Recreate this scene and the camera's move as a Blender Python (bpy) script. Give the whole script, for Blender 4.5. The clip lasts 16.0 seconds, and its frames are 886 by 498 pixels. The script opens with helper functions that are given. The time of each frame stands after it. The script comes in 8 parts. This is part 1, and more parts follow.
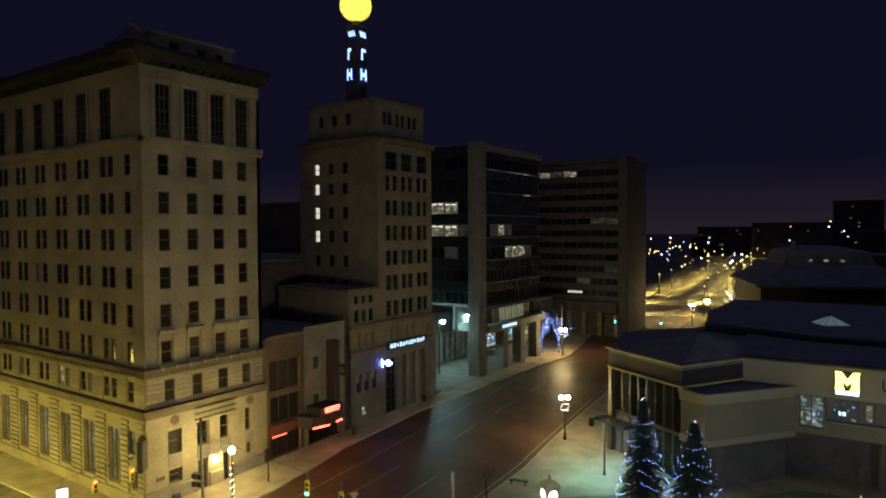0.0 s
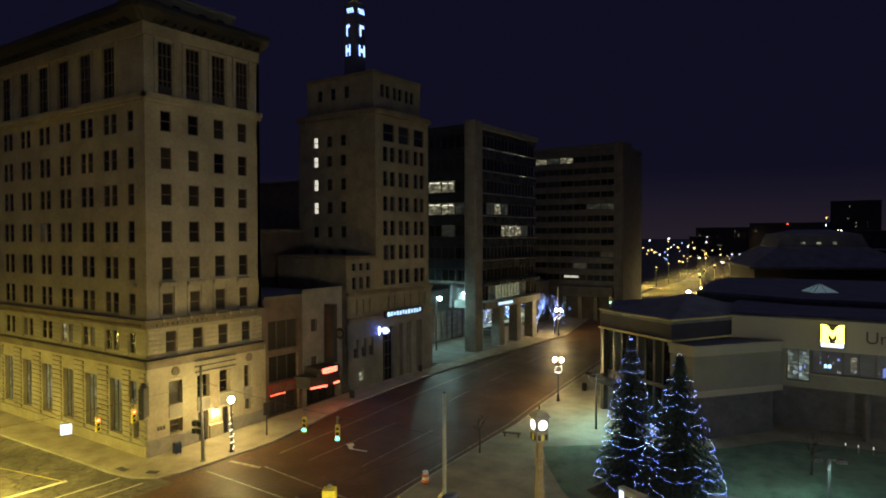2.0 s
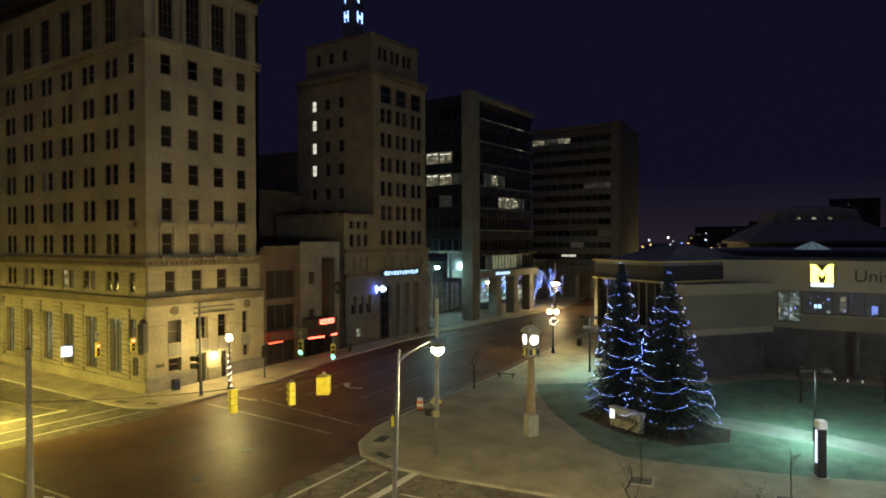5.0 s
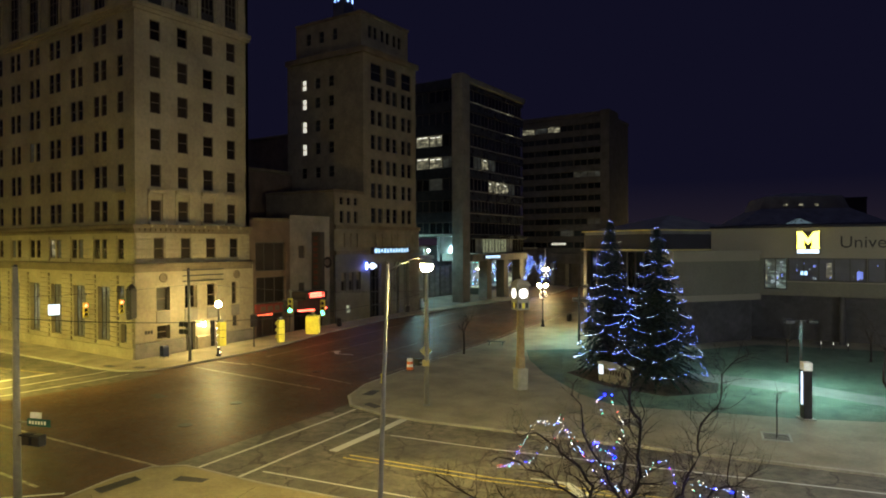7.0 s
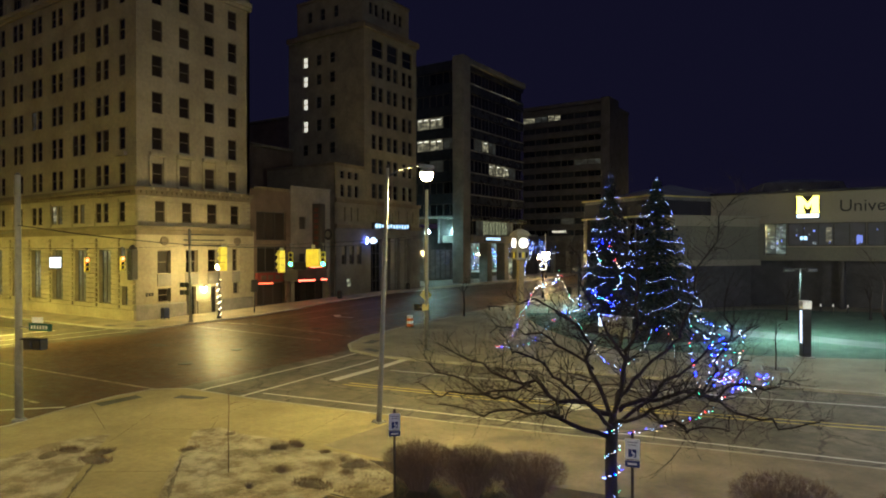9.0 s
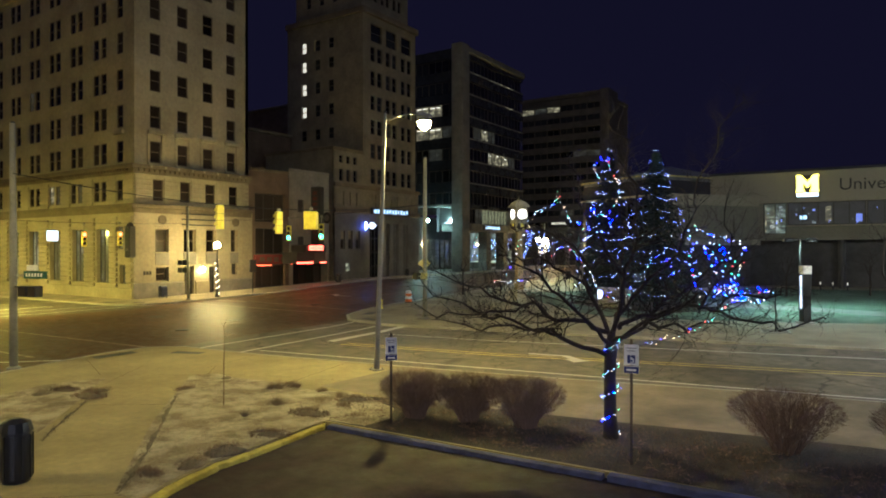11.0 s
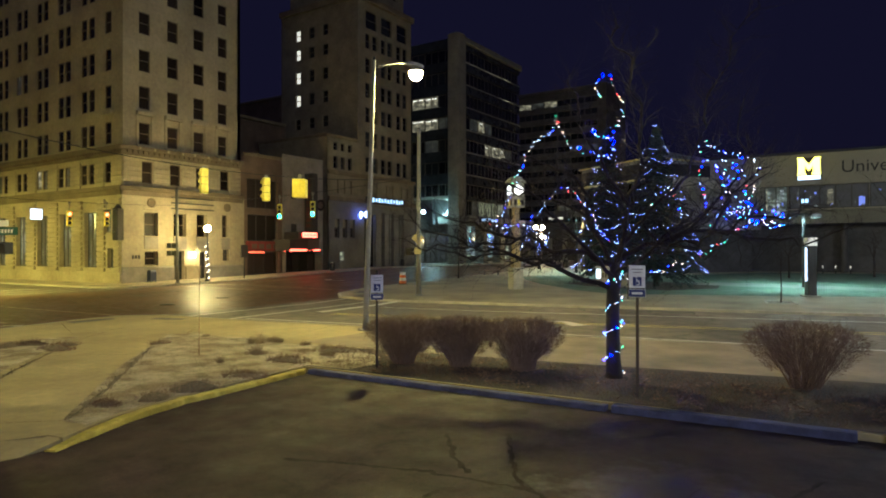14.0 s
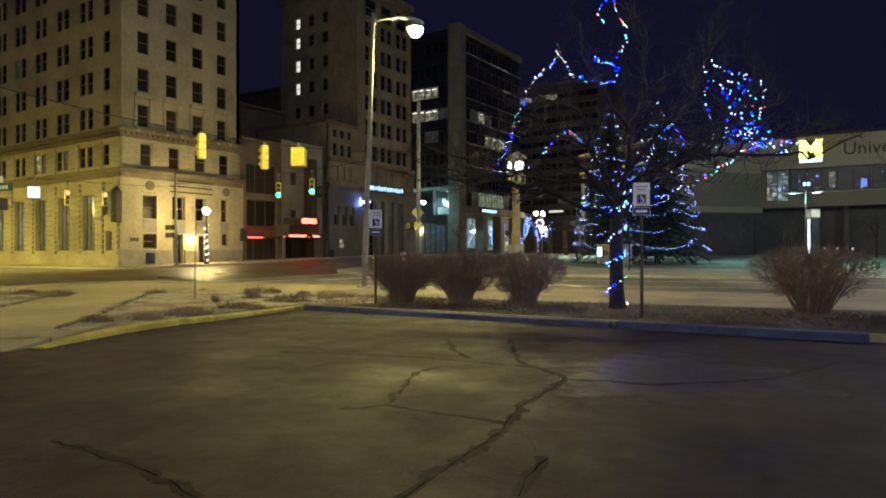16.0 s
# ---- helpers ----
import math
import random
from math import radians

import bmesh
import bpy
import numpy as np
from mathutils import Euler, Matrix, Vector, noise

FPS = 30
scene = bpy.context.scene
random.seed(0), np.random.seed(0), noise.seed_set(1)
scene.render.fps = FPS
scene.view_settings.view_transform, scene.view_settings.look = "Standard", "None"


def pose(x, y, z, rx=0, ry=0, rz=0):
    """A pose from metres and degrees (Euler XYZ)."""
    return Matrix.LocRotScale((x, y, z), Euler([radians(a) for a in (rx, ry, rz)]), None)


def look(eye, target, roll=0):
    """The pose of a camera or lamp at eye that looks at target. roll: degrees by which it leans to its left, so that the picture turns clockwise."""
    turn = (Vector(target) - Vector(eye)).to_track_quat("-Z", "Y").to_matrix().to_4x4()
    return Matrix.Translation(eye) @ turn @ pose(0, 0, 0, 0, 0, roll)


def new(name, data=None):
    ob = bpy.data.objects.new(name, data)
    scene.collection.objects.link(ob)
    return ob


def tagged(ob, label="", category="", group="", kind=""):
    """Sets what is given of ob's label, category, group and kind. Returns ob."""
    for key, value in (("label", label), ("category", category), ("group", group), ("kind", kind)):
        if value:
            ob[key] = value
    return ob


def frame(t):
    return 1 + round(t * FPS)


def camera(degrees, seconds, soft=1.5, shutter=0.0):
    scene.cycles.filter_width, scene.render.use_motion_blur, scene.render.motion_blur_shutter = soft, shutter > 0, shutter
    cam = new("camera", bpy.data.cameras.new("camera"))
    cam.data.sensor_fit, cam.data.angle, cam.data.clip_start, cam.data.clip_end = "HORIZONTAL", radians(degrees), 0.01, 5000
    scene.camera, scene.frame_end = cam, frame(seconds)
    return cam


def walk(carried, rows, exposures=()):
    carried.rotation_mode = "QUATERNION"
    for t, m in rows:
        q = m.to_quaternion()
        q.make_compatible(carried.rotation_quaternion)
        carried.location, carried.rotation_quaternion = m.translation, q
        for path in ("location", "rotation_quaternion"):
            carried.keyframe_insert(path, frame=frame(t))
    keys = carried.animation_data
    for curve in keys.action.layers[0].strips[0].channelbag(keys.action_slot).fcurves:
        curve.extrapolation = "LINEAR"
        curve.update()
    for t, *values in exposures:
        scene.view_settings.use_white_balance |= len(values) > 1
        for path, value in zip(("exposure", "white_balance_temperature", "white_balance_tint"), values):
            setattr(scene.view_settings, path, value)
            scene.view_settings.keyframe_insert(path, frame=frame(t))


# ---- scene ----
cam = camera(68.0, 16.0, 1.9)
PATH = [
    (0, (1.699, -0.892, 25.931), (0.567, 0.755, 25.872), -0.3),
    (0.5, (1.806, -1.146, 24.754), (0.676, 0.503, 24.698), -0.3),
    (1, (2.195, -1.401, 23.504), (1.064, 0.248, 23.454), -0.3),
    (1.5, (2.547, -1.827, 22.351), (1.417, -0.178, 22.303), -0.2),
    (2, (2.994, -2.056, 21.076), (1.863, -0.407, 21.034), -0.2),
    (2.5, (3.047, -2.31, 19.806), (1.921, -0.658, 19.769), -0.2),
    (3, (3.169, -2.384, 18.681), (2.04, -0.734, 18.646), -0.2),
    (3.5, (3.429, -2.512, 17.473), (2.292, -0.867, 17.442), -0.2),
    (4, (3.689, -2.697, 16.393), (2.553, -1.051, 16.366), -0.2),
    (6.5, (4.156, -2.66, 12.189), (3.039, -1.002, 12.17), -0.2),
    (7, (4.179, -2.791, 11.097), (3.07, -1.126, 11.083), -0.2),
    (7.5, (4.26, -2.944, 10.027), (3.164, -1.271, 10.016), -0.1),
    (8, (4.222, -3.037, 8.856), (3.145, -1.352, 8.848), -0.1),
    (8.5, (4.219, -3.013, 7.895), (3.132, -1.334, 7.891), -0.2),
    (9, (4.289, -2.914, 7.114), (3.179, -1.251, 7.112), -0.1),
    (11.5, (4.191, -2.588, 4.831), (3.083, -0.922, 4.832), -0.1),
    (12, (3.799, -1.971, 4.862), (2.695, -0.304, 4.863), -0.1),
    (12.5, (3.584, -1.546, 4.513), (2.48, 0.122, 4.515), -0.1),
    (13, (3.554, -1.441, 4.029), (2.452, 0.228, 4.034), -0.1),
    (13.5, (3.655, -1.523, 3.605), (2.553, 0.146, 3.611), -0.1),
    (14, (3.68, -1.551, 3.102), (2.578, 0.118, 3.111), -0.1),
    (14.5, (3.64, -1.508, 2.59), (2.538, 0.161, 2.6), -0.1),
    (15, (3.575, -1.448, 2.219), (2.475, 0.222, 2.229), -0.1),
    (15.5, (3.526, -1.37, 1.858), (2.424, 0.3, 1.868), -0.1),
    (16, (3.511, -1.298, 1.455), (2.409, 0.371, 1.464), -0.1),
]
walk(cam, [(t, look(eye, target, roll)) for t, eye, target, roll in PATH], [(0.0, 0.05, 6150, 10), (7.0, 0.07, 6080, 10), (9.0, 0.14, 5980, 10), (12.0, 0.25, 5820, 10), (16.0, 0.28, 5700, 10)])

from mathutils.geometry import tessellate_polygon

# ---- world and light ----
world = bpy.data.worlds.new("night_sky")
scene.world = world
world.use_nodes = True
wn = world.node_tree
# deep blue over the roofs; overhead, out of view, set paler as added fill light
sky_dir, sky_up, sky_col = wn.nodes.new("ShaderNodeTexCoord"), wn.nodes.new("ShaderNodeSeparateXYZ"), wn.nodes.new("ShaderNodeValToRGB")
wn.links.new(sky_dir.outputs["Generated"], sky_up.inputs[0])
wn.links.new(sky_up.outputs["Z"], sky_col.inputs[0])
for place in (0.3, 0.6):
    sky_col.color_ramp.elements.new(place)
for stop, (place, tone) in zip(sky_col.color_ramp.elements, ((0.0, (0.017, 0.012, 0.018, 1)), (0.09, (0.0052, 0.0046, 0.0134, 1)), (0.42, (0.005, 0.0045, 0.0136, 1)), (1.0, (0.075, 0.078, 0.14, 1)))):
    stop.position, stop.color = place, tone
wn.links.new(sky_col.outputs[0], wn.nodes["Background"].inputs[0])
wn.nodes["Background"].inputs[1].default_value = 1.0
scene.view_settings.exposure = 0.0

# brightness of the lamps
L_COBRA, L_CORNER, L_GLOBE, L_COOL, L_CLOCK = 2900.0, 8200.0, 980.0, 1450.0, 3.0


# ---- materials ----
def ramp(nt, fac, stops):
    r = nt.nodes.new("ShaderNodeValToRGB")
    while len(r.color_ramp.elements) < len(stops):
        r.color_ramp.elements.new(0.5)
    for e, (p, c) in zip(r.color_ramp.elements, stops):
        e.position, e.color = p, (*c, 1)
    nt.links.new(fac, r.inputs[0])
    return r.outputs[0]


def noise_tex(nt, vec, scale, detail=5.0, rough=0.6):
    n = nt.nodes.new("ShaderNodeTexNoise")
    n.inputs["Scale"].default_value, n.inputs["Detail"].default_value, n.inputs["Roughness"].default_value = scale, detail, rough
    nt.links.new(vec, n.inputs["Vector"])
    return n.outputs[0]


def mixed(nt, mode, fac, a, b):
    m = nt.nodes.new("ShaderNodeMix")
    m.data_type, m.blend_type = "RGBA", mode
    for sock, v in ((m.inputs[0], fac), (m.inputs[6], a), (m.inputs[7], b)):
        if isinstance(v, bpy.types.NodeSocket):
            nt.links.new(v, sock)
        elif isinstance(v, tuple):
            sock.default_value = (*v, 1)
        else:
            sock.default_value = v
    return m.outputs[2]


def surface(name, c, rough=0.8, metal=0.0, vary=0.35, small=6.0, large=0.5, bump=0.15, c2=None, spec=0.4):
    """A painted, stone or metal surface: two scales of stain over a base colour, fine relief."""
    m = bpy.data.materials.new(name)
    m.use_nodes = True
    nt = m.node_tree
    b = nt.nodes["Principled BSDF"]
    g = nt.nodes.new("ShaderNodeNewGeometry")
    vec = g.outputs["Position"]
    lo, hi = tuple(v * (1 - vary) for v in c), tuple(min(1, v * (1 + vary)) for v in c)
    n1 = noise_tex(nt, vec, large, 6)
    n2 = noise_tex(nt, vec, small, 8, 0.7)
    base = ramp(nt, n1, [(0.3, lo), (0.7, c2 or hi)])
    grain = ramp(nt, n2, [(0.25, (0.62, 0.62, 0.62)), (0.75, (1.12, 1.12, 1.12))])
    col = mixed(nt, "MULTIPLY", 0.8, base, grain)
    nt.links.new(col, b.inputs["Base Color"])
    rr = ramp(nt, n2, [(0.2, (rough * 0.8,) * 3), (0.8, (min(1, rough * 1.15),) * 3)])
    nt.links.new(rr, b.inputs["Roughness"])
    b.inputs["Metallic"].default_value = metal
    b.inputs["Specular IOR Level"].default_value = spec
    if bump:
        bm_ = nt.nodes.new("ShaderNodeBump")
        bm_.inputs["Strength"].default_value = bump
        bm_.inputs["Distance"].default_value = 0.02
        nt.links.new(n2, bm_.inputs["Height"])
        nt.links.new(bm_.outputs[0], b.inputs["Normal"])
    return m


def glow(name, c, strength, sample=True):
    m = bpy.data.materials.new(name)
    m.use_nodes = True
    b = m.node_tree.nodes["Principled BSDF"]
    b.inputs["Base Color"].default_value = (*[min(0.8, v) for v in c], 1)
    b.inputs["Emission Color"].default_value = (*c, 1)
    b.inputs["Emission Strength"].default_value = strength
    if not sample:
        m.cycles.emission_sampling = "NONE"
    return m


def lit_room(name, c, strength, cells=1.3, stretch=(1.0, 1.0, 2.6)):
    """A lit room behind its window: brighter near the ceiling lamps, broken by furniture and blinds."""
    m = bpy.data.materials.new(name)
    m.use_nodes = True
    nt = m.node_tree
    b = nt.nodes["Principled BSDF"]
    g = nt.nodes.new("ShaderNodeNewGeometry")
    mp = nt.nodes.new("ShaderNodeMapping")
    mp.inputs["Scale"].default_value = stretch
    nt.links.new(g.outputs["Position"], mp.inputs["Vector"])
    n = noise_tex(nt, mp.outputs[0], cells, 4, 0.65)
    s = ramp(nt, n, [(0.36, (0.05, 0.05, 0.045)), (0.5, (0.2, 0.2, 0.18)), (0.56, (0.7, 0.7, 0.64)), (0.68, (1.3, 1.3, 1.2))])
    e = mixed(nt, "MULTIPLY", 1.0, s, c)
    nt.links.new(e, b.inputs["Emission Color"])
    b.inputs["Base Color"].default_value = (0.1, 0.1, 0.1, 1)
    b.inputs["Roughness"].default_value = 0.1
    b.inputs["Emission Strength"].default_value = strength
    m.cycles.emission_sampling = "NONE"
    return m


def dark_glass(name, c=(0.012, 0.014, 0.018), rough=0.06, spec=0.5):
    m = bpy.data.materials.new(name)
    m.use_nodes = True
    nt = m.node_tree
    b = nt.nodes["Principled BSDF"]
    oi = nt.nodes.new("ShaderNodeObjectInfo")
    col = ramp(nt, oi.outputs["Random"], [(0.0, tuple(v * 0.5 for v in c)), (1.0, tuple(v * 2.2 for v in c))])
    nt.links.new(col, b.inputs["Base Color"])
    b.inputs["Roughness"].default_value = rough
    b.inputs["IOR"].default_value = 1.5
    b.inputs["Specular IOR Level"].default_value = spec
    return m


def limestone_mat():
    """Cream stone in courses, stained, with thin joints."""
    m = surface("cream_limestone", (0.33, 0.285, 0.2), 0.85, vary=0.25, small=3.0, large=0.25, bump=0.12)
    return m


def brick_road_mat():
    """Worn red paving brick, patched and polished by wheels."""
    m = bpy.data.materials.new("paving_brick")
    m.use_nodes = True
    nt = m.node_tree
    b = nt.nodes["Principled BSDF"]
    g = nt.nodes.new("ShaderNodeNewGeometry")
    vec = g.outputs["Position"]
    br = nt.nodes.new("ShaderNodeTexBrick")
    nt.links.new(vec, br.inputs["Vector"])
    br.inputs["Scale"].default_value = 1.0
    br.inputs["Brick Width"].default_value, br.inputs["Row Height"].default_value = 0.22, 0.1
    br.inputs["Mortar Size"].default_value = 0.006
    br.inputs["Color1"].default_value = (0.15, 0.084, 0.05, 1)
    br.inputs["Color2"].default_value = (0.108, 0.061, 0.038, 1)
    br.inputs["Mortar"].default_value = (0.04, 0.034, 0.028, 1)
    n1 = noise_tex(nt, vec, 0.18, 6)
    n2 = noise_tex(nt, vec, 1.7, 6)
    st = ramp(nt, n1, [(0.3, (0.55, 0.52, 0.5)), (0.5, (0.85, 0.85, 0.85)), (0.7, (1.25, 1.22, 1.15))])
    st2 = ramp(nt, n2, [(0.3, (0.62, 0.64, 0.66)), (0.7, (1.2, 1.18, 1.15))])
    col = mixed(nt, "MULTIPLY", 1.0, mixed(nt, "MULTIPLY", 1.0, br.outputs[0], st), st2)
    nt.links.new(col, b.inputs["Base Color"])
    nt.links.new(ramp(nt, n2, [(0.25, (0.38, 0.38, 0.38)), (0.75, (0.66, 0.66, 0.66))]), b.inputs["Roughness"])
    b.inputs["Specular IOR Level"].default_value = 0.12
    bu = nt.nodes.new("ShaderNodeBump")
    bu.inputs["Strength"].default_value, bu.inputs["Distance"].default_value = 0.35, 0.01
    nt.links.new(br.outputs[0], bu.inputs["Height"])
    nt.links.new(bu.outputs[0], b.inputs["Normal"])
    return m


def asphalt_mat(name, c, cracks=0.6, rough=0.75, wet=0.0, spec=0.5, blot=0.22, deep=0.5, damp=()):
    """Worn asphalt: stones, stains, patches and a net of cracks; damp: smooth wet stains as (x, y, half length, half width)."""
    m = bpy.data.materials.new(name)
    m.use_nodes = True
    nt = m.node_tree
    b = nt.nodes["Principled BSDF"]
    g = nt.nodes.new("ShaderNodeNewGeometry")
    vec = g.outputs["Position"]
    b.inputs["Specular IOR Level"].default_value = spec
    n1 = noise_tex(nt, vec, blot, 7, 0.65)
    n2 = noise_tex(nt, vec, 38.0, 4, 0.7)
    n3 = noise_tex(nt, vec, 1.3, 7, 0.7)
    base = ramp(nt, n1, [(0.34, tuple(v * deep for v in c)), (0.5, c), (0.66, tuple(v * (2.2 - deep) for v in c))])
    col = mixed(nt, "MULTIPLY", 0.8, base, ramp(nt, n3, [(0.35, (0.45, 0.44, 0.42)), (0.65, (1.35, 1.33, 1.3))]))
    col = mixed(nt, "MULTIPLY", 0.7, col, ramp(nt, n2, [(0.3, (0.5, 0.5, 0.5)), (0.7, (1.35, 1.35, 1.35))]))
    if cracks:
        wob = nt.nodes.new("ShaderNodeVectorMath")
        wob.operation = "MULTIPLY_ADD"
        nn = nt.nodes.new("ShaderNodeTexNoise")
        nn.inputs["Scale"].default_value, nn.inputs["Detail"].default_value = 1.1, 5
        nt.links.new(vec, nn.inputs["Vector"])
        nt.links.new(nn.outputs[1], wob.inputs[0])
        wob.inputs[1].default_value = (1.3, 1.3, 0)
        nt.links.new(vec, wob.inputs[2])
        vo = nt.nodes.new("ShaderNodeTexVoronoi")
        vo.feature = "DISTANCE_TO_EDGE"
        vo.inputs["Scale"].default_value = 0.3
        nt.links.new(wob.outputs[0], vo.inputs["Vector"])
        ck = ramp(nt, vo.outputs["Distance"], [(0.0, (0.25, 0.23, 0.2)), (0.012, (0.5, 0.5, 0.5)), (0.02, (1, 1, 1))])
        col = mixed(nt, "MULTIPLY", cracks, col, ck)
    nt.links.new(col, b.inputs["Base Color"])
    gloss = ramp(nt, n1, [(0.35, (rough * (1 - wet),) * 3), (0.65, (min(1, rough * 1.15),) * 3)])
    shine = None
    for x, y, rx, ry in damp:
        mp = nt.nodes.new("ShaderNodeMapping")
        mp.inputs["Location"].default_value, mp.inputs["Scale"].default_value = (-x / rx, -y / ry, 0), (1 / rx, 1 / ry, 0)
        nt.links.new(vec, mp.inputs["Vector"])
        ln = nt.nodes.new("ShaderNodeVectorMath")
        ln.operation = "LENGTH"
        nt.links.new(mp.outputs[0], ln.inputs[0])
        edge = nt.nodes.new("ShaderNodeMath")
        edge.operation = "ADD"
        nt.links.new(ln.outputs["Value"], edge.inputs[0])
        nt.links.new(n3, edge.inputs[1])
        one = ramp(nt, edge.outputs[0], [(0.75, (1, 1, 1)), (1.0, (0.0, 0.0, 0.0))])
        shine = one if shine is None else mixed(nt, "LIGHTEN", 1.0, shine, one)
    if shine:
        gloss = mixed(nt, "MIX", shine, gloss, (0.41, 0.41, 0.41))
        nt.links.new(ramp(nt, shine, [(0.0, (spec,) * 3), (1.0, (0.5,) * 3)]), b.inputs["Specular IOR Level"])
    nt.links.new(gloss, b.inputs["Roughness"])
    bu = nt.nodes.new("ShaderNodeBump")
    bu.inputs["Strength"].default_value, bu.inputs["Distance"].default_value = 0.4, 0.008
    nt.links.new(n2, bu.inputs["Height"])
    nt.links.new(bu.outputs[0], b.inputs["Normal"])
    return m


def turf_mat(name, dark, light, frost=None):
    """Short winter grass or bare planting soil, patchy, with frost where given."""
    m = bpy.data.materials.new(name)
    m.use_nodes = True
    nt = m.node_tree
    b = nt.nodes["Principled BSDF"]
    g = nt.nodes.new("ShaderNodeNewGeometry")
    vec = g.outputs["Position"]
    n1 = noise_tex(nt, vec, 0.7, 6, 0.6)
    n2 = noise_tex(nt, vec, 22.0, 5, 0.75)
    col = ramp(nt, n1, [(0.3, dark), (0.65, light)])
    col = mixed(nt, "MULTIPLY", 0.9, col, ramp(nt, n2, [(0.3, (0.45, 0.45, 0.45)), (0.7, (1.4, 1.4, 1.4))]))
    if frost:
        n3 = noise_tex(nt, vec, 1.1, 8, 0.7)
        k = ramp(nt, n3, [(0.41, (0, 0, 0)), (0.6, (1, 1, 1))])
        fr = mixed(nt, "MULTIPLY", 0.8, frost, ramp(nt, n2, [(0.25, (0.55, 0.55, 0.55)), (0.75, (1.2, 1.2, 1.2))]))
        col = mixed(nt, "MIX", k, col, fr)
    nt.links.new(col, b.inputs["Base Color"])
    b.inputs["Roughness"].default_value = 0.9
    bu = nt.nodes.new("ShaderNodeBump")
    bu.inputs["Strength"].default_value, bu.inputs["Distance"].default_value = 0.9, 0.05
    nt.links.new(n2, bu.inputs["Height"])
    nt.links.new(bu.outputs[0], b.inputs["Normal"])
    return m


LIME = limestone_mat()
# Weathered stone, darkened further to stand for the belts' shadow lines.
LIME_DARK = surface("weathered_shaded_stone", (0.15, 0.12, 0.08), 0.85, vary=0.3, small=2.5)
CORNICE = surface("dark_copper_cornice", (0.017, 0.015, 0.016), 0.7, vary=0.4, small=3)
ROOFING = surface("frosted_roofing", (0.13, 0.13, 0.145), 0.9, vary=0.3)
TAN = surface("tan_brick", (0.19, 0.165, 0.125), 0.88, vary=0.25, small=4)
BROWN = surface("brown_brick", (0.13, 0.09, 0.065), 0.85, vary=0.3, small=5)
GREYSTONE = surface("pale_grey_stucco", (0.22, 0.2, 0.175), 0.85, vary=0.25, small=3)
DIMSTONE = surface("sooty_grey_stone", (0.13, 0.125, 0.125), 0.85, vary=0.25, small=3)
CONCRETE = surface("grey_concrete", (0.17, 0.165, 0.15), 0.85, vary=0.25, small=2.5)
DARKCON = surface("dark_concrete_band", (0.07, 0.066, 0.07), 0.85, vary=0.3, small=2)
SPANDREL = surface("dark_spandrel_glass", (0.03, 0.034, 0.042), 0.25, vary=0.3, small=1.5, bump=0.0)
FRAME = surface("dark_window_frame", (0.05, 0.042, 0.035), 0.6, vary=0.3, bump=0.0)
OLIVE = surface("olive_grey_panel", (0.16, 0.15, 0.118), 0.85, vary=0.15, small=6, large=0.15)
CREAM = surface("cream_panel_wall", (0.25, 0.225, 0.17), 0.8, vary=0.08, small=14, large=0.12)
FASCIA = surface("dark_blue_fascia", (0.022, 0.021, 0.034), 0.8, vary=0.25, small=2)
YTRIM = surface("yellow_trim", (0.42, 0.35, 0.14), 0.55, vary=0.2)
GLASS = dark_glass("dark_window_glass")
LIT_WARM = lit_room("lit_office_warm", (1.0, 0.9, 0.6), 0.4, 0.8)
LIT_LOBBY = lit_room("lit_lobby", (0.95, 1.0, 0.7), 0.5, 0.9)
LIT_BRIDGE = lit_room("lit_glazed_bridge", (0.95, 1.0, 0.62), 0.42, 1.6, (3.0, 3.0, 1.6))
LIT_SHOW = lit_room("lit_show_window", (0.66, 0.95, 0.92), 0.3, 1.1, (1.0, 1.0, 1.0))
LIT_STAIR = glow("lit_stair_window", (1.0, 0.93, 0.74), 0.75, False)
LIT_ROOM = lit_room("lit_interior_cool", (0.75, 0.9, 1.0), 0.6, 1.6)
SKYLIGHT = glow("skylight_glow", (0.62, 0.9, 0.8), 0.085, False)
# Faint violet haze over the pavilion's dark panes, put in as emission.
LIT_HAZE = lit_room("violet_haze_glow", (0.72, 0.7, 1.0), 0.013, 0.7)
LIT_TEAL = lit_room("lit_reading_room", (0.7, 0.95, 0.85), 0.2, 1.5)
TUBE = glow("fluorescent_tube", (1.0, 0.95, 0.78), 1.5, False)
EDGE_GLOW = lit_room("lit_ceiling_edge", (1.0, 0.93, 0.75), 0.16, 0.25)
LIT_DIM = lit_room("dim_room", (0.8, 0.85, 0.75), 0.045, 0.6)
DARKPANE = dark_glass("dull_dark_pane", (0.016, 0.012, 0.01), 0.5, 0.15)
GLASS_BANK = dark_glass("brown_reflecting_glass", (0.018, 0.014, 0.011), 0.2, 0.3)
SASH = surface("weathered_brown_sash", (0.1, 0.075, 0.05), 0.7, vary=0.3, bump=0.0)
# Street-floor bank panes with a faint uneven glow of their own.
GLASS_WARM = lit_room("glowing_street_pane", (0.85, 0.9, 0.68), 0.17, 0.8, (1.0, 1.0, 0.6))
SIDEWALK = surface("worn_sidewalk_concrete", (0.35, 0.295, 0.205), 0.85, vary=0.3, small=7, large=0.35, bump=0.25)
PLAZAWALK = surface("grey_plaza_concrete", (0.265, 0.235, 0.165), 0.85, vary=0.3, small=7, large=0.35, bump=0.25)
OLDWALK = surface("old_brown_concrete", (0.215, 0.178, 0.125), 0.88, vary=0.35, small=6, large=0.5, bump=0.3)
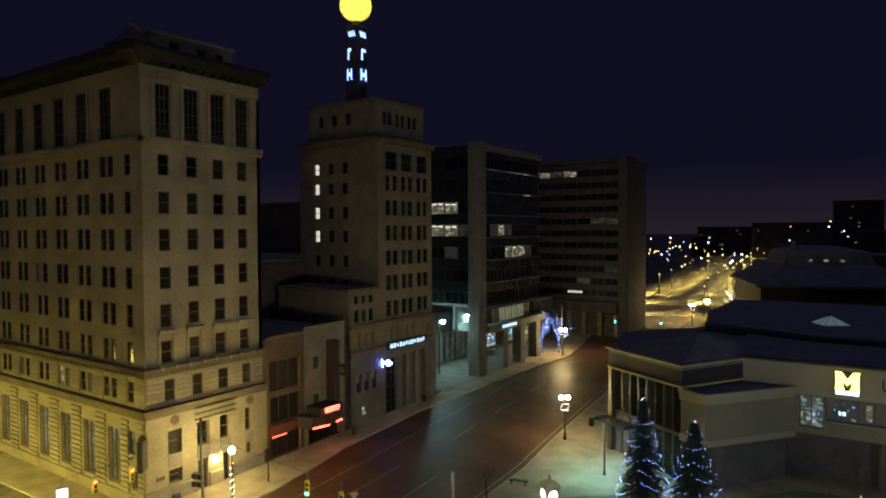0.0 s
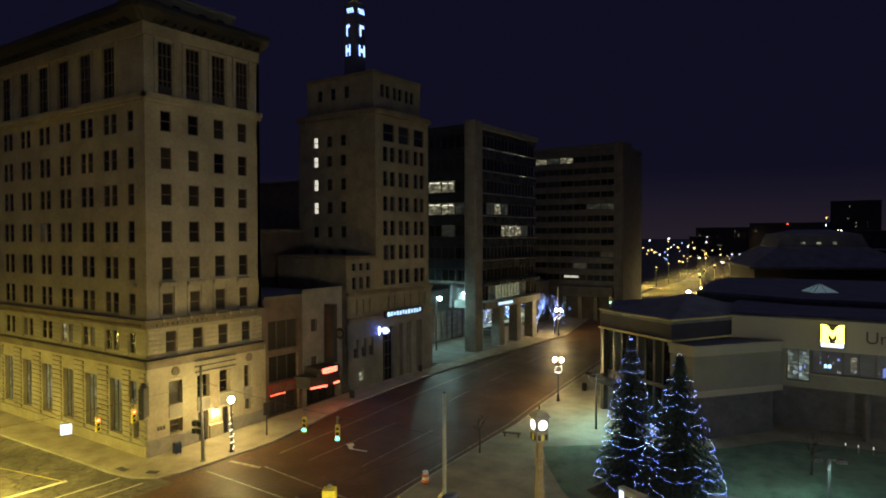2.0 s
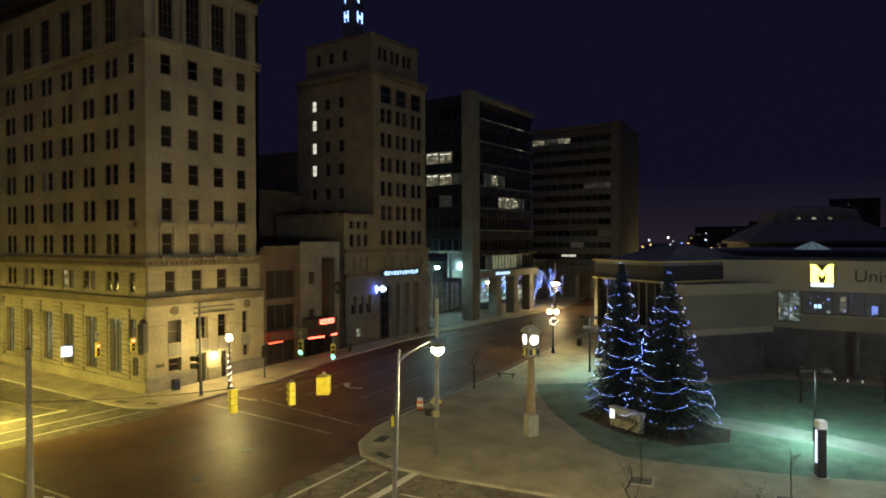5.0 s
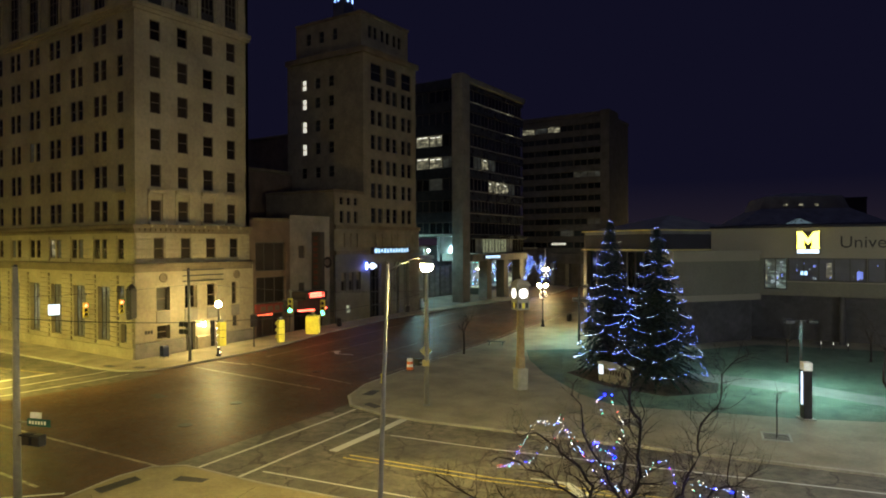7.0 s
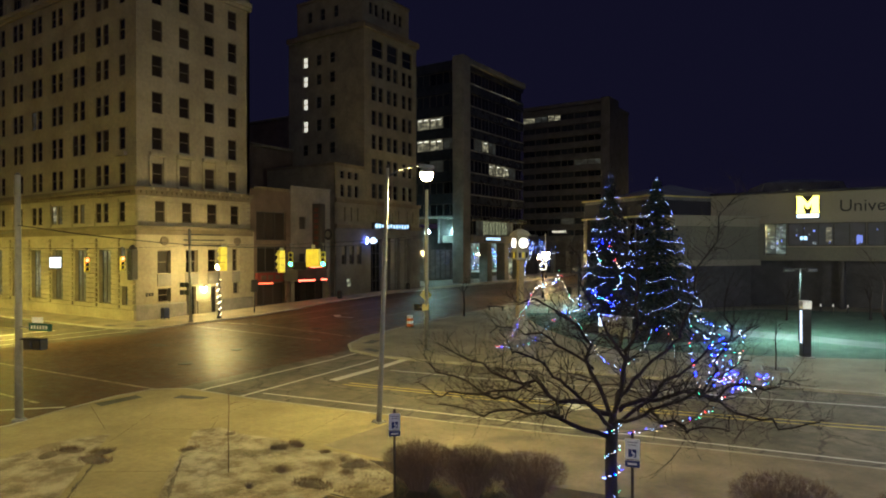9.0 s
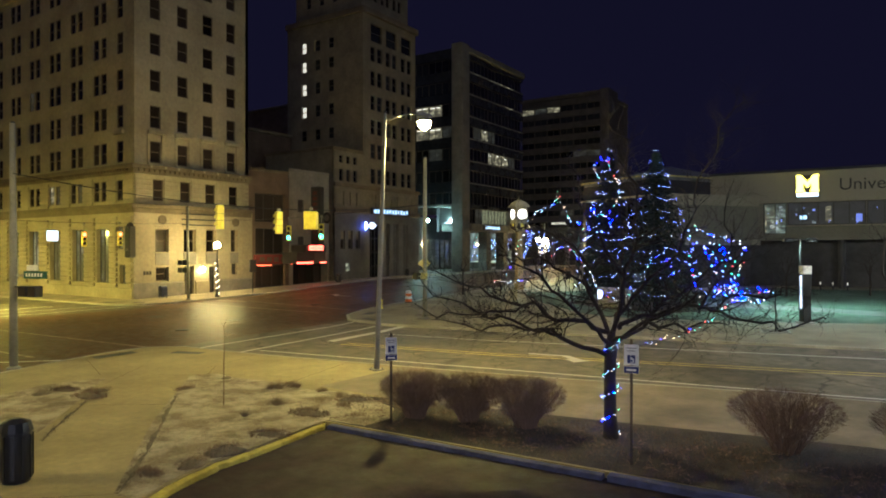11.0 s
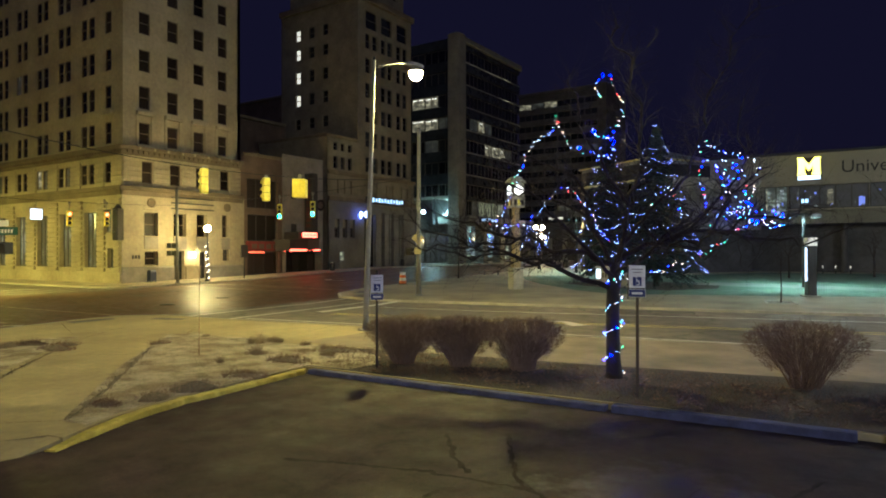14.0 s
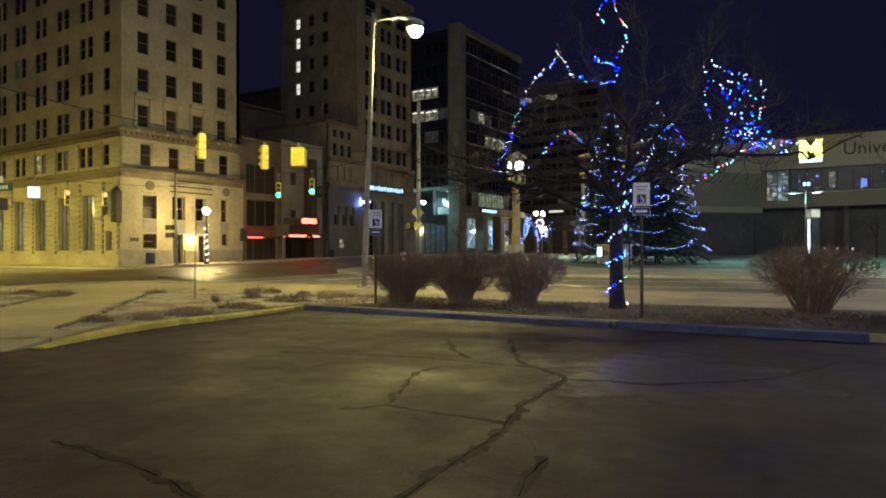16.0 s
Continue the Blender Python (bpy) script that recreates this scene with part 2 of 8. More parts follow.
NEARWALK = surface("sandy_walk_concrete", (0.315, 0.262, 0.135), 0.88, vary=0.28, small=5, large=0.3, bump=0.25)
JOINT = surface("packed_joint_dirt", (0.1, 0.08, 0.05), 1.0, bump=0.0, spec=0.0)
KERB = surface("kerb_concrete", (0.36, 0.33, 0.27), 0.85, vary=0.3, small=5)
YELLOWKERB = surface("worn_yellow_kerb_paint", (0.62, 0.5, 0.05), 0.7, vary=0.45, small=9, large=2.2, c2=(0.62, 0.52, 0.08), bump=0.6)
BLUEKERB = surface("worn_blue_kerb_paint", (0.052, 0.06, 0.135), 0.8, vary=0.5, small=11, large=2.6, bump=0.5)
BRICKROAD = brick_road_mat()
ASPHALT = asphalt_mat("street_asphalt", (0.132, 0.115, 0.09), 0.85, 0.7, 0.2)
LOT = asphalt_mat("old_lot_asphalt", (0.037, 0.0245, 0.0265), 0.25, 0.8, 0.4, 0.13, 0.45, 0.6, ((1.5, 6.6, 3.0, 3.4),))
STAIN = surface("damp_crack_stain", (0.024, 0.0175, 0.0155), 0.85, vary=0.5, small=7, large=2.0, spec=0.14)
CRACK = surface("crack_shadow", (0.019, 0.015, 0.0135), 1.0, bump=0.0, spec=0.0)
MATTED = turf_mat("matted_soil", (0.09, 0.07, 0.045), (0.2, 0.16, 0.105))
FARGROUND = asphalt_mat("dark_distance", (0.06, 0.055, 0.055), 0.0, 0.95)
FARROAD = asphalt_mat("far_road_asphalt", (0.2, 0.18, 0.14), 0.0, 0.8)
FARWALL = surface("far_dark_wall", (0.06, 0.047, 0.043), 0.9, vary=0.4, small=1.0, large=0.05)
PAINT = surface("worn_white_road_paint", (0.8, 0.79, 0.75), 0.7, vary=0.25, small=9, large=1.2, c2=(0.58, 0.56, 0.5))
WORN = surface("nearly_gone_road_paint", (0.3, 0.25, 0.19), 0.75, vary=0.55, small=4, large=1.6)
YPAINT = surface("worn_yellow_road_paint", (0.58, 0.46, 0.12), 0.7, vary=0.3, small=9, large=1.2)
LAWN = turf_mat("winter_lawn", (0.05, 0.085, 0.06), (0.115, 0.165, 0.115))
FROST = turf_mat("frosty_grass", (0.15, 0.118, 0.07), (0.26, 0.212, 0.13), (0.46, 0.4, 0.285))
DRYGRASS = surface("dry_tuft_blade", (0.27, 0.205, 0.13), 0.9, vary=0.4, small=8, bump=0.0)
MULCH = turf_mat("bare_mulch", (0.02, 0.014, 0.01), (0.06, 0.042, 0.03))
GALV = surface("galvanised_steel", (0.22, 0.215, 0.2), 0.6, 0.0, vary=0.2, small=5, bump=0.05)
# Lamp-arm steel coloured darker than real, to offset the strong light of the near lens.
DULLSTEEL = surface("darkened_arm_steel", (0.07, 0.068, 0.065), 0.7, vary=0.2, bump=0.05)
BLACKMETAL = surface("black_painted_iron", (0.018, 0.018, 0.02), 0.45, 0.0, vary=0.3, bump=0.05)
BROWNMETAL = surface("brown_sign_post", (0.06, 0.045, 0.035), 0.6, vary=0.3, bump=0.05)
SIGYELLOW = surface("yellow_signal_housing", (0.86, 0.74, 0.07), 0.45, vary=0.12, small=4, bump=0.03)
BARK = surface("dark_bark", (0.031, 0.023, 0.019), 0.95, vary=0.45, small=14, large=2.5, bump=0.9)
TWIG = surface("hedge_twig", (0.19, 0.128, 0.09), 0.9, vary=0.4, small=10)
NEEDLE = surface("spruce_needle", (0.014, 0.026, 0.021), 0.8, vary=0.5, small=3, bump=0.0)
WHITEMETAL = surface("white_sign_face", (0.84, 0.84, 0.82), 0.45, vary=0.06, bump=0.0)
BLUESIGN = surface("blue_sign_face", (0.022, 0.035, 0.15), 0.45, vary=0.1, bump=0.0)
MAILBLUE = surface("dark_navy_enamel", (0.012, 0.02, 0.06), 0.45, vary=0.15, bump=0.0)
GREENSIGN = surface("green_street_sign", (0.012, 0.085, 0.068), 0.45, vary=0.15, bump=0.0)
ORANGE = surface("orange_plastic", (0.7, 0.16, 0.03), 0.5, vary=0.15, bump=0.0)
WOODTONE = surface("tan_terracotta_column", (0.3, 0.23, 0.13), 0.7, vary=0.25, small=4)
STONE = surface("pale_stone_block", (0.34, 0.33, 0.28), 0.85, vary=0.25, small=5)
REDPANEL = surface("red_marquee_panel", (0.2, 0.03, 0.02), 0.6, vary=0.3, small=3)
DULLRED = surface("dull_dark_red", (0.075, 0.02, 0.016), 0.7, vary=0.3, small=3)
MASTBLUE = surface("dark_navy_mast", (0.1, 0.1, 0.16), 0.8, vary=0.2, small=3)
DARKSIGN = surface("dark_sign_panel", (0.03, 0.024, 0.022), 0.55, vary=0.3, small=3)
RUBBER = surface("black_rubber", (0.02, 0.02, 0.02), 0.8, bump=0.05)

G_SODIUM = glow("sodium_lens", (1.0, 0.78, 0.23), L_COBRA)
G_CORNER = glow("corner_lamp_lens", (1.0, 0.79, 0.125), L_CORNER)
G_LOT = glow("unseen_lot_lamp_lens", (0.92, 0.9, 1.03), 4650.0)
G_SIDE = glow("side_street_lens", (0.96, 1.0, 0.88), 3900.0)
G_GLOBE = glow("warm_globe", (1.0, 0.72, 0.26), L_GLOBE)
G_GLOBE_BANK = glow("bank_globe", (1.0, 0.74, 0.24), 950.0)
B_SKY_DIM = glow("small_blue_light", (0.22, 0.3, 1.0), 0.6, False)
B_SKY = glow("sky_blue_bulb", (0.1, 0.22, 1.0), 11.0, False)
G_GLOBE_DIM = glow("warm_globe_small", (1.0, 0.78, 0.36), 130.0)
G_COOL = glow("cool_lens", (0.55, 1.0, 0.85), L_COOL)
G_PLAZA = glow("plaza_lens", (0.42, 1.0, 0.93), 950.0)
G_COOLGLOBE = glow("cool_globe", (0.55, 1.0, 0.92), 620.0)
G_CLOCK = glow("clock_face_glow", (1.0, 0.97, 0.86), L_CLOCK)
G_RED = glow("red_neon", (1.0, 0.07, 0.04), 13.0)
G_REDSIG = glow("red_signal_lens", (1.0, 0.12, 0.05), 9.0, False)
G_GREEN = glow("green_signal_lens", (0.06, 0.95, 0.75), 16.0, False)
G_WHITE = glow("white_sign_glow", (0.68, 0.8, 1.0), 2.2)
G_BLUE = glow("blue_sign_glow", (0.12, 0.2, 1.0), 90.0)
G_BLUETXT = glow("blue_white_letters", (0.45, 0.7, 1.0), 1.8, False)
G_TOWERTXT = glow("tower_letters", (0.3, 0.46, 1.0), 3.0, False)
G_BALL = glow("yellow_ball", (0.95, 0.8, 0.1), 1.6, False)
G_YSIGN = glow("yellow_block_sign", (1.0, 0.88, 0.12), 4.5)
G_PED = glow("pedestrian_signal", (1.0, 0.9, 0.75), 5.0, False)
G_FARWARM = glow("far_street_light", (1.0, 0.62, 0.19), 4.5, False)
G_FARROAD = glow("far_road_light", (1.0, 0.72, 0.17), 12000.0)
G_FARGLOBE = glow("far_yellow_globe", (1.0, 0.7, 0.24), 3.2, False)
G_FARRED = glow("far_red_light", (1.0, 0.1, 0.05), 4.0, False)
G_FARBLUE = glow("far_blue_light", (0.25, 0.4, 1.0), 4.0, False)
G_SCONCE = glow("wall_lantern_glow", (1.0, 0.8, 0.3), 380.0)
G_FARWHITE = glow("far_white_light", (0.85, 0.9, 1.0), 4.0, False)
B_WHITEBLUE = glow("icy_bulb", (0.13, 0.2, 1.0), 15.0, False)
B_ICEPOINT = glow("icy_white_point", (0.62, 0.75, 1.0), 13.0, False)
B_BLUE = glow("blue_bulb", (0.0013, 0.0024, 1.0), 500.0)
B_RED = glow("red_bulb", (1.0, 0.05, 0.04), 16.0)
B_GREEN = glow("green_bulb", (0.08, 1.0, 0.45), 11.0)
B_WARM = glow("warm_bulb", (1.0, 0.62, 0.35), 13.0)
B_ICE = glow("pale_blue_bulb", (0.26, 0.48, 1.0), 15.0)
B_FROST = glow("frosty_white_bulb", (0.75, 0.88, 1.0), 14.0)
B_CLEAR = glow("clear_bulb", (1.0, 0.85, 0.6), 10.0, False)


# ---- mesh helpers ----
class Geo:
    """Vertices and faces of one mesh."""

    def __init__(self):
        self.v, self.f = [], []

    def box(self, x0, x1, y0, y1, z0, z1, c=0.0):
        n = len(self.v)
        if c <= 0:
            self.v += [(x, y, z) for z in (z0, z1) for y in (y0, y1) for x in (x0, x1)]
            self.f += [tuple(n + i for i in q) for q in ((0, 2, 3, 1), (4, 5, 7, 6), (0, 1, 5, 4), (2, 6, 7, 3), (0, 4, 6, 2), (1, 3, 7, 5))]
            return self
        ring = [(x0 + c, y0), (x1 - c, y0), (x1, y0 + c), (x1, y1 - c), (x1 - c, y1), (x0 + c, y1), (x0, y1 - c), (x0, y0 + c)]
        mid = ((x0 + x1) / 2, (y0 + y1) / 2)
        kx, ky = 1 - 2 * c / max(1e-6, x1 - x0), 1 - 2 * c / max(1e-6, y1 - y0)
        small = [(mid[0] + (x - mid[0]) * kx, mid[1] + (y - mid[1]) * ky) for x, y in ring]
        self.rings([[(x, y, z0) for x, y in small], [(x, y, z0 + c) for x, y in ring], [(x, y, z1 - c) for x, y in ring], [(x, y, z1) for x, y in small]])
        return self

    def rings(self, rs, cap=True):
        n, k = len(self.v), len(rs[0])
        for r in rs:
            self.v += r
        for i in range(len(rs) - 1):
            for j in range(k):
                a, b = n + i * k + j, n + i * k + (j + 1) % k
                self.f.append((a, b, b + k, a + k))
        if cap:
            self.f.append(tuple(n + j for j in reversed(range(k))))
            self.f.append(tuple(n + (len(rs) - 1) * k + j for j in range(k)))
        return self

    def lathe(self, x, y, prof, k=12, cap=True):
        """prof: (radius, z) from the bottom up."""
        return self.rings([[(x + r * math.cos(2 * math.pi * j / k), y + r * math.sin(2 * math.pi * j / k), z) for j in range(k)] for r, z in prof], cap)

    def ball(self, x, y, z, r, k=12, rows=8, sz=1.0):
        return self.lathe(x, y, [(max(0.002, r * math.sin(math.pi * i / rows)), z - sz * r * math.cos(math.pi * i / rows)) for i in range(rows + 1)], k)

    def gem(self, x, y, z, r):
        n = len(self.v)
        self.v += [(x + r, y, z), (x, y + r, z), (x - r, y, z), (x, y - r, z), (x, y, z + r), (x, y, z - r)]
        for a in range(4):
            b = (a + 1) % 4
            self.f += [(n + a, n + b, n + 4), (n + b, n + a, n + 5)]
        return self

    def tube(self, pts, rad, k=6, cap=True):
        """A tube through pts; rad: one radius or one for each point."""
        pts = [Vector(p) for p in pts]
        if not isinstance(rad, (list, tuple)):
            rad = [rad] * len(pts)
        rs = []
        for i, p in enumerate(pts):
            d = (pts[min(i + 1, len(pts) - 1)] - pts[max(i - 1, 0)]).normalized()
            a = d.cross(Vector((0.31, 0.12, 0.94)))
            if a.length < 1e-3:
                a = d.cross(Vector((1, 0, 0)))
            a.normalize()
            b = d.cross(a)
            rs.append([tuple(p + rad[i] * (math.cos(2 * math.pi * j / k) * a + math.sin(2 * math.pi * j / k) * b)) for j in range(k)])
        return self.rings(rs, cap)

    def prism(self, pts, z0, z1):
        """An upright prism over the outline pts (counter-clockwise from above)."""
        return self.rings([[(x, y, z0) for x, y in pts], [(x, y, z1) for x, y in pts]])

    def quad(self, a, b, c, d):
        n = len(self.v)
        self.v += [a, b, c, d]
        self.f.append((n, n + 1, n + 2, n + 3))
        return self

    def mesh(self, name, mat, smooth=False):
        me = bpy.data.meshes.new(name)
        me.from_pydata([tuple(p) for p in self.v], [], self.f)
        me.materials.append(mat)
        if smooth:
            me.polygons.foreach_set("use_smooth", [True] * len(me.polygons))
        me.update()
        return me


def part(name, geo, mat, parent, label="", at=None, smooth=False):
    me = geo if isinstance(geo, bpy.types.Mesh) else geo.mesh(name, mat, smooth)
    ob = new(name, me)
    ob.parent = parent
    if at is not None:
        ob.matrix_basis = at
    if label:
        ob["label"] = label
    return ob


def thing(name, m, label, category, group="", kind=""):
    ob = new(name)
    ob.empty_display_size = 0.2
    ob.matrix_basis = m
    return tagged(ob, label, category, group, kind)


def single(name, geo, mat, label, category, group="", kind="", at=None, smooth=False):
    ob = new(name, geo if isinstance(geo, bpy.types.Mesh) else geo.mesh(name, mat, smooth))
    if at is not None:
        ob.matrix_basis = at
    return tagged(ob, label, category, group, kind)


def ground_z(y):
    """The street climbs gently to the north."""
    s = min(1.0, max(0.0, (y - 28) / 40.0))
    return 0.9 * s


# ---- ground, roads, pavements ----
STEPS = [28 + 4 * i for i in range(11)]


def sheet(name, pts, lift, mat, label, category, kind="structure", thick=0.0, parent=None):
    """A flat piece of ground over the outline pts that follows the slope of the street."""
    bm = bmesh.new()
    vs_ = [bm.verts.new((x, y, 0)) for x, y in pts]
    for a, b, c in tessellate_polygon([[Vector((x, y, 0)) for x, y in pts]]):
        bm.faces.new((vs_[a], vs_[b], vs_[c]))
    for y in STEPS:
        bmesh.ops.bisect_plane(bm, geom=bm.verts[:] + bm.edges[:] + bm.faces[:], plane_co=(0, y, 0), plane_no=(0, 1, 0))
    bmesh.ops.recalc_face_normals(bm, faces=bm.faces)
    if bm.faces[:] and sum(q.normal.z for q in bm.faces) < 0:
        bmesh.ops.reverse_faces(bm, faces=bm.faces)
    if thick:
        r = bmesh.ops.extrude_face_region(bm, geom=bm.faces[:])
        for v in r["geom"]:
            if isinstance(v, bmesh.types.BMVert):
                v.co.z += thick
        bmesh.ops.recalc_face_normals(bm, faces=bm.faces)
    for v in bm.verts:
        v.co.z += ground_z(v.co.y) + lift
    me = bpy.data.meshes.new(name)
    bm.to_mesh(me)
    bm.free()
    me.materials.append(mat)
    ob = new(name, me)
    if parent:
        ob.parent = parent
        if label:
            ob["label"] = label
        return ob
    return tagged(ob, label, category, "", kind)


def strip(pts, w, h, z0=0.0, sink=0.1):
    """A kerb of width w along the line pts, following the ground; the line is its left edge."""
    fine = []
    for (x0, y0), (x1, y1) in zip(pts, pts[1:]):
        n = max(1, int(math.hypot(x1 - x0, y1 - y0) / 2.5))
        fine += [(x0 + (x1 - x0) * i / n, y0 + (y1 - y0) * i / n) for i in range(n)]
    fine.append(pts[-1])
    g = Geo()
    rs = []
    for i, (x, y) in enumerate(fine):
        a, b = fine[max(0, i - 1)], fine[min(len(fine) - 1, i + 1)]
        d = Vector((b[0] - a[0], b[1] - a[1])).normalized()
        nx, ny = d.y, -d.x
        z = ground_z(y) + z0
        c = 0.02
        rs.append([(x, y, z - sink), (x, y, z + h), (x + nx * (w - c), y + ny * (w - c), z + h), (x + nx * w, y + ny * w, z + h - c), (x + nx * (w + 0.02), y + ny * (w + 0.02), z - sink)])
    g.rings(rs)
    return g


far = Geo()
xs = [-3000, -600, -250, -130, -60, -30, 0, 30, 100, 400, 3000]
ys = [-3000, -300, -60, 28, 68, 110, 180, 400, 900, 3000]
far.v = [(x, y, ground_z(y) - 0.05) for y in ys for x in xs]
far.f = [(j * len(xs) + i, j * len(xs) + i + 1, (j + 1) * len(xs) + i + 1, (j + 1) * len(xs) + i) for j in range(len(ys) - 1) for i in range(len(xs) - 1)]
single("ground", far, FARGROUND, "dark city ground reaching to the horizon at night", "ground", kind="structure")

# kerb lines
K_A = [(-110, 27.2), (-76.4, 28.5), (-59.6, 29.0), (-54.5, 29.0), (-51.5, 29.4), (-49.6, 30.5), (-48.8, 32.2), (-48.6, 36), (-48.3, 42), (-49.4, 48.3), (-50.8, 55), (-52.0, 73), (-52.2, 92), (-51.0, 120), (-60, 160), (-75, 260)]
K_EAST = [(-44, 160), (-37.5, 120), (-34.4, 97.4), (-31.9, 74.8), (-30.0, 60.3), (-29.7, 48), (-29.4, 41), (-28.9, 36.0), (-27.6, 32.8), (-25.8, 31.0), (-22.5, 30.3), (-19.5, 30.5), (-14.8, 31.2), (4.3, 34.2), (60, 43.5)]
K_NEAR = [(60, 31.5), (0.1, 21.2), (-5.5, 19.95), (-10, 19.1), (-13.4, 18.55), (-19.6, 17.6), (-22.5, 17.35), (-24.6, 17.2), (-25.8, 16.2), (-25.9, 14.5), (-25.2, 11.5), (-24.4, 9.2), (-24.6, -10), (-25, -60)]

sheet("road_main",
      [(-52, -60), (-24, -60), (-24, 33), (-28, 60), (-31, 74.8), (-33.4, 97.4), (-37, 120), (-42.5, 165), (-63, 165), (-57.5, 120), (-54.8, 92), (-52.5, 55), (-50, 33)], 0.0, BRICKROAD,
      "worn red brick street, damp and shining under the lamps", "road")
sheet("road_cross", [(-25.6, 17.0), (60, 27), (60, 50), (-14, 32.5), (-26.5, 32.2)], 0.012, ASPHALT, "patched grey asphalt side street with cracked seams", "road")
sheet("road_west", [(-110, 11), (-48.5, 11), (-47.2, 30.8), (-55, 29.8), (-110, 28)], 0.012, ASPHALT, "grey asphalt side street beside the stone bank building", "road")
sheet("parking_lot", [(-8.9, 10.7), (-8.5, 7.0), (-8.2, 5.5), (-7.2, 3.4), (-8.2, -3.0), (-9.8, -14), (40, -14), (40, 13.4), (3.6, 11.15)], 0.014, LOT, "cracked dark asphalt parking lot", "parking lot")

sheet("pavement_west", K_A[0:] + [(-90, 260), (-72, 148), (-55, 80), (-54.5, 33.4), (-110, 34)], -0.1, SIDEWALK, "concrete pavement round the foot of the bank and shops", "pavement", thick=0.23)
sheet("pavement_east", [(-44, 160), (-37.5, 120), (-34.4, 97.4), (-31.9, 74.8), (-30.0, 60.3), (-29.7, 48), (-29.4, 41), (-28.9, 36.0), (-27.6, 32.8), (-25.8, 31.0), (-22.5, 30.3), (-19.5, 30.5), (-14.8, 31.2), (4.3, 34.2), (60, 43.5), (60, 90), (-20, 110), (-30, 160)], -0.1, PLAZAWALK, "plaza of worn concrete round the clock and lawn", "pavement", thick=0.23)
sheet("pavement_near", [(60, 31.5), (0.1, 21.2), (-5.5, 19.95), (-10, 19.1), (-13.4, 18.55), (-19.6, 17.6), (-22.5, 17.35), (-24.6, 17.2), (-25.8, 16.2), (-25.9, 14.5), (-25.2, 11.5), (-24.4, 9.2), (-24.6, -10), (-25, -60), (-9.6, -60), (-10.2, -14), (-8.7, -3.0), (-8.12, 2.0), (-7.84, 3.3), (-7.6, 3.85), (-7.24, 3.9), (-7.55, 4.45), (-7.98, 5.45), (-8.32, 6.72), (-8.6, 9.1), (-8.8, 10.75), (3.6, 11.2), (40, 13.45), (60, 14.5)], -0.1, NEARWALK, "worn concrete pavement and walk beside the parking lot", "pavement", thick=0.23)
single("kerb_west", strip(K_A, 0.18, 0.14), KERB, "concrete kerb along the brick street by the bank", "kerb", kind="structure")
single("kerb_east", strip(K_EAST, 0.18, 0.14), KERB, "concrete kerb rounding the plaza corner", "kerb", kind="structure")
single("kerb_near", strip(K_NEAR, 0.18, 0.14), KERB, "concrete kerb rounding the near street corner", "kerb", kind="structure")
sheet("pavement_southwest", [(-51, -60), (-51, 6), (-52, 10), (-56, 12.4), (-110, 12), (-110, -60)], -0.1, SIDEWALK, "concrete pavement on the far corner", "pavement", thick=0.23)

sheet("lawn", [(-24.6, 55.0), (-22.3, 51.0), (-18.8, 46.5), (-13.6, 41.4), (-10.8, 39.8), (-8.5, 40.1), (-3.4, 41.4), (-0.3, 42.1), (4.5, 44.0), (45, 51), (45, 71), (4, 70.5), (-5.5, 69), (-10, 63.5), (-14, 60.5), (-18, 60)], 0.135, LAWN, "short green winter lawn in cool lamp light", "lawn")
sheet("lawn_path", [(-9.3, 51.8), (-6.3, 52.6), (-3.3, 52.4), (0.5, 51.7), (4.5, 50.6), (20, 50.5), (40, 53), (40, 51), (20, 48.3), (4.5, 47.9), (0.8, 48.9), (-2.7, 49.2), (-4.6, 49.4), (-7.4, 49.6)], 0.143, CONCRETE, "pale concrete path across the lawn", "path")
sheet("planting_bed", [(-8.9, 10.8), (3.6, 11.28), (40, 13.5), (40, 18), (4, 16.2), (-2, 15.1), (-9.0, 14.0), (-10.5, 13.4)], 0.14, MULCH, "bare brown mulch bed with dry stalks under the hedge", "planting bed")
VERGE = [(-8.75, 10.85), (-8.6, 9.1), (-8.4, 6.72), (-8.0, 5.3), (-7.6, 4.5), (-8.3, 4.4), (-12.6, 7.95), (-14.9, 10.1), (-17.6, 12.7), (-17.2, 13.6), (-15.8, 13.4), (-14.2, 13.75), (-12.3, 13.4), (-10.6, 13.9), (-9.4, 13.6), (-8.0, 12.95), (-7.35, 11.9), (-7.45, 10.95)]
VERGE_FAR = [(-22.5, 0.4), (-9.3, 0.8), (-14.9, 6.4), (-19.9, 10.7), (-20.4, 9.6), (-20.5, 8.7), (-20.0, 7.2), (-21.5, 4.0)]
sheet("frosty_verge", VERGE, 0.146, FROST, "frosted patchy grass between the walk and kerb", "grass")
sheet("frosty_verge_far", VERGE_FAR, 0.143, FROST, "frosted patchy grass beside the diagonal walk", "grass")


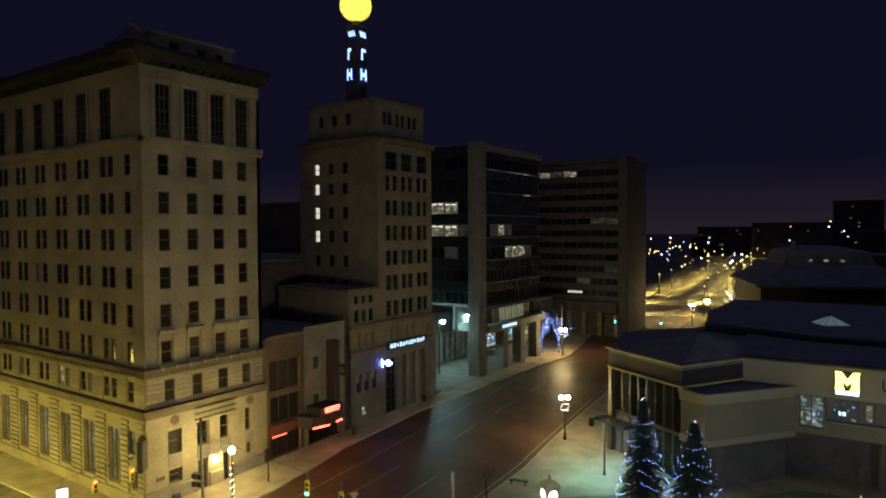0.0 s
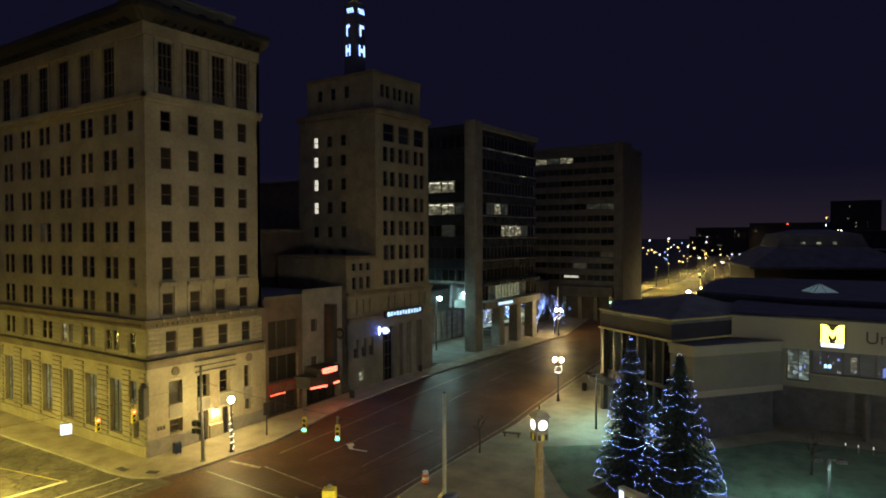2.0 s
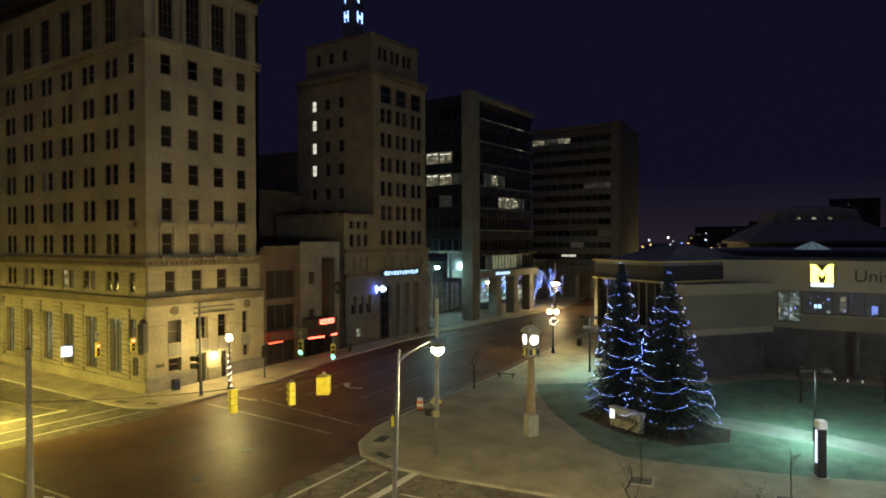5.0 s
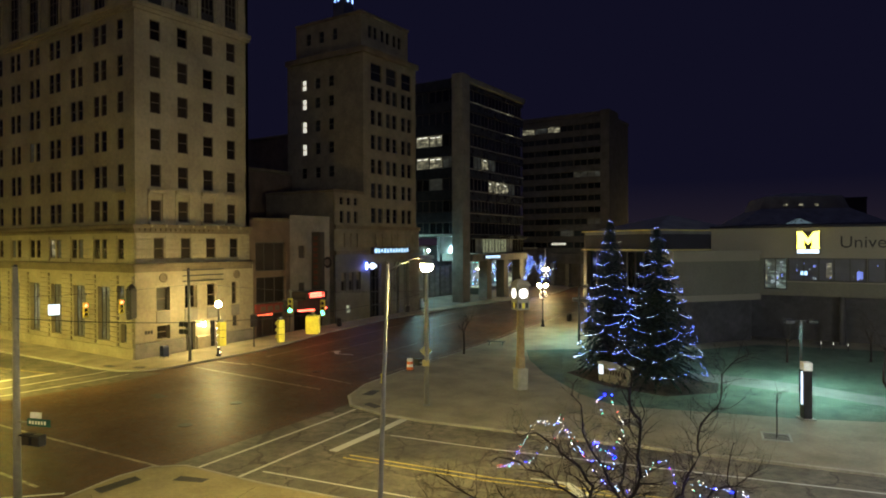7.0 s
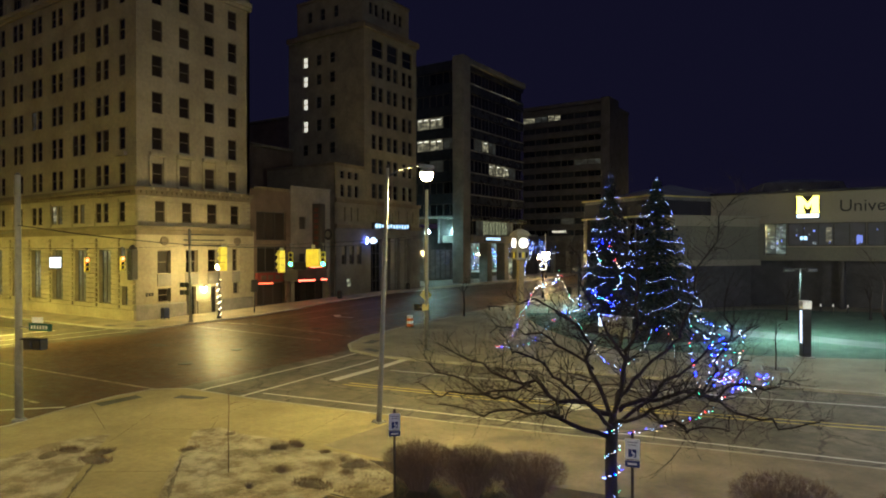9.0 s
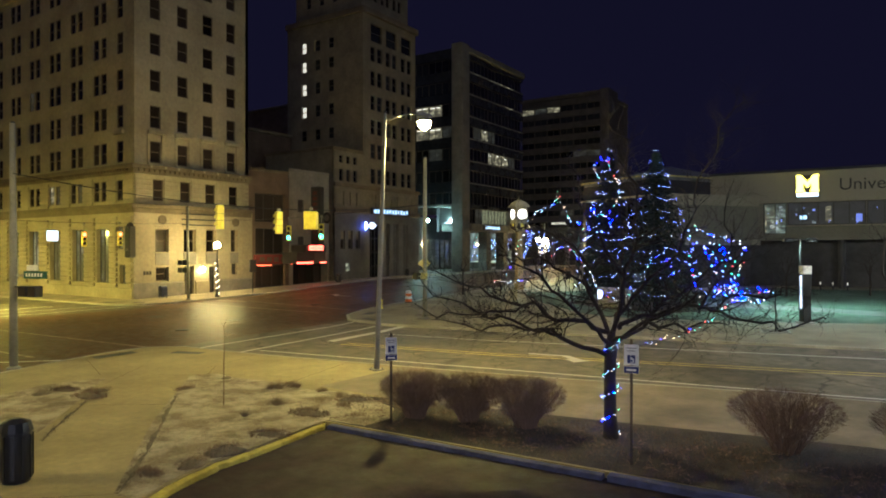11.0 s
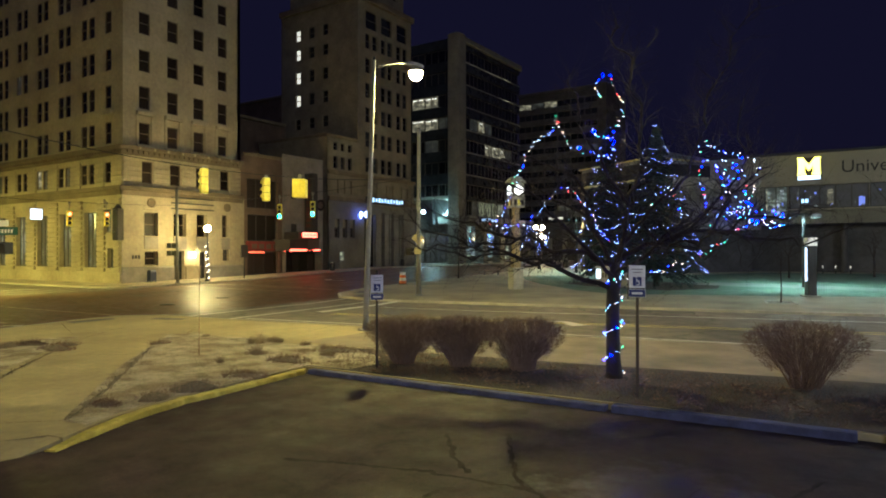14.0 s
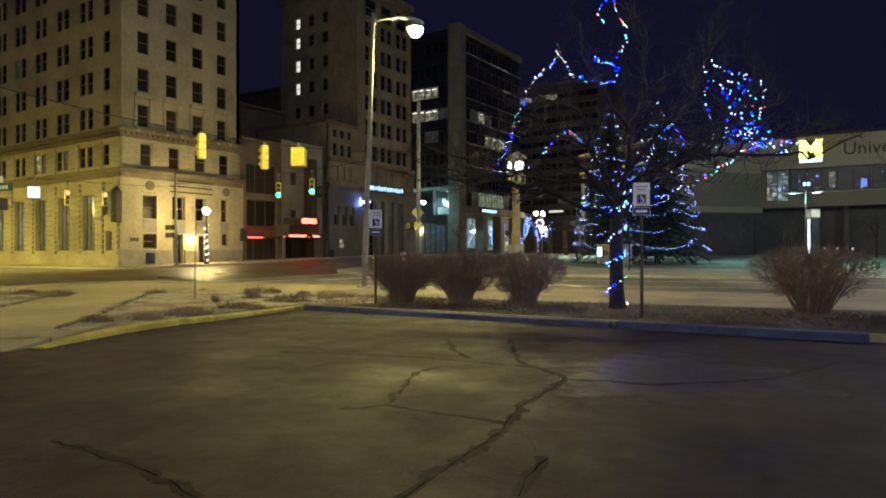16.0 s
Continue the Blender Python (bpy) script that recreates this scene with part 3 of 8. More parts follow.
def soil_edge(pts, w, seed):
    """Ragged dark soil showing between the grass and the walk."""
    r_ = random.Random(seed)
    fine = []
    for (x0, y0), (x1, y1) in zip(pts, pts[1:]):
        n = max(2, int(math.hypot(x1 - x0, y1 - y0) / 0.09))
        fine += [(x0 + (x1 - x0) * i / n, y0 + (y1 - y0) * i / n) for i in range(n)]
    a = [(x + r_.gauss(0, 0.012), y + r_.gauss(0, 0.012)) for x, y in fine]
    b = []
    for i, (x, y) in enumerate(fine):
        j = min(i, len(fine) - 2)
        d = Vector((fine[j + 1][0] - fine[j][0], fine[j + 1][1] - fine[j][1])).normalized()
        run = i / max(1, len(fine) - 1)
        k = w * (1.0 + 0.45 * math.sin(23 * run + seed) + 0.3 * math.sin(61 * run)) * min(1.0, 6 * run + 0.1, 6 * (1 - run) + 0.1) * r_.uniform(0.85, 1.15)
        b.append((x + d.y * k, y - d.x * k))
    g = Geo()
    n = len(a)
    g.v = [(*p, 0.149) for p in a] + [((p[0] + q[0]) / 2, (p[1] + q[1]) / 2, 0.149 + r_.uniform(0.006, 0.022)) for p, q in zip(a, b)] + [(*q, 0.149) for q in b]
    g.f = [(k * n + i, k * n + i + 1, (k + 1) * n + i + 1, (k + 1) * n + i) for k in (0, 1) for i in range(n - 1)]
    for i in range(n * 2):
        m, u = r_.randrange(n), r_.gauss(0.6, 0.45)
        x, y = a[m][0] + (b[m][0] - a[m][0]) * u + r_.gauss(0, 0.05), a[m][1] + (b[m][1] - a[m][1]) * u + r_.gauss(0, 0.05)
        k = len(g.v)
        g.v += [(x, y, 0.147), (x + 0.016, y + 0.01, 0.147), (x + r_.gauss(0, 0.05), y + r_.gauss(0, 0.05), 0.15 + r_.uniform(0.01, 0.06))]
        g.f.append((k, k + 1, k + 2))
    return single("soil_edge", g, MATTED, "ragged brown soil edge beside the concrete walk", "soil", "", "structure")


soil_edge([(-15.2, 10.55), (-13.9, 9.45), (-12.75, 8.5), (-10.66, 6.72), (-8.95, 5.2), (-8.2, 4.4)], 0.1, 1)
soil_edge([(-13.3, 5.4), (-14.9, 6.75), (-16.8, 8.4), (-17.6, 9.1)], -0.06, 3)
sheet("pavement_strip", [(-12.2, 14.1), (-12.0, 18.75), (-10, 19.05), (-5.5, 19.9), (0.1, 21.15), (60, 31.4), (60, 19), (40, 18), (4, 16.2), (-2, 15.1), (-9.0, 14.0)], 0.136, OLDWALK, "old brownish concrete pavement strip along the street", "pavement")
sheet("office_plaza", [(-54.2, 82), (-92, 82), (-92, 135), (-63, 140), (-57.2, 120), (-55.2, 96)], 0.134, GREYSTONE, "pale stone plaza under the glass office", "pavement")
sheet("spruce_bed", [(-17.2, 47.5), (-13, 44.6), (-8.2, 43.6), (-5.4, 46.4), (-6.0, 50.2), (-11, 52.0), (-16.2, 51.4)], 0.142, MULCH, "dark mulch under the lit spruces", "planting bed")


# ---- buildings ----
def wall_with_holes(u0, u1, z0, z1, holes, deep=0.3):
    """A wall in its own plane (x along it, y inward) with openings through it and their reveals."""
    us = sorted({u0, u1, *[h[0] for h in holes], *[h[1] for h in holes]})
    zs = sorted({z0, z1, *[h[2] for h in holes], *[h[3] for h in holes]})
    g, idx = Geo(), {}

    def vert(i, j):
        if (i, j) not in idx:
            idx[i, j] = len(g.v)
            g.v.append((us[i], 0, zs[j]))
        return idx[i, j]

    for i in range(len(us) - 1):
        for j in range(len(zs) - 1):
            cu, cz = (us[i] + us[i + 1]) / 2, (zs[j] + zs[j + 1]) / 2
            if any(h[0] < cu < h[1] and h[2] < cz < h[3] for h in holes):
                continue
            g.f.append((vert(i, j), vert(i + 1, j), vert(i + 1, j + 1), vert(i, j + 1)))
    for a, b, c, d in holes:
        ring = [vert(us.index(u), zs.index(z)) for u, z in ((a, c), (b, c), (b, d), (a, d))]
        n = len(g.v)
        g.v += [(a, deep, c), (b, deep, c), (b, deep, d), (a, deep, d)]
        for i in range(4):
            j = (i + 1) % 4
            g.f.append((ring[j], ring[i], n + i, n + j))
    return g


WINDOW_MESHES = {}


def window(parent, face, hole, mat=None, style="sash", deep=0.2, frame_mat=None):
    """A window in its opening: frame with rails, and the pane behind."""
    a, b, c, d = hole
    w, h = round(b - a, 3), round(d - c, 3)
    frame_mat = frame_mat or FRAME
    key = (w, h, style, frame_mat.name)
    if key not in WINDOW_MESHES:
        t = min(0.09, w * 0.09)
        cols = {"tall": 3, "grid": max(1, round(w / 1.4))}.get(style, 1)
        rows_ = {"tall": 4, "sash": 2}.get(style, 1)
        cw, rh = (w - t) / cols, (h - t) / rows_
        panes = [(-w / 2 + t + cw * i, -w / 2 + cw * (i + 1), t + rh * j, rh * (j + 1)) for i in range(cols) for j in range(rows_)]
        g = wall_with_holes(-w / 2, w / 2, 0, h, panes, 0.1)
        p = Geo().quad((-w / 2 + t, 0.06, t), (w / 2 - t, 0.06, t), (w / 2 - t, 0.06, h - t), (-w / 2 + t, 0.06, h - t))
        WINDOW_MESHES[key] = (g.mesh("window", frame_mat), p)
    fm, pg = WINDOW_MESHES[key]
    mat = mat or GLASS
    pk = (key, mat.name)
    if pk not in WINDOW_MESHES:
        WINDOW_MESHES[pk] = pg.mesh("pane", mat)
    ob = part("window", fm, None, parent, at=face @ Matrix.Translation(((a + b) / 2, deep, c)))
    part("pane", WINDOW_MESHES[pk], None, ob)
    return ob


def band(u0, u1, z0, z1, out, inn=0.0, c=0.03):
    return Geo().box(u0, u1, -out, inn, z0, z1, c)


# a wall that looks east: along it is north, inward is west
FACE_E = Matrix(((0, -1, 0, 0), (1, 0, 0, 0), (0, 0, 1, 0), (0, 0, 0, 1)))


def bank_building():
    """The ten-storey stone bank on the corner."""
    b = thing("bank_building", pose(-55, 33.1, 0), "ten-storey cream stone bank with dark overhanging cornice", "building")
    fe = FACE_E                      # u = north from the corner
    fs = Matrix.Identity(4)          # u = east, the corner at 0, westward negative
    H, base = 41.2, 0.0
    rows = [(13.45, 15.55), (16.85, 19.05), (20.45, 22.55), (24.05, 26.15), (27.55, 29.65), (31.15, 33.15)]
    cols_e = [(1.6, 2.75), (4.6, 5.8), (7.6, 8.85), (10.6, 11.75)]
    pairs = [-6.05 - 4.48 * i for i in range(9)]
    cols_s = [(-3.0, -1.9)]
    for c in pairs:
        cols_s += [(c - 1.22, c - 0.17), (c + 0.17, c + 1.22)]
    attic_e = [(u0 - 0.15, u1 + 0.2, 34.75, 39.7) for u0, u1 in cols_e]
    attic_s = [(c - 1.1, c + 1.1, 34.75, 39.7) for c in pairs]
    up_e = [(u0, u1, z0, z1) for z0, z1 in rows for u0, u1 in cols_e]
    up_s = [(u0, u1, z0, z1) for z0, z1 in rows for u0, u1 in cols_s]
    r7_e = [(u0 + 0.3, u1 + 0.28, 9.75, 11.85) for u0, u1 in cols_e]
    r7_s = [(u0, u1, 9.75, 11.75) for u0, u1 in cols_s]
    low_e = [(2.0, 3.45, 4.65, 6.95), (2.05, 3.45, 1.85, 3.2), (5.15, 6.6, 4.65, 7.0), (7.8, 9.1, 4.65, 7.05), (10.95, 11.9, 4.65, 7.1),
             (5.2, 6.35, 0.2, 3.25), (8.15, 9.0, 0.2, 3.15), (11.05, 11.85, 2.2, 3.4)]
    bays = [-5.12 - 4.67 * i for i in range(9)]
    low_s = [(c - 1.15, c + 1.15, 1.65, 7.0) for c in bays] + [(-2.15, -1.05, 1.65, 3.5), (-2.9, -1.5, 5.0, 7.2)]
    L_E, L_S = 13.55, -46.0
    walls = [(fe, 0.0, L_E, attic_e + up_e + r7_e, 9.3, H), (fs, L_S, 0.0, attic_s + up_s + r7_s, 9.3, H)]
    for face, u0, u1, holes, z0, z1 in walls:
        part("wall", wall_with_holes(u0, u1, z0, z1, holes, 0.18), LIME, b, at=face)
    lowE = FACE_E @ Matrix.Translation((0, -0.25, 0))
    lowS = Matrix.Translation((0, -0.25, 0))
    part("wall", wall_with_holes(-0.25, L_E + 0.35, base - 0.2, 9.3, low_e, 0.55), LIME, b, at=lowE)
    part("wall", wall_with_holes(L_S, 0.25, base - 0.2, 9.3, low_s, 0.55), LIME, b, at=lowS)
    part("wall", Geo().box(L_S, -0.02, 0.02, L_E, 0, H - 0.3).box(L_S, -1.0, 1.0, L_E - 0.05, H - 0.3, H), LIME, b, at=Matrix.Translation((-0.62, 0.62, 0)) @ Matrix.Diagonal((0.985, 0.95, 1, 1)))
    part("wall", Geo().box(-46, 0, 0, 0.4, 0, H), TAN, b, "blank tan side wall", at=Matrix.Translation((0, L_E - 0.4, 0)))
    # windows
    for i, h in enumerate(attic_e + up_e + r7_e + low_e[:5]):
        window(b, fe, h, GLASS_BANK, style="tall" if h in attic_e else "sash", deep=0.07 if h[2] > 9 else 0.22, frame_mat=SASH)
    for h in low_e[5:]:
        window(b, lowE, h, style="tall", deep=0.35)
    lit = {(5, 9.75): LIT_WARM, (6, 9.75): LIT_DIM, (9, 9.75): LIT_DIM, (4, 9.75): LIT_DIM, (7, 20.45): LIT_DIM}
    for h in attic_s + up_s + r7_s:
        k = (cols_s.index((h[0], h[1])), h[2]) if (h[0], h[1]) in cols_s else None
        window(b, fs, h, lit.get(k, GLASS_BANK), style="tall" if h in attic_s and h[3] - h[2] > 3 else "sash", deep=0.07, frame_mat=SASH)
    for h in low_s:
        window(b, lowS, h, GLASS_WARM, style="tall" if h[3] - h[2] > 3 else "sash", deep=0.4)
    # belts, cornices, plinth
    trims = [(fe, 0.0, L_E, 1), (fs, L_S, 0.0, 0)]
    for face, u0, u1, east in trims:
        e0, e1 = (-0.42, L_E + 0.1) if east else (L_S, 0.42)
        part("belt_course", band(e0, e1, 34.1, 34.6, 0.42).box(e0 + (0.1 if east else 0), e1 - (0 if east else 0.1), -0.25, 0, 33.75, 34.1), LIME, b, at=face)
        part("belt_course", band(e0 - (0.1 if east else 0), e1 + (0 if east else 0.1), 12.75, 13.15, 0.55).box(e0 + 0.1, e1 - 0.1, -0.3, 0, 12.3, 12.75), LIME_DARK, b, "weathered moulded belt course, darkened for its shadow lines", at=face)
        part("belt_course", band(e0 - (0.15 if east else 0), e1 + (0 if east else 0.15), 8.95, 9.35, 0.62).box(e0, e1, -0.42, -0.2, 8.5, 8.95), LIME_DARK, b, "weathered moulded belt course, darkened for its shadow lines", at=face)
        part("frieze", band(e0 + 0.2, e1 - 0.2, 40.0, 41.2, 0.18), LIME, b, at=face)
        part("cornice", Geo().rings([[(u, -o, z) for u, o in ((e0 - (x if east else 0), x), (e1 + (0 if east else x), x), (e1 + (0 if east else x), -0.5), (e0 - (x if east else 0), -0.5))] for x, z in ((0.3, 41.2), (0.9, 41.5), (1.6, 41.9), (1.75, 42.3), (1.7, 42.7))]), CORNICE, b, "dark projecting metal cornice", at=face)
        for k in range(int((u1 - u0) / 1.1)):
            u = u0 + 0.6 + 1.1 * k
            part("bracket", Geo().box(u - 0.12, u + 0.12, -1.2, 0, 41.15, 41.5, 0.02), CORNICE, b, at=face)
        if not east:
            part("plinth", band(e0 + 0.02, e1 - 0.02, -0.2, 1.25, 0.5, -0.1), LIME, b, at=face)
    # rusticated courses between the belts
    for face, u0, u1, cols, holes in ((fe, 0.0, L_E, cols_e, r7_e), (fs, L_S, 0.0, cols_s, r7_s)):
        cut = sorted([(h[0] - 0.06, h[1] + 0.06) for h in holes])
        spans, s = [], u0
        for a, c in cut:
            spans.append((s, a)); s = c
        spans.append((s, u1))
        for i in range(6):
            z = 9.42 + 0.46 * i
            for a, c in spans:
                if c - a > 0.5:
                    part("stone_course", Geo().box(a, c, -0.12, 0, z, z + 0.36, 0.035), LIME, b, at=face)
    # banded piers of the ground floor on the side street
    piers = [(c + 1.4, c + 3.27) for c in bays[1:]] + [(bays[-1] - 3.2, bays[-1] - 1.4), (-3.75, -2.45), (-0.85, 0.12)]
    for a, c in piers:
        for i in range(14):
            z = 1.3 + 0.5 * i
            part("stone_course", Geo().box(a, c, -0.46, -0.2, z, z + 0.37, 0.05), LIME, b, at=fs)
    # sills and heads of the sixth-row windows
    for u0, u1 in cols_e:
        part("window_head", band(u0 - 0.35, u1 + 0.35, 16.2, 16.6, 0.4), LIME, b, at=fe)
        part("sill", band(u0 - 0.3, u1 + 0.3, 13.15, 13.4, 0.35), LIME, b, at=fe)
        for s in (u0 - 0.2, u1 + 0.2):
            part("pier", band(s - 0.14, s + 0.14, 13.4, 16.2, 0.16), LIME, b, at=fe)
    part("window_head", band(-3.3, -1.6, 16.2, 16.6, 0.35), LIME, b, at=fs)
    for u0, u1 in cols_e:
        for s in (u0 - 0.2, u1 + 0.2):
            part("console", Geo().box(s - 0.12, s + 0.12, -0.6, -0.02, 12.86, 13.2, 0.04), LIME, b, at=fe)
    for face, u0, u1 in ((fe, 0.2, L_E), (fs, -30.0, -0.2)):
        for k in range(int((u1 - u0) / 0.55)):
            part("dentil", Geo().box(u0 + 0.55 * k, u0 + 0.55 * k + 0.26, -0.5, -0.2, 12.5, 12.74), LIME_DARK, b, at=face)
    # flat piers of the attic storey
    for i, (u0, u1) in enumerate(cols_e):
        for s in (u0 - 0.42, u1 + 0.5):
            part("pier", band(s - 0.2, s + 0.2, 34.6, 40.0, 0.14), LIME, b, at=fe)
        part("balustrade", band(u0 - 0.1, u1 + 0.15, 34.75, 35.5, 0.02, 0.1), DARKSIGN, b, "dark iron window guard", at=fe)
    for c in pairs:
        for s in (c - 1.35, c + 1.35):
            part("pier", band(s - 0.2, s + 0.2, 34.6, 40.0, 0.14), LIME, b, at=fs)
    # medallions, door hood rails, numbers shown as plain bars
    for u in (2.75, 11.6):
        part("medallion", Geo().lathe(0, 0, [(0.46, 0), (0.46, 0.06), (0.36, 0.1), (0.3, 0.07)], 20), LIME_DARK, b, "round carved stone medallion", at=lowE @ pose(u, 0, 7.9, 90, 0, 0))
    for z in (7.4, 7.95, 8.5):
        part("rail", Geo().box(4.7, 9.6, -0.62, -0.54, z, z + 0.12), BLACKMETAL, b, "thin dark metal rail over the doors", at=fe)
        for u in (5.0, 9.3):
            part("rail_stay", Geo().box(u - 0.03, u + 0.03, -0.56, -0.2, z + 0.02, z + 0.08), BLACKMETAL, b, at=fe)
    for k in range(3):
        part("number_bar", Geo().box(0.75 + 0.3 * k, 0.95 + 0.3 * k, -0.3, -0.24, 2.5, 2.85), DARKSIGN, b, "small dark bar", at=fe)
    for u in (7.3,):
        part("wall_lamp", Geo().box(u - 0.09, u + 0.09, -0.55, -0.37, 2.65, 3.1, 0.03), G_SCONCE, b, "glowing brass wall lantern", at=fe)
        part("lantern_cap", Geo().rings([[(u + s * a, -0.46 + s * c, z) for a, c in ((-1, -1), (1, -1), (1, 1), (-1, 1))] for s, z in ((0.13, 3.1), (0.14, 3.15), (0.03, 3.3))]), BLACKMETAL, b, at=fe)
        part("lantern_arm", Geo().box(u - 0.02, u + 0.02, -0.46, -0.2, 2.55, 2.62), BLACKMETAL, b, at=fe)
    for u0, u1, m in ((-0.35, 5.1, GREYSTONE), (6.45, 8.05, LIME), (9.1, 13.6, GREYSTONE)):
        part("plinth", Geo().rings([[(a, -o, z) for a, o in ((u0, q), (u1, q), (u1, 0.1), (u0, 0.1))] for q, z in ((0.52, -0.2), (0.5, 1.2), (0.5, 1.6), (0.4, 1.72), (0.28, 1.74))]), m, b, "stained stone plinth beside the doors", at=fe)
    for u0, u1 in ((1.98, 3.47), (5.12, 6.62), (7.78, 9.12), (10.9, 11.95)):
        part("spandrel", Geo().box(u0, u1, -0.31, 0.05, 3.42, 4.62, 0.03), GREYSTONE, b, "grey stone panel between windows", at=fe)
        part("sill", band(u0 - 0.08, u1 + 0.08, 4.6, 4.7, 0.38, -0.1), LIME, b, at=fe)
        part("window_head", band(u0 - 0.05, u1 + 0.05, 7.2, 7.34, 0.33, -0.1), LIME, b, at=fe)
    # roof house
    part("roof_house", Geo().box(-12, -3.6, 3.4, 13.0, 42, 45.5).rings([[(x, y, 45.5) for x, y in ((-12.2, 3.2), (-3.4, 3.2), (-3.4, 13.2), (-12.2, 13.2))], [(x, y, 45.8) for x, y in ((-12.2, 3.2), (-3.4, 3.2), (-3.4, 13.2), (-12.2, 13.2))]]), LIME, b, "pale stone roof house with small dark windows")
    part("roof_gable", Geo().rings([[(-11.2, y, 42), (-4.4, y, 42), (-4.4, y, 45.4), (-7.4, y, 47.0), (-11.2, y, 44.2)] for y in (3.9, 3.1)]), LIME, b, "pale stone gable")
    for u in (5.4, 8.6, 10.8):
        part("roof_window", Geo().box(u, u + 0.9, -0.06, 0.02, 43.6, 44.9), GLASS, b, at=FACE_E @ Matrix.Translation((0, 3.6, 0)))
    part("roof", Geo().box(-46, 0.2, -0.2, L_E, 42.0, 42.25), ROOFING, b)
    return b


bank_building()


def corner_sign():
    s = thing("projecting_sign", pose(-54.75, 32.95, 4.2, 0, 0, -52), "dark boxed sign on iron brackets at the bank corner", "sign")
    part("sign_box", Geo().box(0.35, 1.75, -0.25, 0.25, 0.0, 2.9, 0.08), BLACKMETAL, s)
    part("face_panel", Geo().box(0.5, 1.6, -0.29, -0.26, 0.4, 2.5), DARKSIGN, s, "brown sign face")
    for z in (0.2, 2.9):
        part("bracket", Geo().box(-0.7, 0.5, -0.05, 0.05, z, z + 0.1), BLACKMETAL, s)
    part("finial", Geo().lathe(1.05, 0, [(0.4, 2.9), (0.3, 3.1), (0.1, 3.3)], 8), DARKSIGN, s)
    for z in (3.0, 0.9):
        part("arm", Geo().box(1.75, 2.3, -0.04, 0.04, z - 0.2, z - 0.12), BLACKMETAL, s)


corner_sign()


def theatre():
    """Brown shop with dark windows and the pale theatre front beside it."""
    zb = ground_z(50)
    b = thing("theatre_building", pose(-54.8, 46.9, zb), "low brown and pale theatre front with red neon marquee", "building")
    fe = FACE_E
    H = 13.4
    holes = [(0.5, 5.0, 7.6, 10.9), (0.6, 5.0, 3.9, 6.9), (0.6, 5.1, 0.0, 2.6)]
    part("wall", wall_with_holes(-0.35, 5.6, -0.6, H, holes, 0.4), BROWN, b, at=fe)
    for h in holes[:2]:
        window(b, fe, h, DARKPANE, "grid", 0.3)
    window(b, fe, holes[2], DARKPANE, style="grid", deep=0.7)
    part("parapet", band(0, 5.6, H, H + 0.35, 0.12), LIME_DARK, b, at=fe)
    pale = [(7.0, 8.0, 9.0, 10.5), (7.0, 8.0, 4.4, 6.0), (6.2, 12.2, -0.2, 2.9)]
    part("wall", wall_with_holes(5.6, 12.4, -0.6, H + 0.5, pale, 1.2), GREYSTONE, b, "pale stucco theatre front", at=fe @ Matrix.Translation((0, -0.12, 0)))
    for h in pale[:2]:
        part("poster_panel", Geo().box(h[0], h[1], 0.02, 0.1, h[2], h[3]), DARKSIGN, b, at=fe)
    part("entrance", Geo().box(6.2, 12.2, 1.1, 1.2, -0.2, 2.9), DARKPANE, b, "dark recessed entrance", at=fe)
    for u in (7.2, 8.6, 10.0, 11.2):
        part("door", Geo().box(u - 0.5, u + 0.5, 0.9, 1.05, 0, 2.3, 0.03), DARKPANE, b, at=fe)
    part("parapet", band(5.55, 12.45, H + 0.5, H + 0.8, 0.2), GREYSTONE, b, at=fe)
    part("body", Geo().box(-30, -1.45, 0.05, 12.35, -0.6, H - 0.1), BROWN, b)
    part("roof", Geo().box(-30, -0.3, 0.05, 12.35, H - 0.12, H + 0.05), ROOFING, b)
    # red panel over the shop
    part("shop_fascia", band(0.3, 5.4, 2.75, 3.85, 0.35), REDPANEL, b, "red shop fascia", at=fe)
    for k in range(4):
        part("letter_bar", Geo().box(0.9 + 1.05 * k, 1.6 + 1.05 * k, -0.39, -0.35, 3.0, 3.55), BROWN, b, at=fe)
    part("neon_tube", Geo().tube([(0.5, -0.4, 2.62), (2.6, -0.4, 2.62)], 0.03), G_REDSIG, b, "red neon tube", at=fe)
    # marquee
    mq = part("marquee", Geo().rings([[(6.0, 0, z), (12.0, 0, z), (11.4, -2.2, z), (9.0, -2.7, z), (6.6, -2.2, z)] for z in (2.75, 4.1)]), DARKSIGN, b, "dark projecting theatre marquee", at=fe @ Matrix.Translation((-1.8, 0, 0)))
    part("neon_band", Geo().tube([(6.62, -2.27, 2.85), (8.75, -2.74, 2.85)], 0.08), G_RED, mq, "red neon tube")
    part("neon_band", Geo().tube([(10.2, -2.52, 2.85), (11.35, -2.27, 2.85)], 0.08), G_RED, mq, "red neon tube")
    part("letters_panel", Geo().box(8.2, 10.5, -2.75, -2.62, 4.35, 4.9, 0.04), G_RED, mq, "glowing red sign strip")
    for k in range(9):
        part("letter_bar", Geo().box(8.32 + 0.24 * k, 8.42 + 0.24 * k, -2.765, -2.75, 4.45, 4.8), REDPANEL, mq, "dark letter bar")
    part("marquee_crown", Geo().box(7.6, 11.2, -2.6, -0.1, 4.1, 5.0, 0.1), DARKSIGN, mq, "dark red crown")
    for k in range(5):
        part("bulb_row", Geo().ball(6.8 + k * 1.0, -1.2, 2.72, 0.05, 6, 4), G_REDSIG, mq)
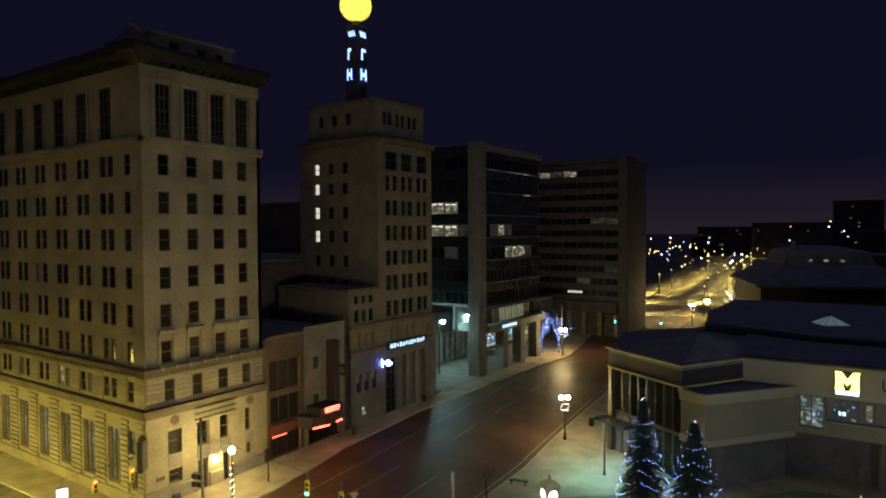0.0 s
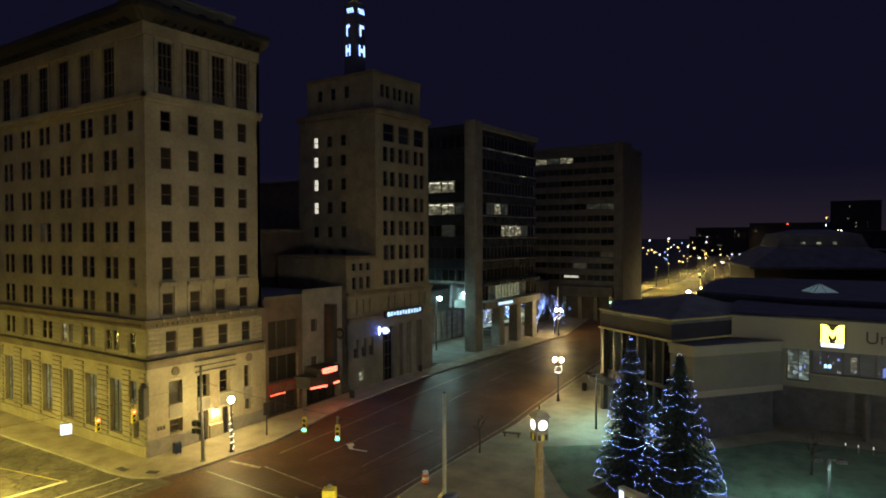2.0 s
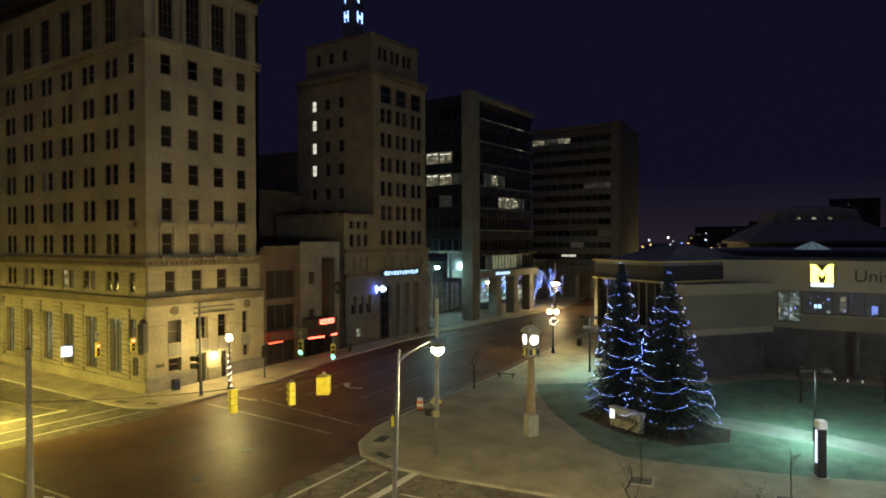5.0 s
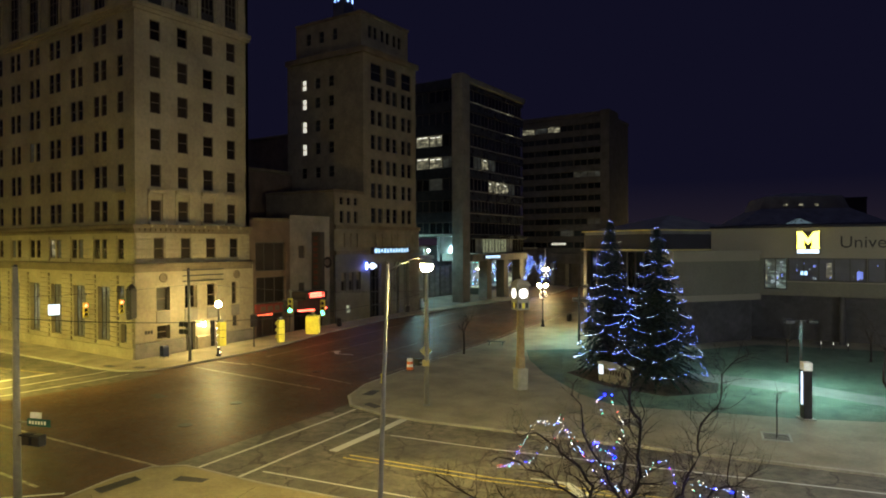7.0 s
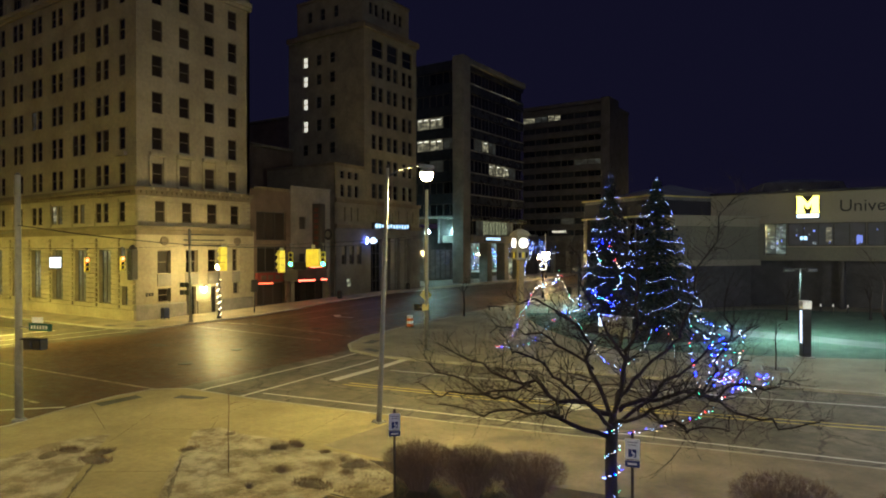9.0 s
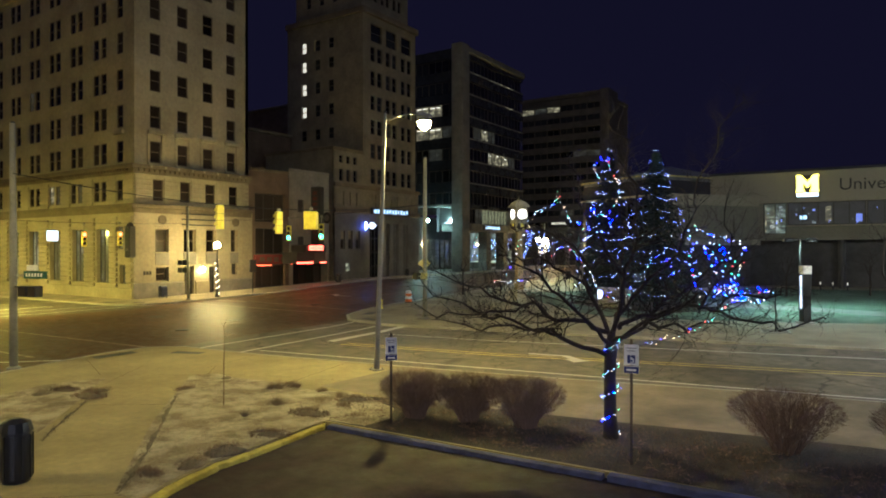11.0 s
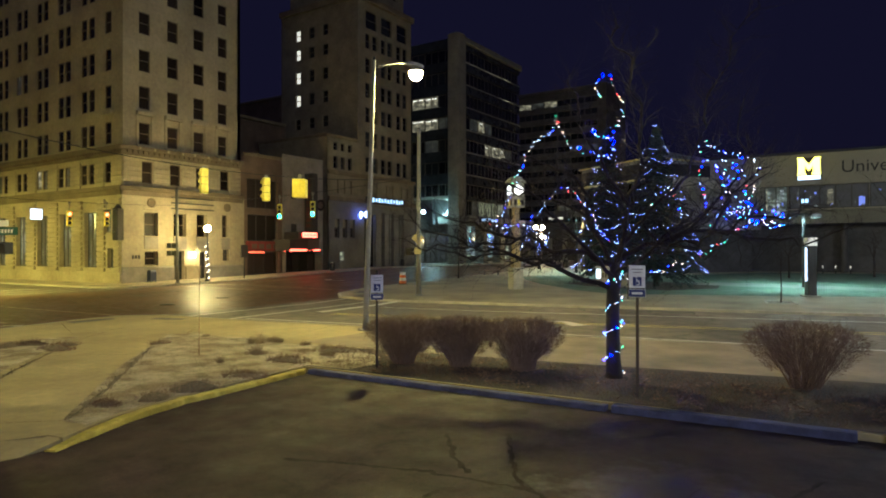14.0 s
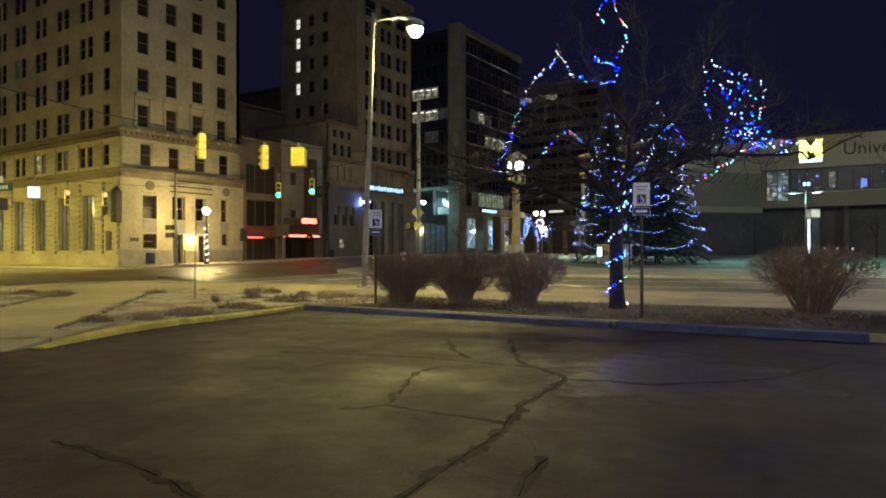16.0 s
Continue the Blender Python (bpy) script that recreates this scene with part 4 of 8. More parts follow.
    # blade sign: unreadable letters as bars
    bl = part("blade_sign", Geo().box(8.6, 9.5, -1.5, -0.1, 5.0, 12.2, 0.05), BLACKMETAL, b, "tall dark blade sign", at=fe @ Matrix.Translation((0.6, 0, 0)))
    for k in range(9):
        part("letter_bar", Geo().box(8.585, 8.6, -1.15, -0.45, 5.6 + 0.7 * k, 6.05 + 0.7 * k), DULLRED, bl, "faded red letter bar")
    part("blade_edge", Geo().box(8.75, 9.35, -1.58, -1.5, 5.1, 12.1, 0.02), DARKSIGN, bl)
    part("round_emblem", Geo().lathe(0, 0, [(0.62, -0.08), (0.72, 0), (0.62, 0.08)], 22), DARKSIGN, b, "round dark emblem with pale ring", at=fe @ pose(10.9, -1.2, 8.4, 90, 0, 90))
    part("emblem_ring", Geo().lathe(0, 0, [(0.42, -0.1), (0.45, 0), (0.42, 0.1)], 22), GREYSTONE, b, at=fe @ pose(10.9, -1.2, 8.4, 90, 0, 90))
    part("bracket", Geo().box(10.87, 10.93, -0.7, 0, 8.35, 8.45), BLACKMETAL, b, at=fe)


theatre()


def tower():
    """The tall tan tower with the weather ball on its mast."""
    zb = 0.8
    b = thing("office_tower", pose(-55.0, 66.4, zb), "tall tan brick tower with setback top and roof sign", "building")
    fe, fs = FACE_E, Matrix.Identity(4)
    W, D, H = 12.2, -14.8, 37.1
    rows = [(z - zb - 0.15, z - zb + 1.95) for z in (14.3, 17.8, 21.2, 24.6, 28.05, 31.45)]
    cols_e = []
    for c in (2.9, 6.3, 9.9):
        cols_e += [(c - 1.3, c - 0.2), (c + 0.2, c + 1.3)]
    tall = [(c - 1.25, c + 1.25, 34.1 - zb, 36.6 - zb) for c in (2.9, 6.3, 9.9)]
    he = [(a, c, z0, z1) for z0, z1 in rows for a, c in cols_e] + tall
    part("wall", wall_with_holes(0, W, 9.5, H, he), TAN, b, at=fe)
    for h in he:
        window(b, fe, h, style="sash")
    cols_s = [(-11.9, -10.85), (-9.2, -8.1), (-6.55, -5.45)]
    zs = [(24.2, 25.9), (27.5, 29.2), (30.9, 32.5), (33.7, 35.3)]
    hs = [(a, c, z0 - zb, z1 - zb) for z0, z1 in zs + [(20.8, 22.4), (17.5, 19.1)] for a, c in cols_s]
    part("wall", wall_with_holes(D, 0, 0, H, hs), TAN, b, at=fs)
    for h in hs:
        lit = LIT_STAIR if h[0] == -11.9 and h[2] > 23 else None
        window(b, fs, h, lit, style="sash")
    part("body", Geo().box(D, -0.6, 0.6, W, 0, H - 0.2), TAN, b)
    part("belt_course", band(-0.4, W + 0.2, H - 0.3, H + 0.5, 0.5), LIME_DARK, b, at=fe)
    part("belt_course", band(D, 0.4, H - 0.3, H + 0.5, 0.5), LIME_DARK, b, at=fs)
    top = Matrix.Translation((-1.0, 0.8, 0))
    th = [(c - 1.1 + k, c - 0.25 + k, 39.6, 41.4) for c in (2.6, 5.4, 8.2) for k in (0, 1.2)]
    part("wall", wall_with_holes(0, 10.8, H, 42.6, th), TAN, b, at=top @ fe)
    for h in th:
        window(b, top @ fe, h)
    ths = [(-5.5, -4.5, 39.7, 41.4), (-8.1, -7.1, 39.7, 41.4), (-10.7, -9.7, 39.7, 41.4)]
    part("wall", wall_with_holes(-12.8, 0, H, 42.6, ths), TAN, b, at=top)
    for h in ths:
        window(b, top, h)
    part("body", Geo().box(-13.8, -1.5, 1.4, 11.4, H, 42.5), TAN, b)
    part("parapet", band(-0.15, 10.9, 42.6, 43.0, 0.2), LIME_DARK, b, at=top @ fe)
    part("parapet", band(-12.8, 0.15, 42.6, 43.0, 0.2), LIME_DARK, b, at=top)
    # lower block towards the theatre and the street base
    low = Matrix.Translation((0, -6.0, 0))
    hl = [(u, u + 0.75, z0, z1) for z0, z1 in ((13.2, 14.8), (15.6, 16.6)) for u in (1.2, 2.6, 4.0)]
    part("wall", wall_with_holes(0, 6.0, 5.5, 17.2, hl), TAN, b, at=low @ fe)
    for h in hl:
        window(b, low @ fe, h)
    part("body", Geo().box(D + 2, -0.6, 0.2, 6.0, 0, 17.0), TAN, b, at=low)
    part("wall", Geo().box(D + 2, 0, 0, 0.2, 0, 17.2), TAN, b, at=low)
    part("parapet", Geo().box(D + 1.9, 0.15, -0.15, 6, 17.2, 17.6, 0.05), LIME_DARK, b, at=low)
    hb = [(u, u + 0.95, 10.0, 11.8) for u in (-5.0, -3.7, -2.4, 1.6, 3.0, 5.2, 6.6, 8.8, 10.2)]
    part("wall", wall_with_holes(-6.0, W + 0.5, 9.5, 12.4, [h for h in hb]), TAN, b, at=fe @ Matrix.Translation((0, -0.15, 0)))
    for h in hb:
        window(b, fe, h)
    part("belt_course", band(-6.05, W + 0.6, 12.4, 12.9, 0.45), LIME_DARK, b, at=fe)
    part("belt_course", band(-6.05, W + 0.6, 9.0, 9.5, 0.5), LIME_DARK, b, at=fe)
    base = [(-4.9, -4.0, 4.2, 6.6), (-3.4, -2.5, 4.2, 6.6), (-1.9, -1.0, 4.2, 6.6), (1.0, 3.4, -0.2, 7.6), (4.6, 5.4, 0, 7.8), (6.2, 7.6, 0, 7.8), (8.6, 10.0, 0, 7.8)]
    part("wall", wall_with_holes(-6.0, W + 0.5, -0.4, 9.0, base, 0.5), DIMSTONE, b, "grey stone street storey", at=fe @ Matrix.Translation((0, -0.3, 0)))
    for h in base:
        window(b, fe, h, LIT_DIM if h[0] > 4 else None, style="tall", deep=0.1)
    part("lit_poster", Geo().box(-3.9, -3.2, -0.36, -0.31, 1.3, 2.3), LIT_LOBBY, b, "small lit poster case", at=fe)
    part("shopfront_lining", Geo().box(-6, W, 0.45, 0.5, -0.4, 9), DARKSIGN, b, at=fe)
    # lit name over the base and the blue sign, as plain bars
    sg = part("sign_board", Geo().box(0.9, 9.4, -1.0, -0.5, 9.0, 9.9, 0.05), DARKSIGN, b, at=fe)
    n = 11
    for k in range(n):
        u = 1.9 + 7.2 * k / n
        part("letter_bar", Geo().box(u, u + 0.3, -1.06, -1.0, 9.15 + 0.12 * (k % 3 == 1), 9.75 - 0.1 * (k % 2)), G_BLUETXT, sg, "glowing blue-white letter bar")
    part("diamond", Geo().rings([[(1.4 + dx, y, 9.45 + dz) for dx, dz in ((-0.35, 0), (0, -0.35), (0.35, 0), (0, 0.35))] for y in (-1.06, -1.0)]), G_BLUETXT, sg)
    bs = part("blade_sign", Geo().box(0.2, 0.5, -1.9, -0.6, 7.2, 7.55, 0.05), G_WHITE, b, "glowing white and blue sign", at=fe)
    part("blade_sign_cap", Geo().box(0.15, 0.55, -1.5, -1.05, 6.95, 7.8, 0.05), G_WHITE, bs)
    part("neon_tube", Geo().tube([(-0.1, -0.6, 6.9), (-0.1, -0.6, 7.8)], 0.07), G_BLUE, bs, "blue neon tube")
    # mast, letters and ball
    mast = part("mast", Geo().box(-1.15, 1.15, -1.15, 1.15, 42.5, 55.2, 0.1), MASTBLUE, b, "dark square sign mast", at=pose(-9.4, 6.4, 0, 0, 0, 0))
    for k, z in enumerate((48.0, 50.95)):
        for face in (pose(-0.25, -1.2, 0) @ Matrix.Diagonal((0.42, 1, 1, 1)), pose(1.2, 0.3, 0, 0, 0, 90) @ Matrix.Diagonal((0.62, 1, 1, 1))):
            lt = Geo()
            if k == 0:
                lt.box(-1.0, -0.6, 0, 0.06, z - zb, z - zb + 1.65).box(0.6, 1.0, 0, 0.06, z - zb, z - zb + 1.65).box(-0.45, 0.45, 0, 0.06, z - zb + 0.6, z - zb + 1.1)
            else:
                lt.box(-0.7, -0.25, 0, 0.06, z - zb, z - zb + 1.65).box(-0.25, 0.7, 0, 0.06, z - zb + 1.25, z - zb + 1.65)
            part("glowing_shape", lt, G_TOWERTXT, mast, "blue-white glowing sign shape", at=face)
    for face in (pose(0, -1.2, 0) @ Matrix.Diagonal((0.56, 1, 1, 1)), pose(1.2, 0, 0, 0, 0, 90) @ Matrix.Diagonal((0.56, 1, 1, 1))):
        lt = Geo()
        for s in (-0.9, -0.1, 0.7):
            z = 54.3 - zb
            lt.rings([[(s, y, z + 0.75), (s + 0.45, y, z + 0.75), (s + 0.95, y, z), (s + 0.5, y, z)] for y in (0, 0.06)])
        part("glowing_shape", lt, G_TOWERTXT, mast, "blue-white glowing slanted bars", at=face)
    part("ball_stem", Geo().lathe(0, 0, [(0.9, 55.0), (0.35, 55.8), (0.6, 56.4)], 12), DARKSIGN, mast)
    part("ball", Geo().ball(0, 0, 58.3, 2.35, 28, 18), G_BALL, mast, "glowing yellow ball in a wire cage", smooth=True)
    for k in range(8):
        a = math.pi * k / 8
        part("cage_rib", Geo().tube([(2.4 * math.sin(q) * math.cos(a), 2.4 * math.sin(q) * math.sin(a), 58.3 + 2.4 * math.cos(q)) for q in [2 * math.pi * i / 28 for i in range(29)]], 0.035, 4), FRAME, mast)
    for z in (-1.4, -0.5, 0.5, 1.4):
        r = math.sqrt(2.4 ** 2 - z * z)
        part("cage_ring", Geo().tube([(r * math.cos(q), r * math.sin(q), 58.3 + z) for q in [2 * math.pi * i / 28 for i in range(29)]], 0.035, 4), FRAME, mast)


tower()


def glass_office():
    """Dark glass office block on a tall concrete pier, open below."""
    zb = 0.9
    b = thing("glass_office_building", pose(-55.6, 93.2, zb), "dark glass office block on tall concrete piers", "building")
    fe, fs = FACE_E, Matrix.Identity(4)
    H, W, D = 39.5, 24.0, -26.0
    part("pier", Geo().box(-2.3, 0, 0, 2.4, 0, H + 0.3, 0.1), CONCRETE, b, "tall grey concrete corner pier")
    part("body", Geo().box(D, -1.2, 2.6, W, 12.0, H - 1.0), SPANDREL, b)
    floors = [12.0 + 3.93 * k for k in range(7)]
    lit_e = {(3, 1): LIT_DIM, (3, 2): LIT_WARM, (3, 3): LIT_DIM, (2, 3): LIT_WARM, (2, 4): LIT_WARM, (2, 5): LIT_WARM, (2, 6): LIT_DIM}
    lit_s = {(4, 1): LIT_WARM, (4, 2): LIT_WARM, (3, 1): LIT_WARM, (3, 2): LIT_WARM, (3, 0): LIT_DIM, (2, 1): LIT_DIM}
    for k, z in enumerate(floors):
        part("floor_band", Geo().box(2.4, W, -0.25, 0.3, z + 2.15, z + 3.95, 0.05), SPANDREL, b, at=fe @ Matrix.Translation((0, 0.8, 0)))
        part("band_edge", Geo().box(2.4, W, -0.36, -0.25, z + 3.6, z + 3.8), CONCRETE, b, "pale concrete floor edge", at=fe @ Matrix.Translation((0, 0.8, 0)))
        part("floor_band", Geo().box(D, -2.3, -0.25, 0.3, z + 2.15, z + 3.95, 0.05), SPANDREL, b, at=fs @ Matrix.Translation((0, 1.6, 0)))
        for i in range(8):
            u = 2.5 + i * 2.65
            window(b, fe @ Matrix.Translation((0, 0.8, 0)), (u, u + 2.6, z, z + 2.15), lit_e.get((k, i)), "grid", 0.1)
            if lit_e.get((k, i)) is LIT_WARM:
                part("ceiling_light", Geo().box(u + 0.3 + 0.35 * (i % 3), u + 1.1 + 0.35 * (i % 3), 0.12, 0.14, z + 1.72 - 0.2 * (i % 2), z + 1.84 - 0.2 * (i % 2)), TUBE, b, "glowing ceiling light", at=fe @ Matrix.Translation((0, 0.8, 0)))
        for i in range(8):
            u = -2.4 - (i + 1) * 2.9
            window(b, fs @ Matrix.Translation((0, 1.6, 0)), (u, u + 2.85, z, z + 2.15), lit_s.get((k, i)), "grid", 0.1)
            if lit_s.get((k, i)) is LIT_WARM:
                for s in (0.25, 1.5):
                    part("ceiling_light", Geo().box(u + s, u + s + 0.95, 0.12, 0.14, z + 1.74 - 0.12 * (i % 2), z + 1.86 - 0.12 * (i % 2)), TUBE, b, "glowing ceiling light", at=fs @ Matrix.Translation((0, 1.6, 0)))
    for k, u0, u1 in ((5, 2.5, 3.2), (5, 14.6, 19.6), (4, 16.5, 19.4)):
        part("edge_light", Geo().box(u0, u1, -0.375, -0.365, floors[k] + 3.64, floors[k] + 3.76), LIT_WARM, b, "glowing light strip", at=fe @ Matrix.Translation((0, 0.8, 0)))
    part("edge_light", Geo().box(3.3, 14.5, -0.375, -0.365, floors[5] + 3.66, floors[5] + 3.74), EDGE_GLOW, b, "faint light strip", at=fe @ Matrix.Translation((0, 0.8, 0)))
    part("parapet", Geo().box(D, 0, 2.0, W, H - 1.0, H, 0.1), CONCRETE, b)
    # second floor lobby over the piers
    for i in range(9):
        u = 2.6 + i * 2.35
        window(b, fe @ Matrix.Translation((0, 0.3, 0)), (u, u + 2.3, 8.6, 11.2), (None, LIT_DIM, LIT_BRIDGE, LIT_BRIDGE, LIT_BRIDGE, LIT_BRIDGE, LIT_DIM, None, None)[i], "grid", 0.1)
    part("lobby_floor", Geo().box(2.4, W, -0.5, 6, 7.2, 8.5, 0.08), CONCRETE, b, at=fe)
    part("lobby_roof", Geo().box(2.4, W, -0.3, 1.0, 11.2, 11.9, 0.05), SPANDREL, b, at=fe)
    sg = part("sign_board", Geo().box(6.2, 12.5, -0.62, -0.5, 7.5, 8.3), DARKSIGN, b, at=fe)
    for k in range(8):
        part("letter_bar", Geo().box(6.8 + 0.68 * k, 7.2 + 0.68 * k, -0.66, -0.62, 7.65, 8.15), G_BLUETXT, sg, "glowing letter bar")
    for u in (9.0, 15.5, 22.0):
        part("pier", Geo().box(-0.9, 0.9, -0.9, 0.9, 0, 7.2, 0.08), CONCRETE, b, at=fe @ Matrix.Translation((u, 0.8, 0)))
    part("back_wall", Geo().box(-12, -11.5, 2, 36, 0, 10), DARKCON, b)
    part("soffit", Geo().box(D, -0.5, 1.6, W, 11.6, 12.0), CONCRETE, b)
    part("lobby_back", Geo().box(-7.0, -6.5, 2.4, W, 7.2, 11.7), DARKCON, b)
    for i in range(5):
        window(b, fe @ Matrix.Translation((0, 11.3, 0)), (2.6 + 3.6 * i, 6.0 + 3.6 * i, 0.2, 6), LIT_DIM, "grid", 0.0)
    rng = random.Random(52)
    for u in (20.9, 29.2):
        window(b, fe @ Matrix.Translation((0, 11.3, 0)), (u, u + 5.6, 1.2, 7.6), LIT_SHOW, "plain", 0.0)
        # the ledge is no lamp: window light on its snow is put in as emission
        part("glowing_snow_ledge", Geo().box(u, u + 5.6, 11.0, 11.25, 1.0, 1.5, 0.05), SKYLIGHT, b, "snowy ledge under the show window, its light put in as glow", at=fe)
        for m, lab in ((B_ICEPOINT, "icy display bulbs"), (B_WHITEBLUE, "blue display bulbs"), (G_GREEN, "green display bulbs")):
            g = Geo()
            for k in range(14):
                g.gem(u + rng.uniform(0.6, 5.0), 11.15, rng.uniform(1.8, 6.6), 0.05)
            part("display_bulbs", g, m, b, lab, at=fe)["kind"] = "stuff"


glass_office()


def slab_block(name, x, y, zb, W, H, floors, label, lit, depth=20.0, side=True):
    """An office slab with dark ribbon windows between concrete bands, facing south."""
    b = thing(name, pose(x, y, zb), label, "building")
    part("body", Geo().box(0, W, 0.5, depth, 0, H), DARKCON, b)
    st = (H - 10.4) / floors
    for k in range(floors):
        z = 9.2 + st * k
        part("floor_band", Geo().box(0, W, 0.0, 0.5, z + st * 0.52, z + st, 0.05), DARKCON, b)
        n = int(W / 3.2)
        for i in range(n):
            w = W / n
            window(b, Matrix.Identity(4), (i * w + 0.05, (i + 1) * w - 0.05, z, z + st * 0.52), lit.get((k, i)), "grid", 0.3)
    part("parapet", Geo().box(-0.2, W + 0.2, -0.1, depth, H - 0.9, H, 0.08), DARKCON, b)
    return b


eb = slab_block("banded_office_building", -71.0, 146, 0.9, 20.6, 41.4, 11, "dark eleven-storey office block with concrete floor bands",
                {(10, 0): LIT_WARM, (10, 1): LIT_DIM, (10, 2): LIT_WARM, (6, 4): LIT_DIM, (6, 5): LIT_DIM, (2, 5): LIT_DIM, (1, 3): LIT_DIM})
part("pier", Geo().box(20.6, 22.8, -0.4, 6, 0, 41.6, 0.1), DARKCON, eb, "grey concrete end pier")
part("podium", Geo().box(0, 20.6, -1.2, 0.4, 5.5, 8.0, 0.1), DARKCON, eb)
for k in range(6):
    part("podium_pier", Geo().box(0.4 + 3.9 * k, 1.3 + 3.9 * k, -1.0, -0.2, 0, 5.5), CONCRETE, eb)
sb = part("sign_board", Geo().box(8.6, 12.6, -1.4, -1.2, 9.8, 10.6), DARKSIGN, eb)
for k in range(8):
    part("letter_bar", Geo().box(8.8 + 0.46 * k, 9.12 + 0.46 * k, -1.44, -1.4, 9.95, 10.45), LIT_STAIR, sb, "pale glowing letter bar")

# low shop range behind the office plaza
lr = thing("low_shop_range", pose(-96, 128, 0.9), "low grey shop range behind the plaza, windows lit", "building")
part("wall", wall_with_holes(0, 32, 0, 9, [(1 + 3.9 * k, 4.3 + 3.9 * k, 0.5, 4.0) for k in range(8)], 0.4), GREYSTONE, lr)
part("body", Geo().box(0, 32, 0.5, 12, 0, 8.9), DARKCON, lr)
for k in range(8):
    window(lr, Matrix.Identity(4), (1 + 3.9 * k, 4.3 + 3.9 * k, 0.5, 4.0), LIT_LOBBY if k % 3 else LIT_DIM, "grid", 0.25)
part("fascia", Geo().box(0, 32, -0.5, 0, 4.2, 5.2, 0.05), FASCIA, lr)
part("parapet", Geo().box(-0.1, 32.1, -0.15, 12, 9, 9.4, 0.05), CONCRETE, lr)
pw = thing("planter_wall", pose(-73, 108, 0.9, 0, 0, 14), "low pale concrete planter wall on the plaza", "wall")
part("body", Geo().box(0, 11, 0, 0.5, 0, 1.3, 0.03), CONCRETE, pw)
part("coping", Geo().box(-0.08, 11.08, -0.08, 0.58, 1.3, 1.42, 0.02), STONE, pw)

# plain dark blocks behind the tower and theatre
for (x0, x1, y0, y1, h) in ((-96, -69, 50, 78, 21.0), (-104, -70, 80, 92, 30.0)):
    bb = thing("rear_building", pose(x0, y0, 0.5), "dark unlit brick block behind the street fronts", "building", "rear blocks")
    part("wall", Geo().box(0, x1 - x0, 0, y1 - y0, 0, h, 0.1), BROWN, bb)
    part("parapet", Geo().box(-0.2, x1 - x0 + 0.2, -0.2, y1 - y0 + 0.2, h, h + 0.5, 0.1), LIME_DARK, bb)


def pavilion():
    """Low cream university building with dark eaves and a turned glass corner."""
    zb = 0.8
    b = thing("university_building", pose(0, 0, zb), "low cream building with dark fascia and glass corner", "building")
    # sign wall
    ang = math.degrees(math.atan2(1.0, 40.0))
    f1 = pose(-10.9, 71.6, 0, 0, 0, ang)
    holes = [(5.1, 7.2, 5.6, 8.8), (7.3, 14.0, 6.5, 8.8), (14.08, 21.0, 6.5, 8.8), (21.08, 28, 6.5, 8.8), (28.08, 36, 6.5, 8.8), (36.08, 44, 6.5, 8.8)]
    part("wall", Geo().box(0, 50, 0, 0.5, 8.8, 12.0), CREAM, b, at=f1)
    part("lower_wall", wall_with_holes(0, 50, 5.0, 8.8, holes, 0.5), OLIVE, b, "dim olive-grey wall under the cream band", at=f1 @ Matrix.Translation((0, 0.06, 0)))
    for i, h in enumerate(holes):
        window(b, f1, h, LIT_HAZE if i else LIT_TEAL, "grid", 0.4)
    part("sill", Geo().box(7.2, 44.1, -0.08, 0.1, 6.36, 6.48, 0.02), CREAM, b, at=f1)
    # lit things seen in the rooms behind the glass
    for u, w, z, h, m, lab in ((5.25, 0.1, 5.75, 2.9, LIT_WARM, "pale lit room edge"), (6.55, 0.28, 7.5, 1.0, LIT_ROOM, "bright lit panel"), (5.7, 0.5, 6.2, 0.7, LIT_ROOM, "lit interior"), (6.2, 0.25, 6.0, 1.6, LIT_ROOM, "lit interior"),
                               (8.4, 0.6, 7.1, 0.35, G_BLUETXT, "blue lit screen"), (10.62, 0.5, 6.85, 1.45, LIT_WARM, "bright lit doorway"), (9.5, 0.22, 7.9, 0.2, B_SKY_DIM, "small blue light"),
                               (13.2, 0.5, 6.8, 0.7, B_SKY_DIM, "blue lit wreath"), (14.9, 0.16, 6.9, 1.5, LIT_HAZE, "lit interior"), (15.4, 0.4, 7.3, 0.5, LIT_HAZE, "dim lit panel")):
        part("interior_light", Geo().box(u, u + w, 0.425, 0.445, z, z + h), m, b, lab, at=f1)
    rng = random.Random(77)
    for k in range(22):
        u, z = rng.uniform(7.7, 13.7) if k % 2 else rng.choice((rng.uniform(5.3, 7.0), rng.uniform(12.6, 13.8), rng.uniform(14.8, 20.0))), 6.6 + rng.random() ** 1.5 * 1.7
        s = rng.uniform(0.05, 0.13)
        part("interior_light", Geo().box(u, u + s, 0.418, 0.424, z, z + s * rng.uniform(0.8, 2.4)), B_SKY_DIM if rng.random() < 0.82 else LIT_ROOM, b, "small distant light", at=f1)
    part("eave", Geo().box(-0.1, 50, -0.25, 0.3, 11.85, 12.1, 0.03), FASCIA, b, at=f1)
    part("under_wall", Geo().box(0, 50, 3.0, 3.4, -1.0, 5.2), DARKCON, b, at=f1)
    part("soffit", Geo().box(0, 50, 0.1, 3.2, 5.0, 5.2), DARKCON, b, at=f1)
    part("roof", Geo().box(-2, 50, 0.3, 30, 11.4, 11.85), ROOFING, b, at=f1)
    # low rear roofs and the pyramid skylight on them
    rear = [(-24.2, 71.4), (-10, 73), (-10, 90), (-20, 95), (-28, 84)]
    part("rear_body", Geo().prism(rear, -1, 11.2), DARKCON, b)
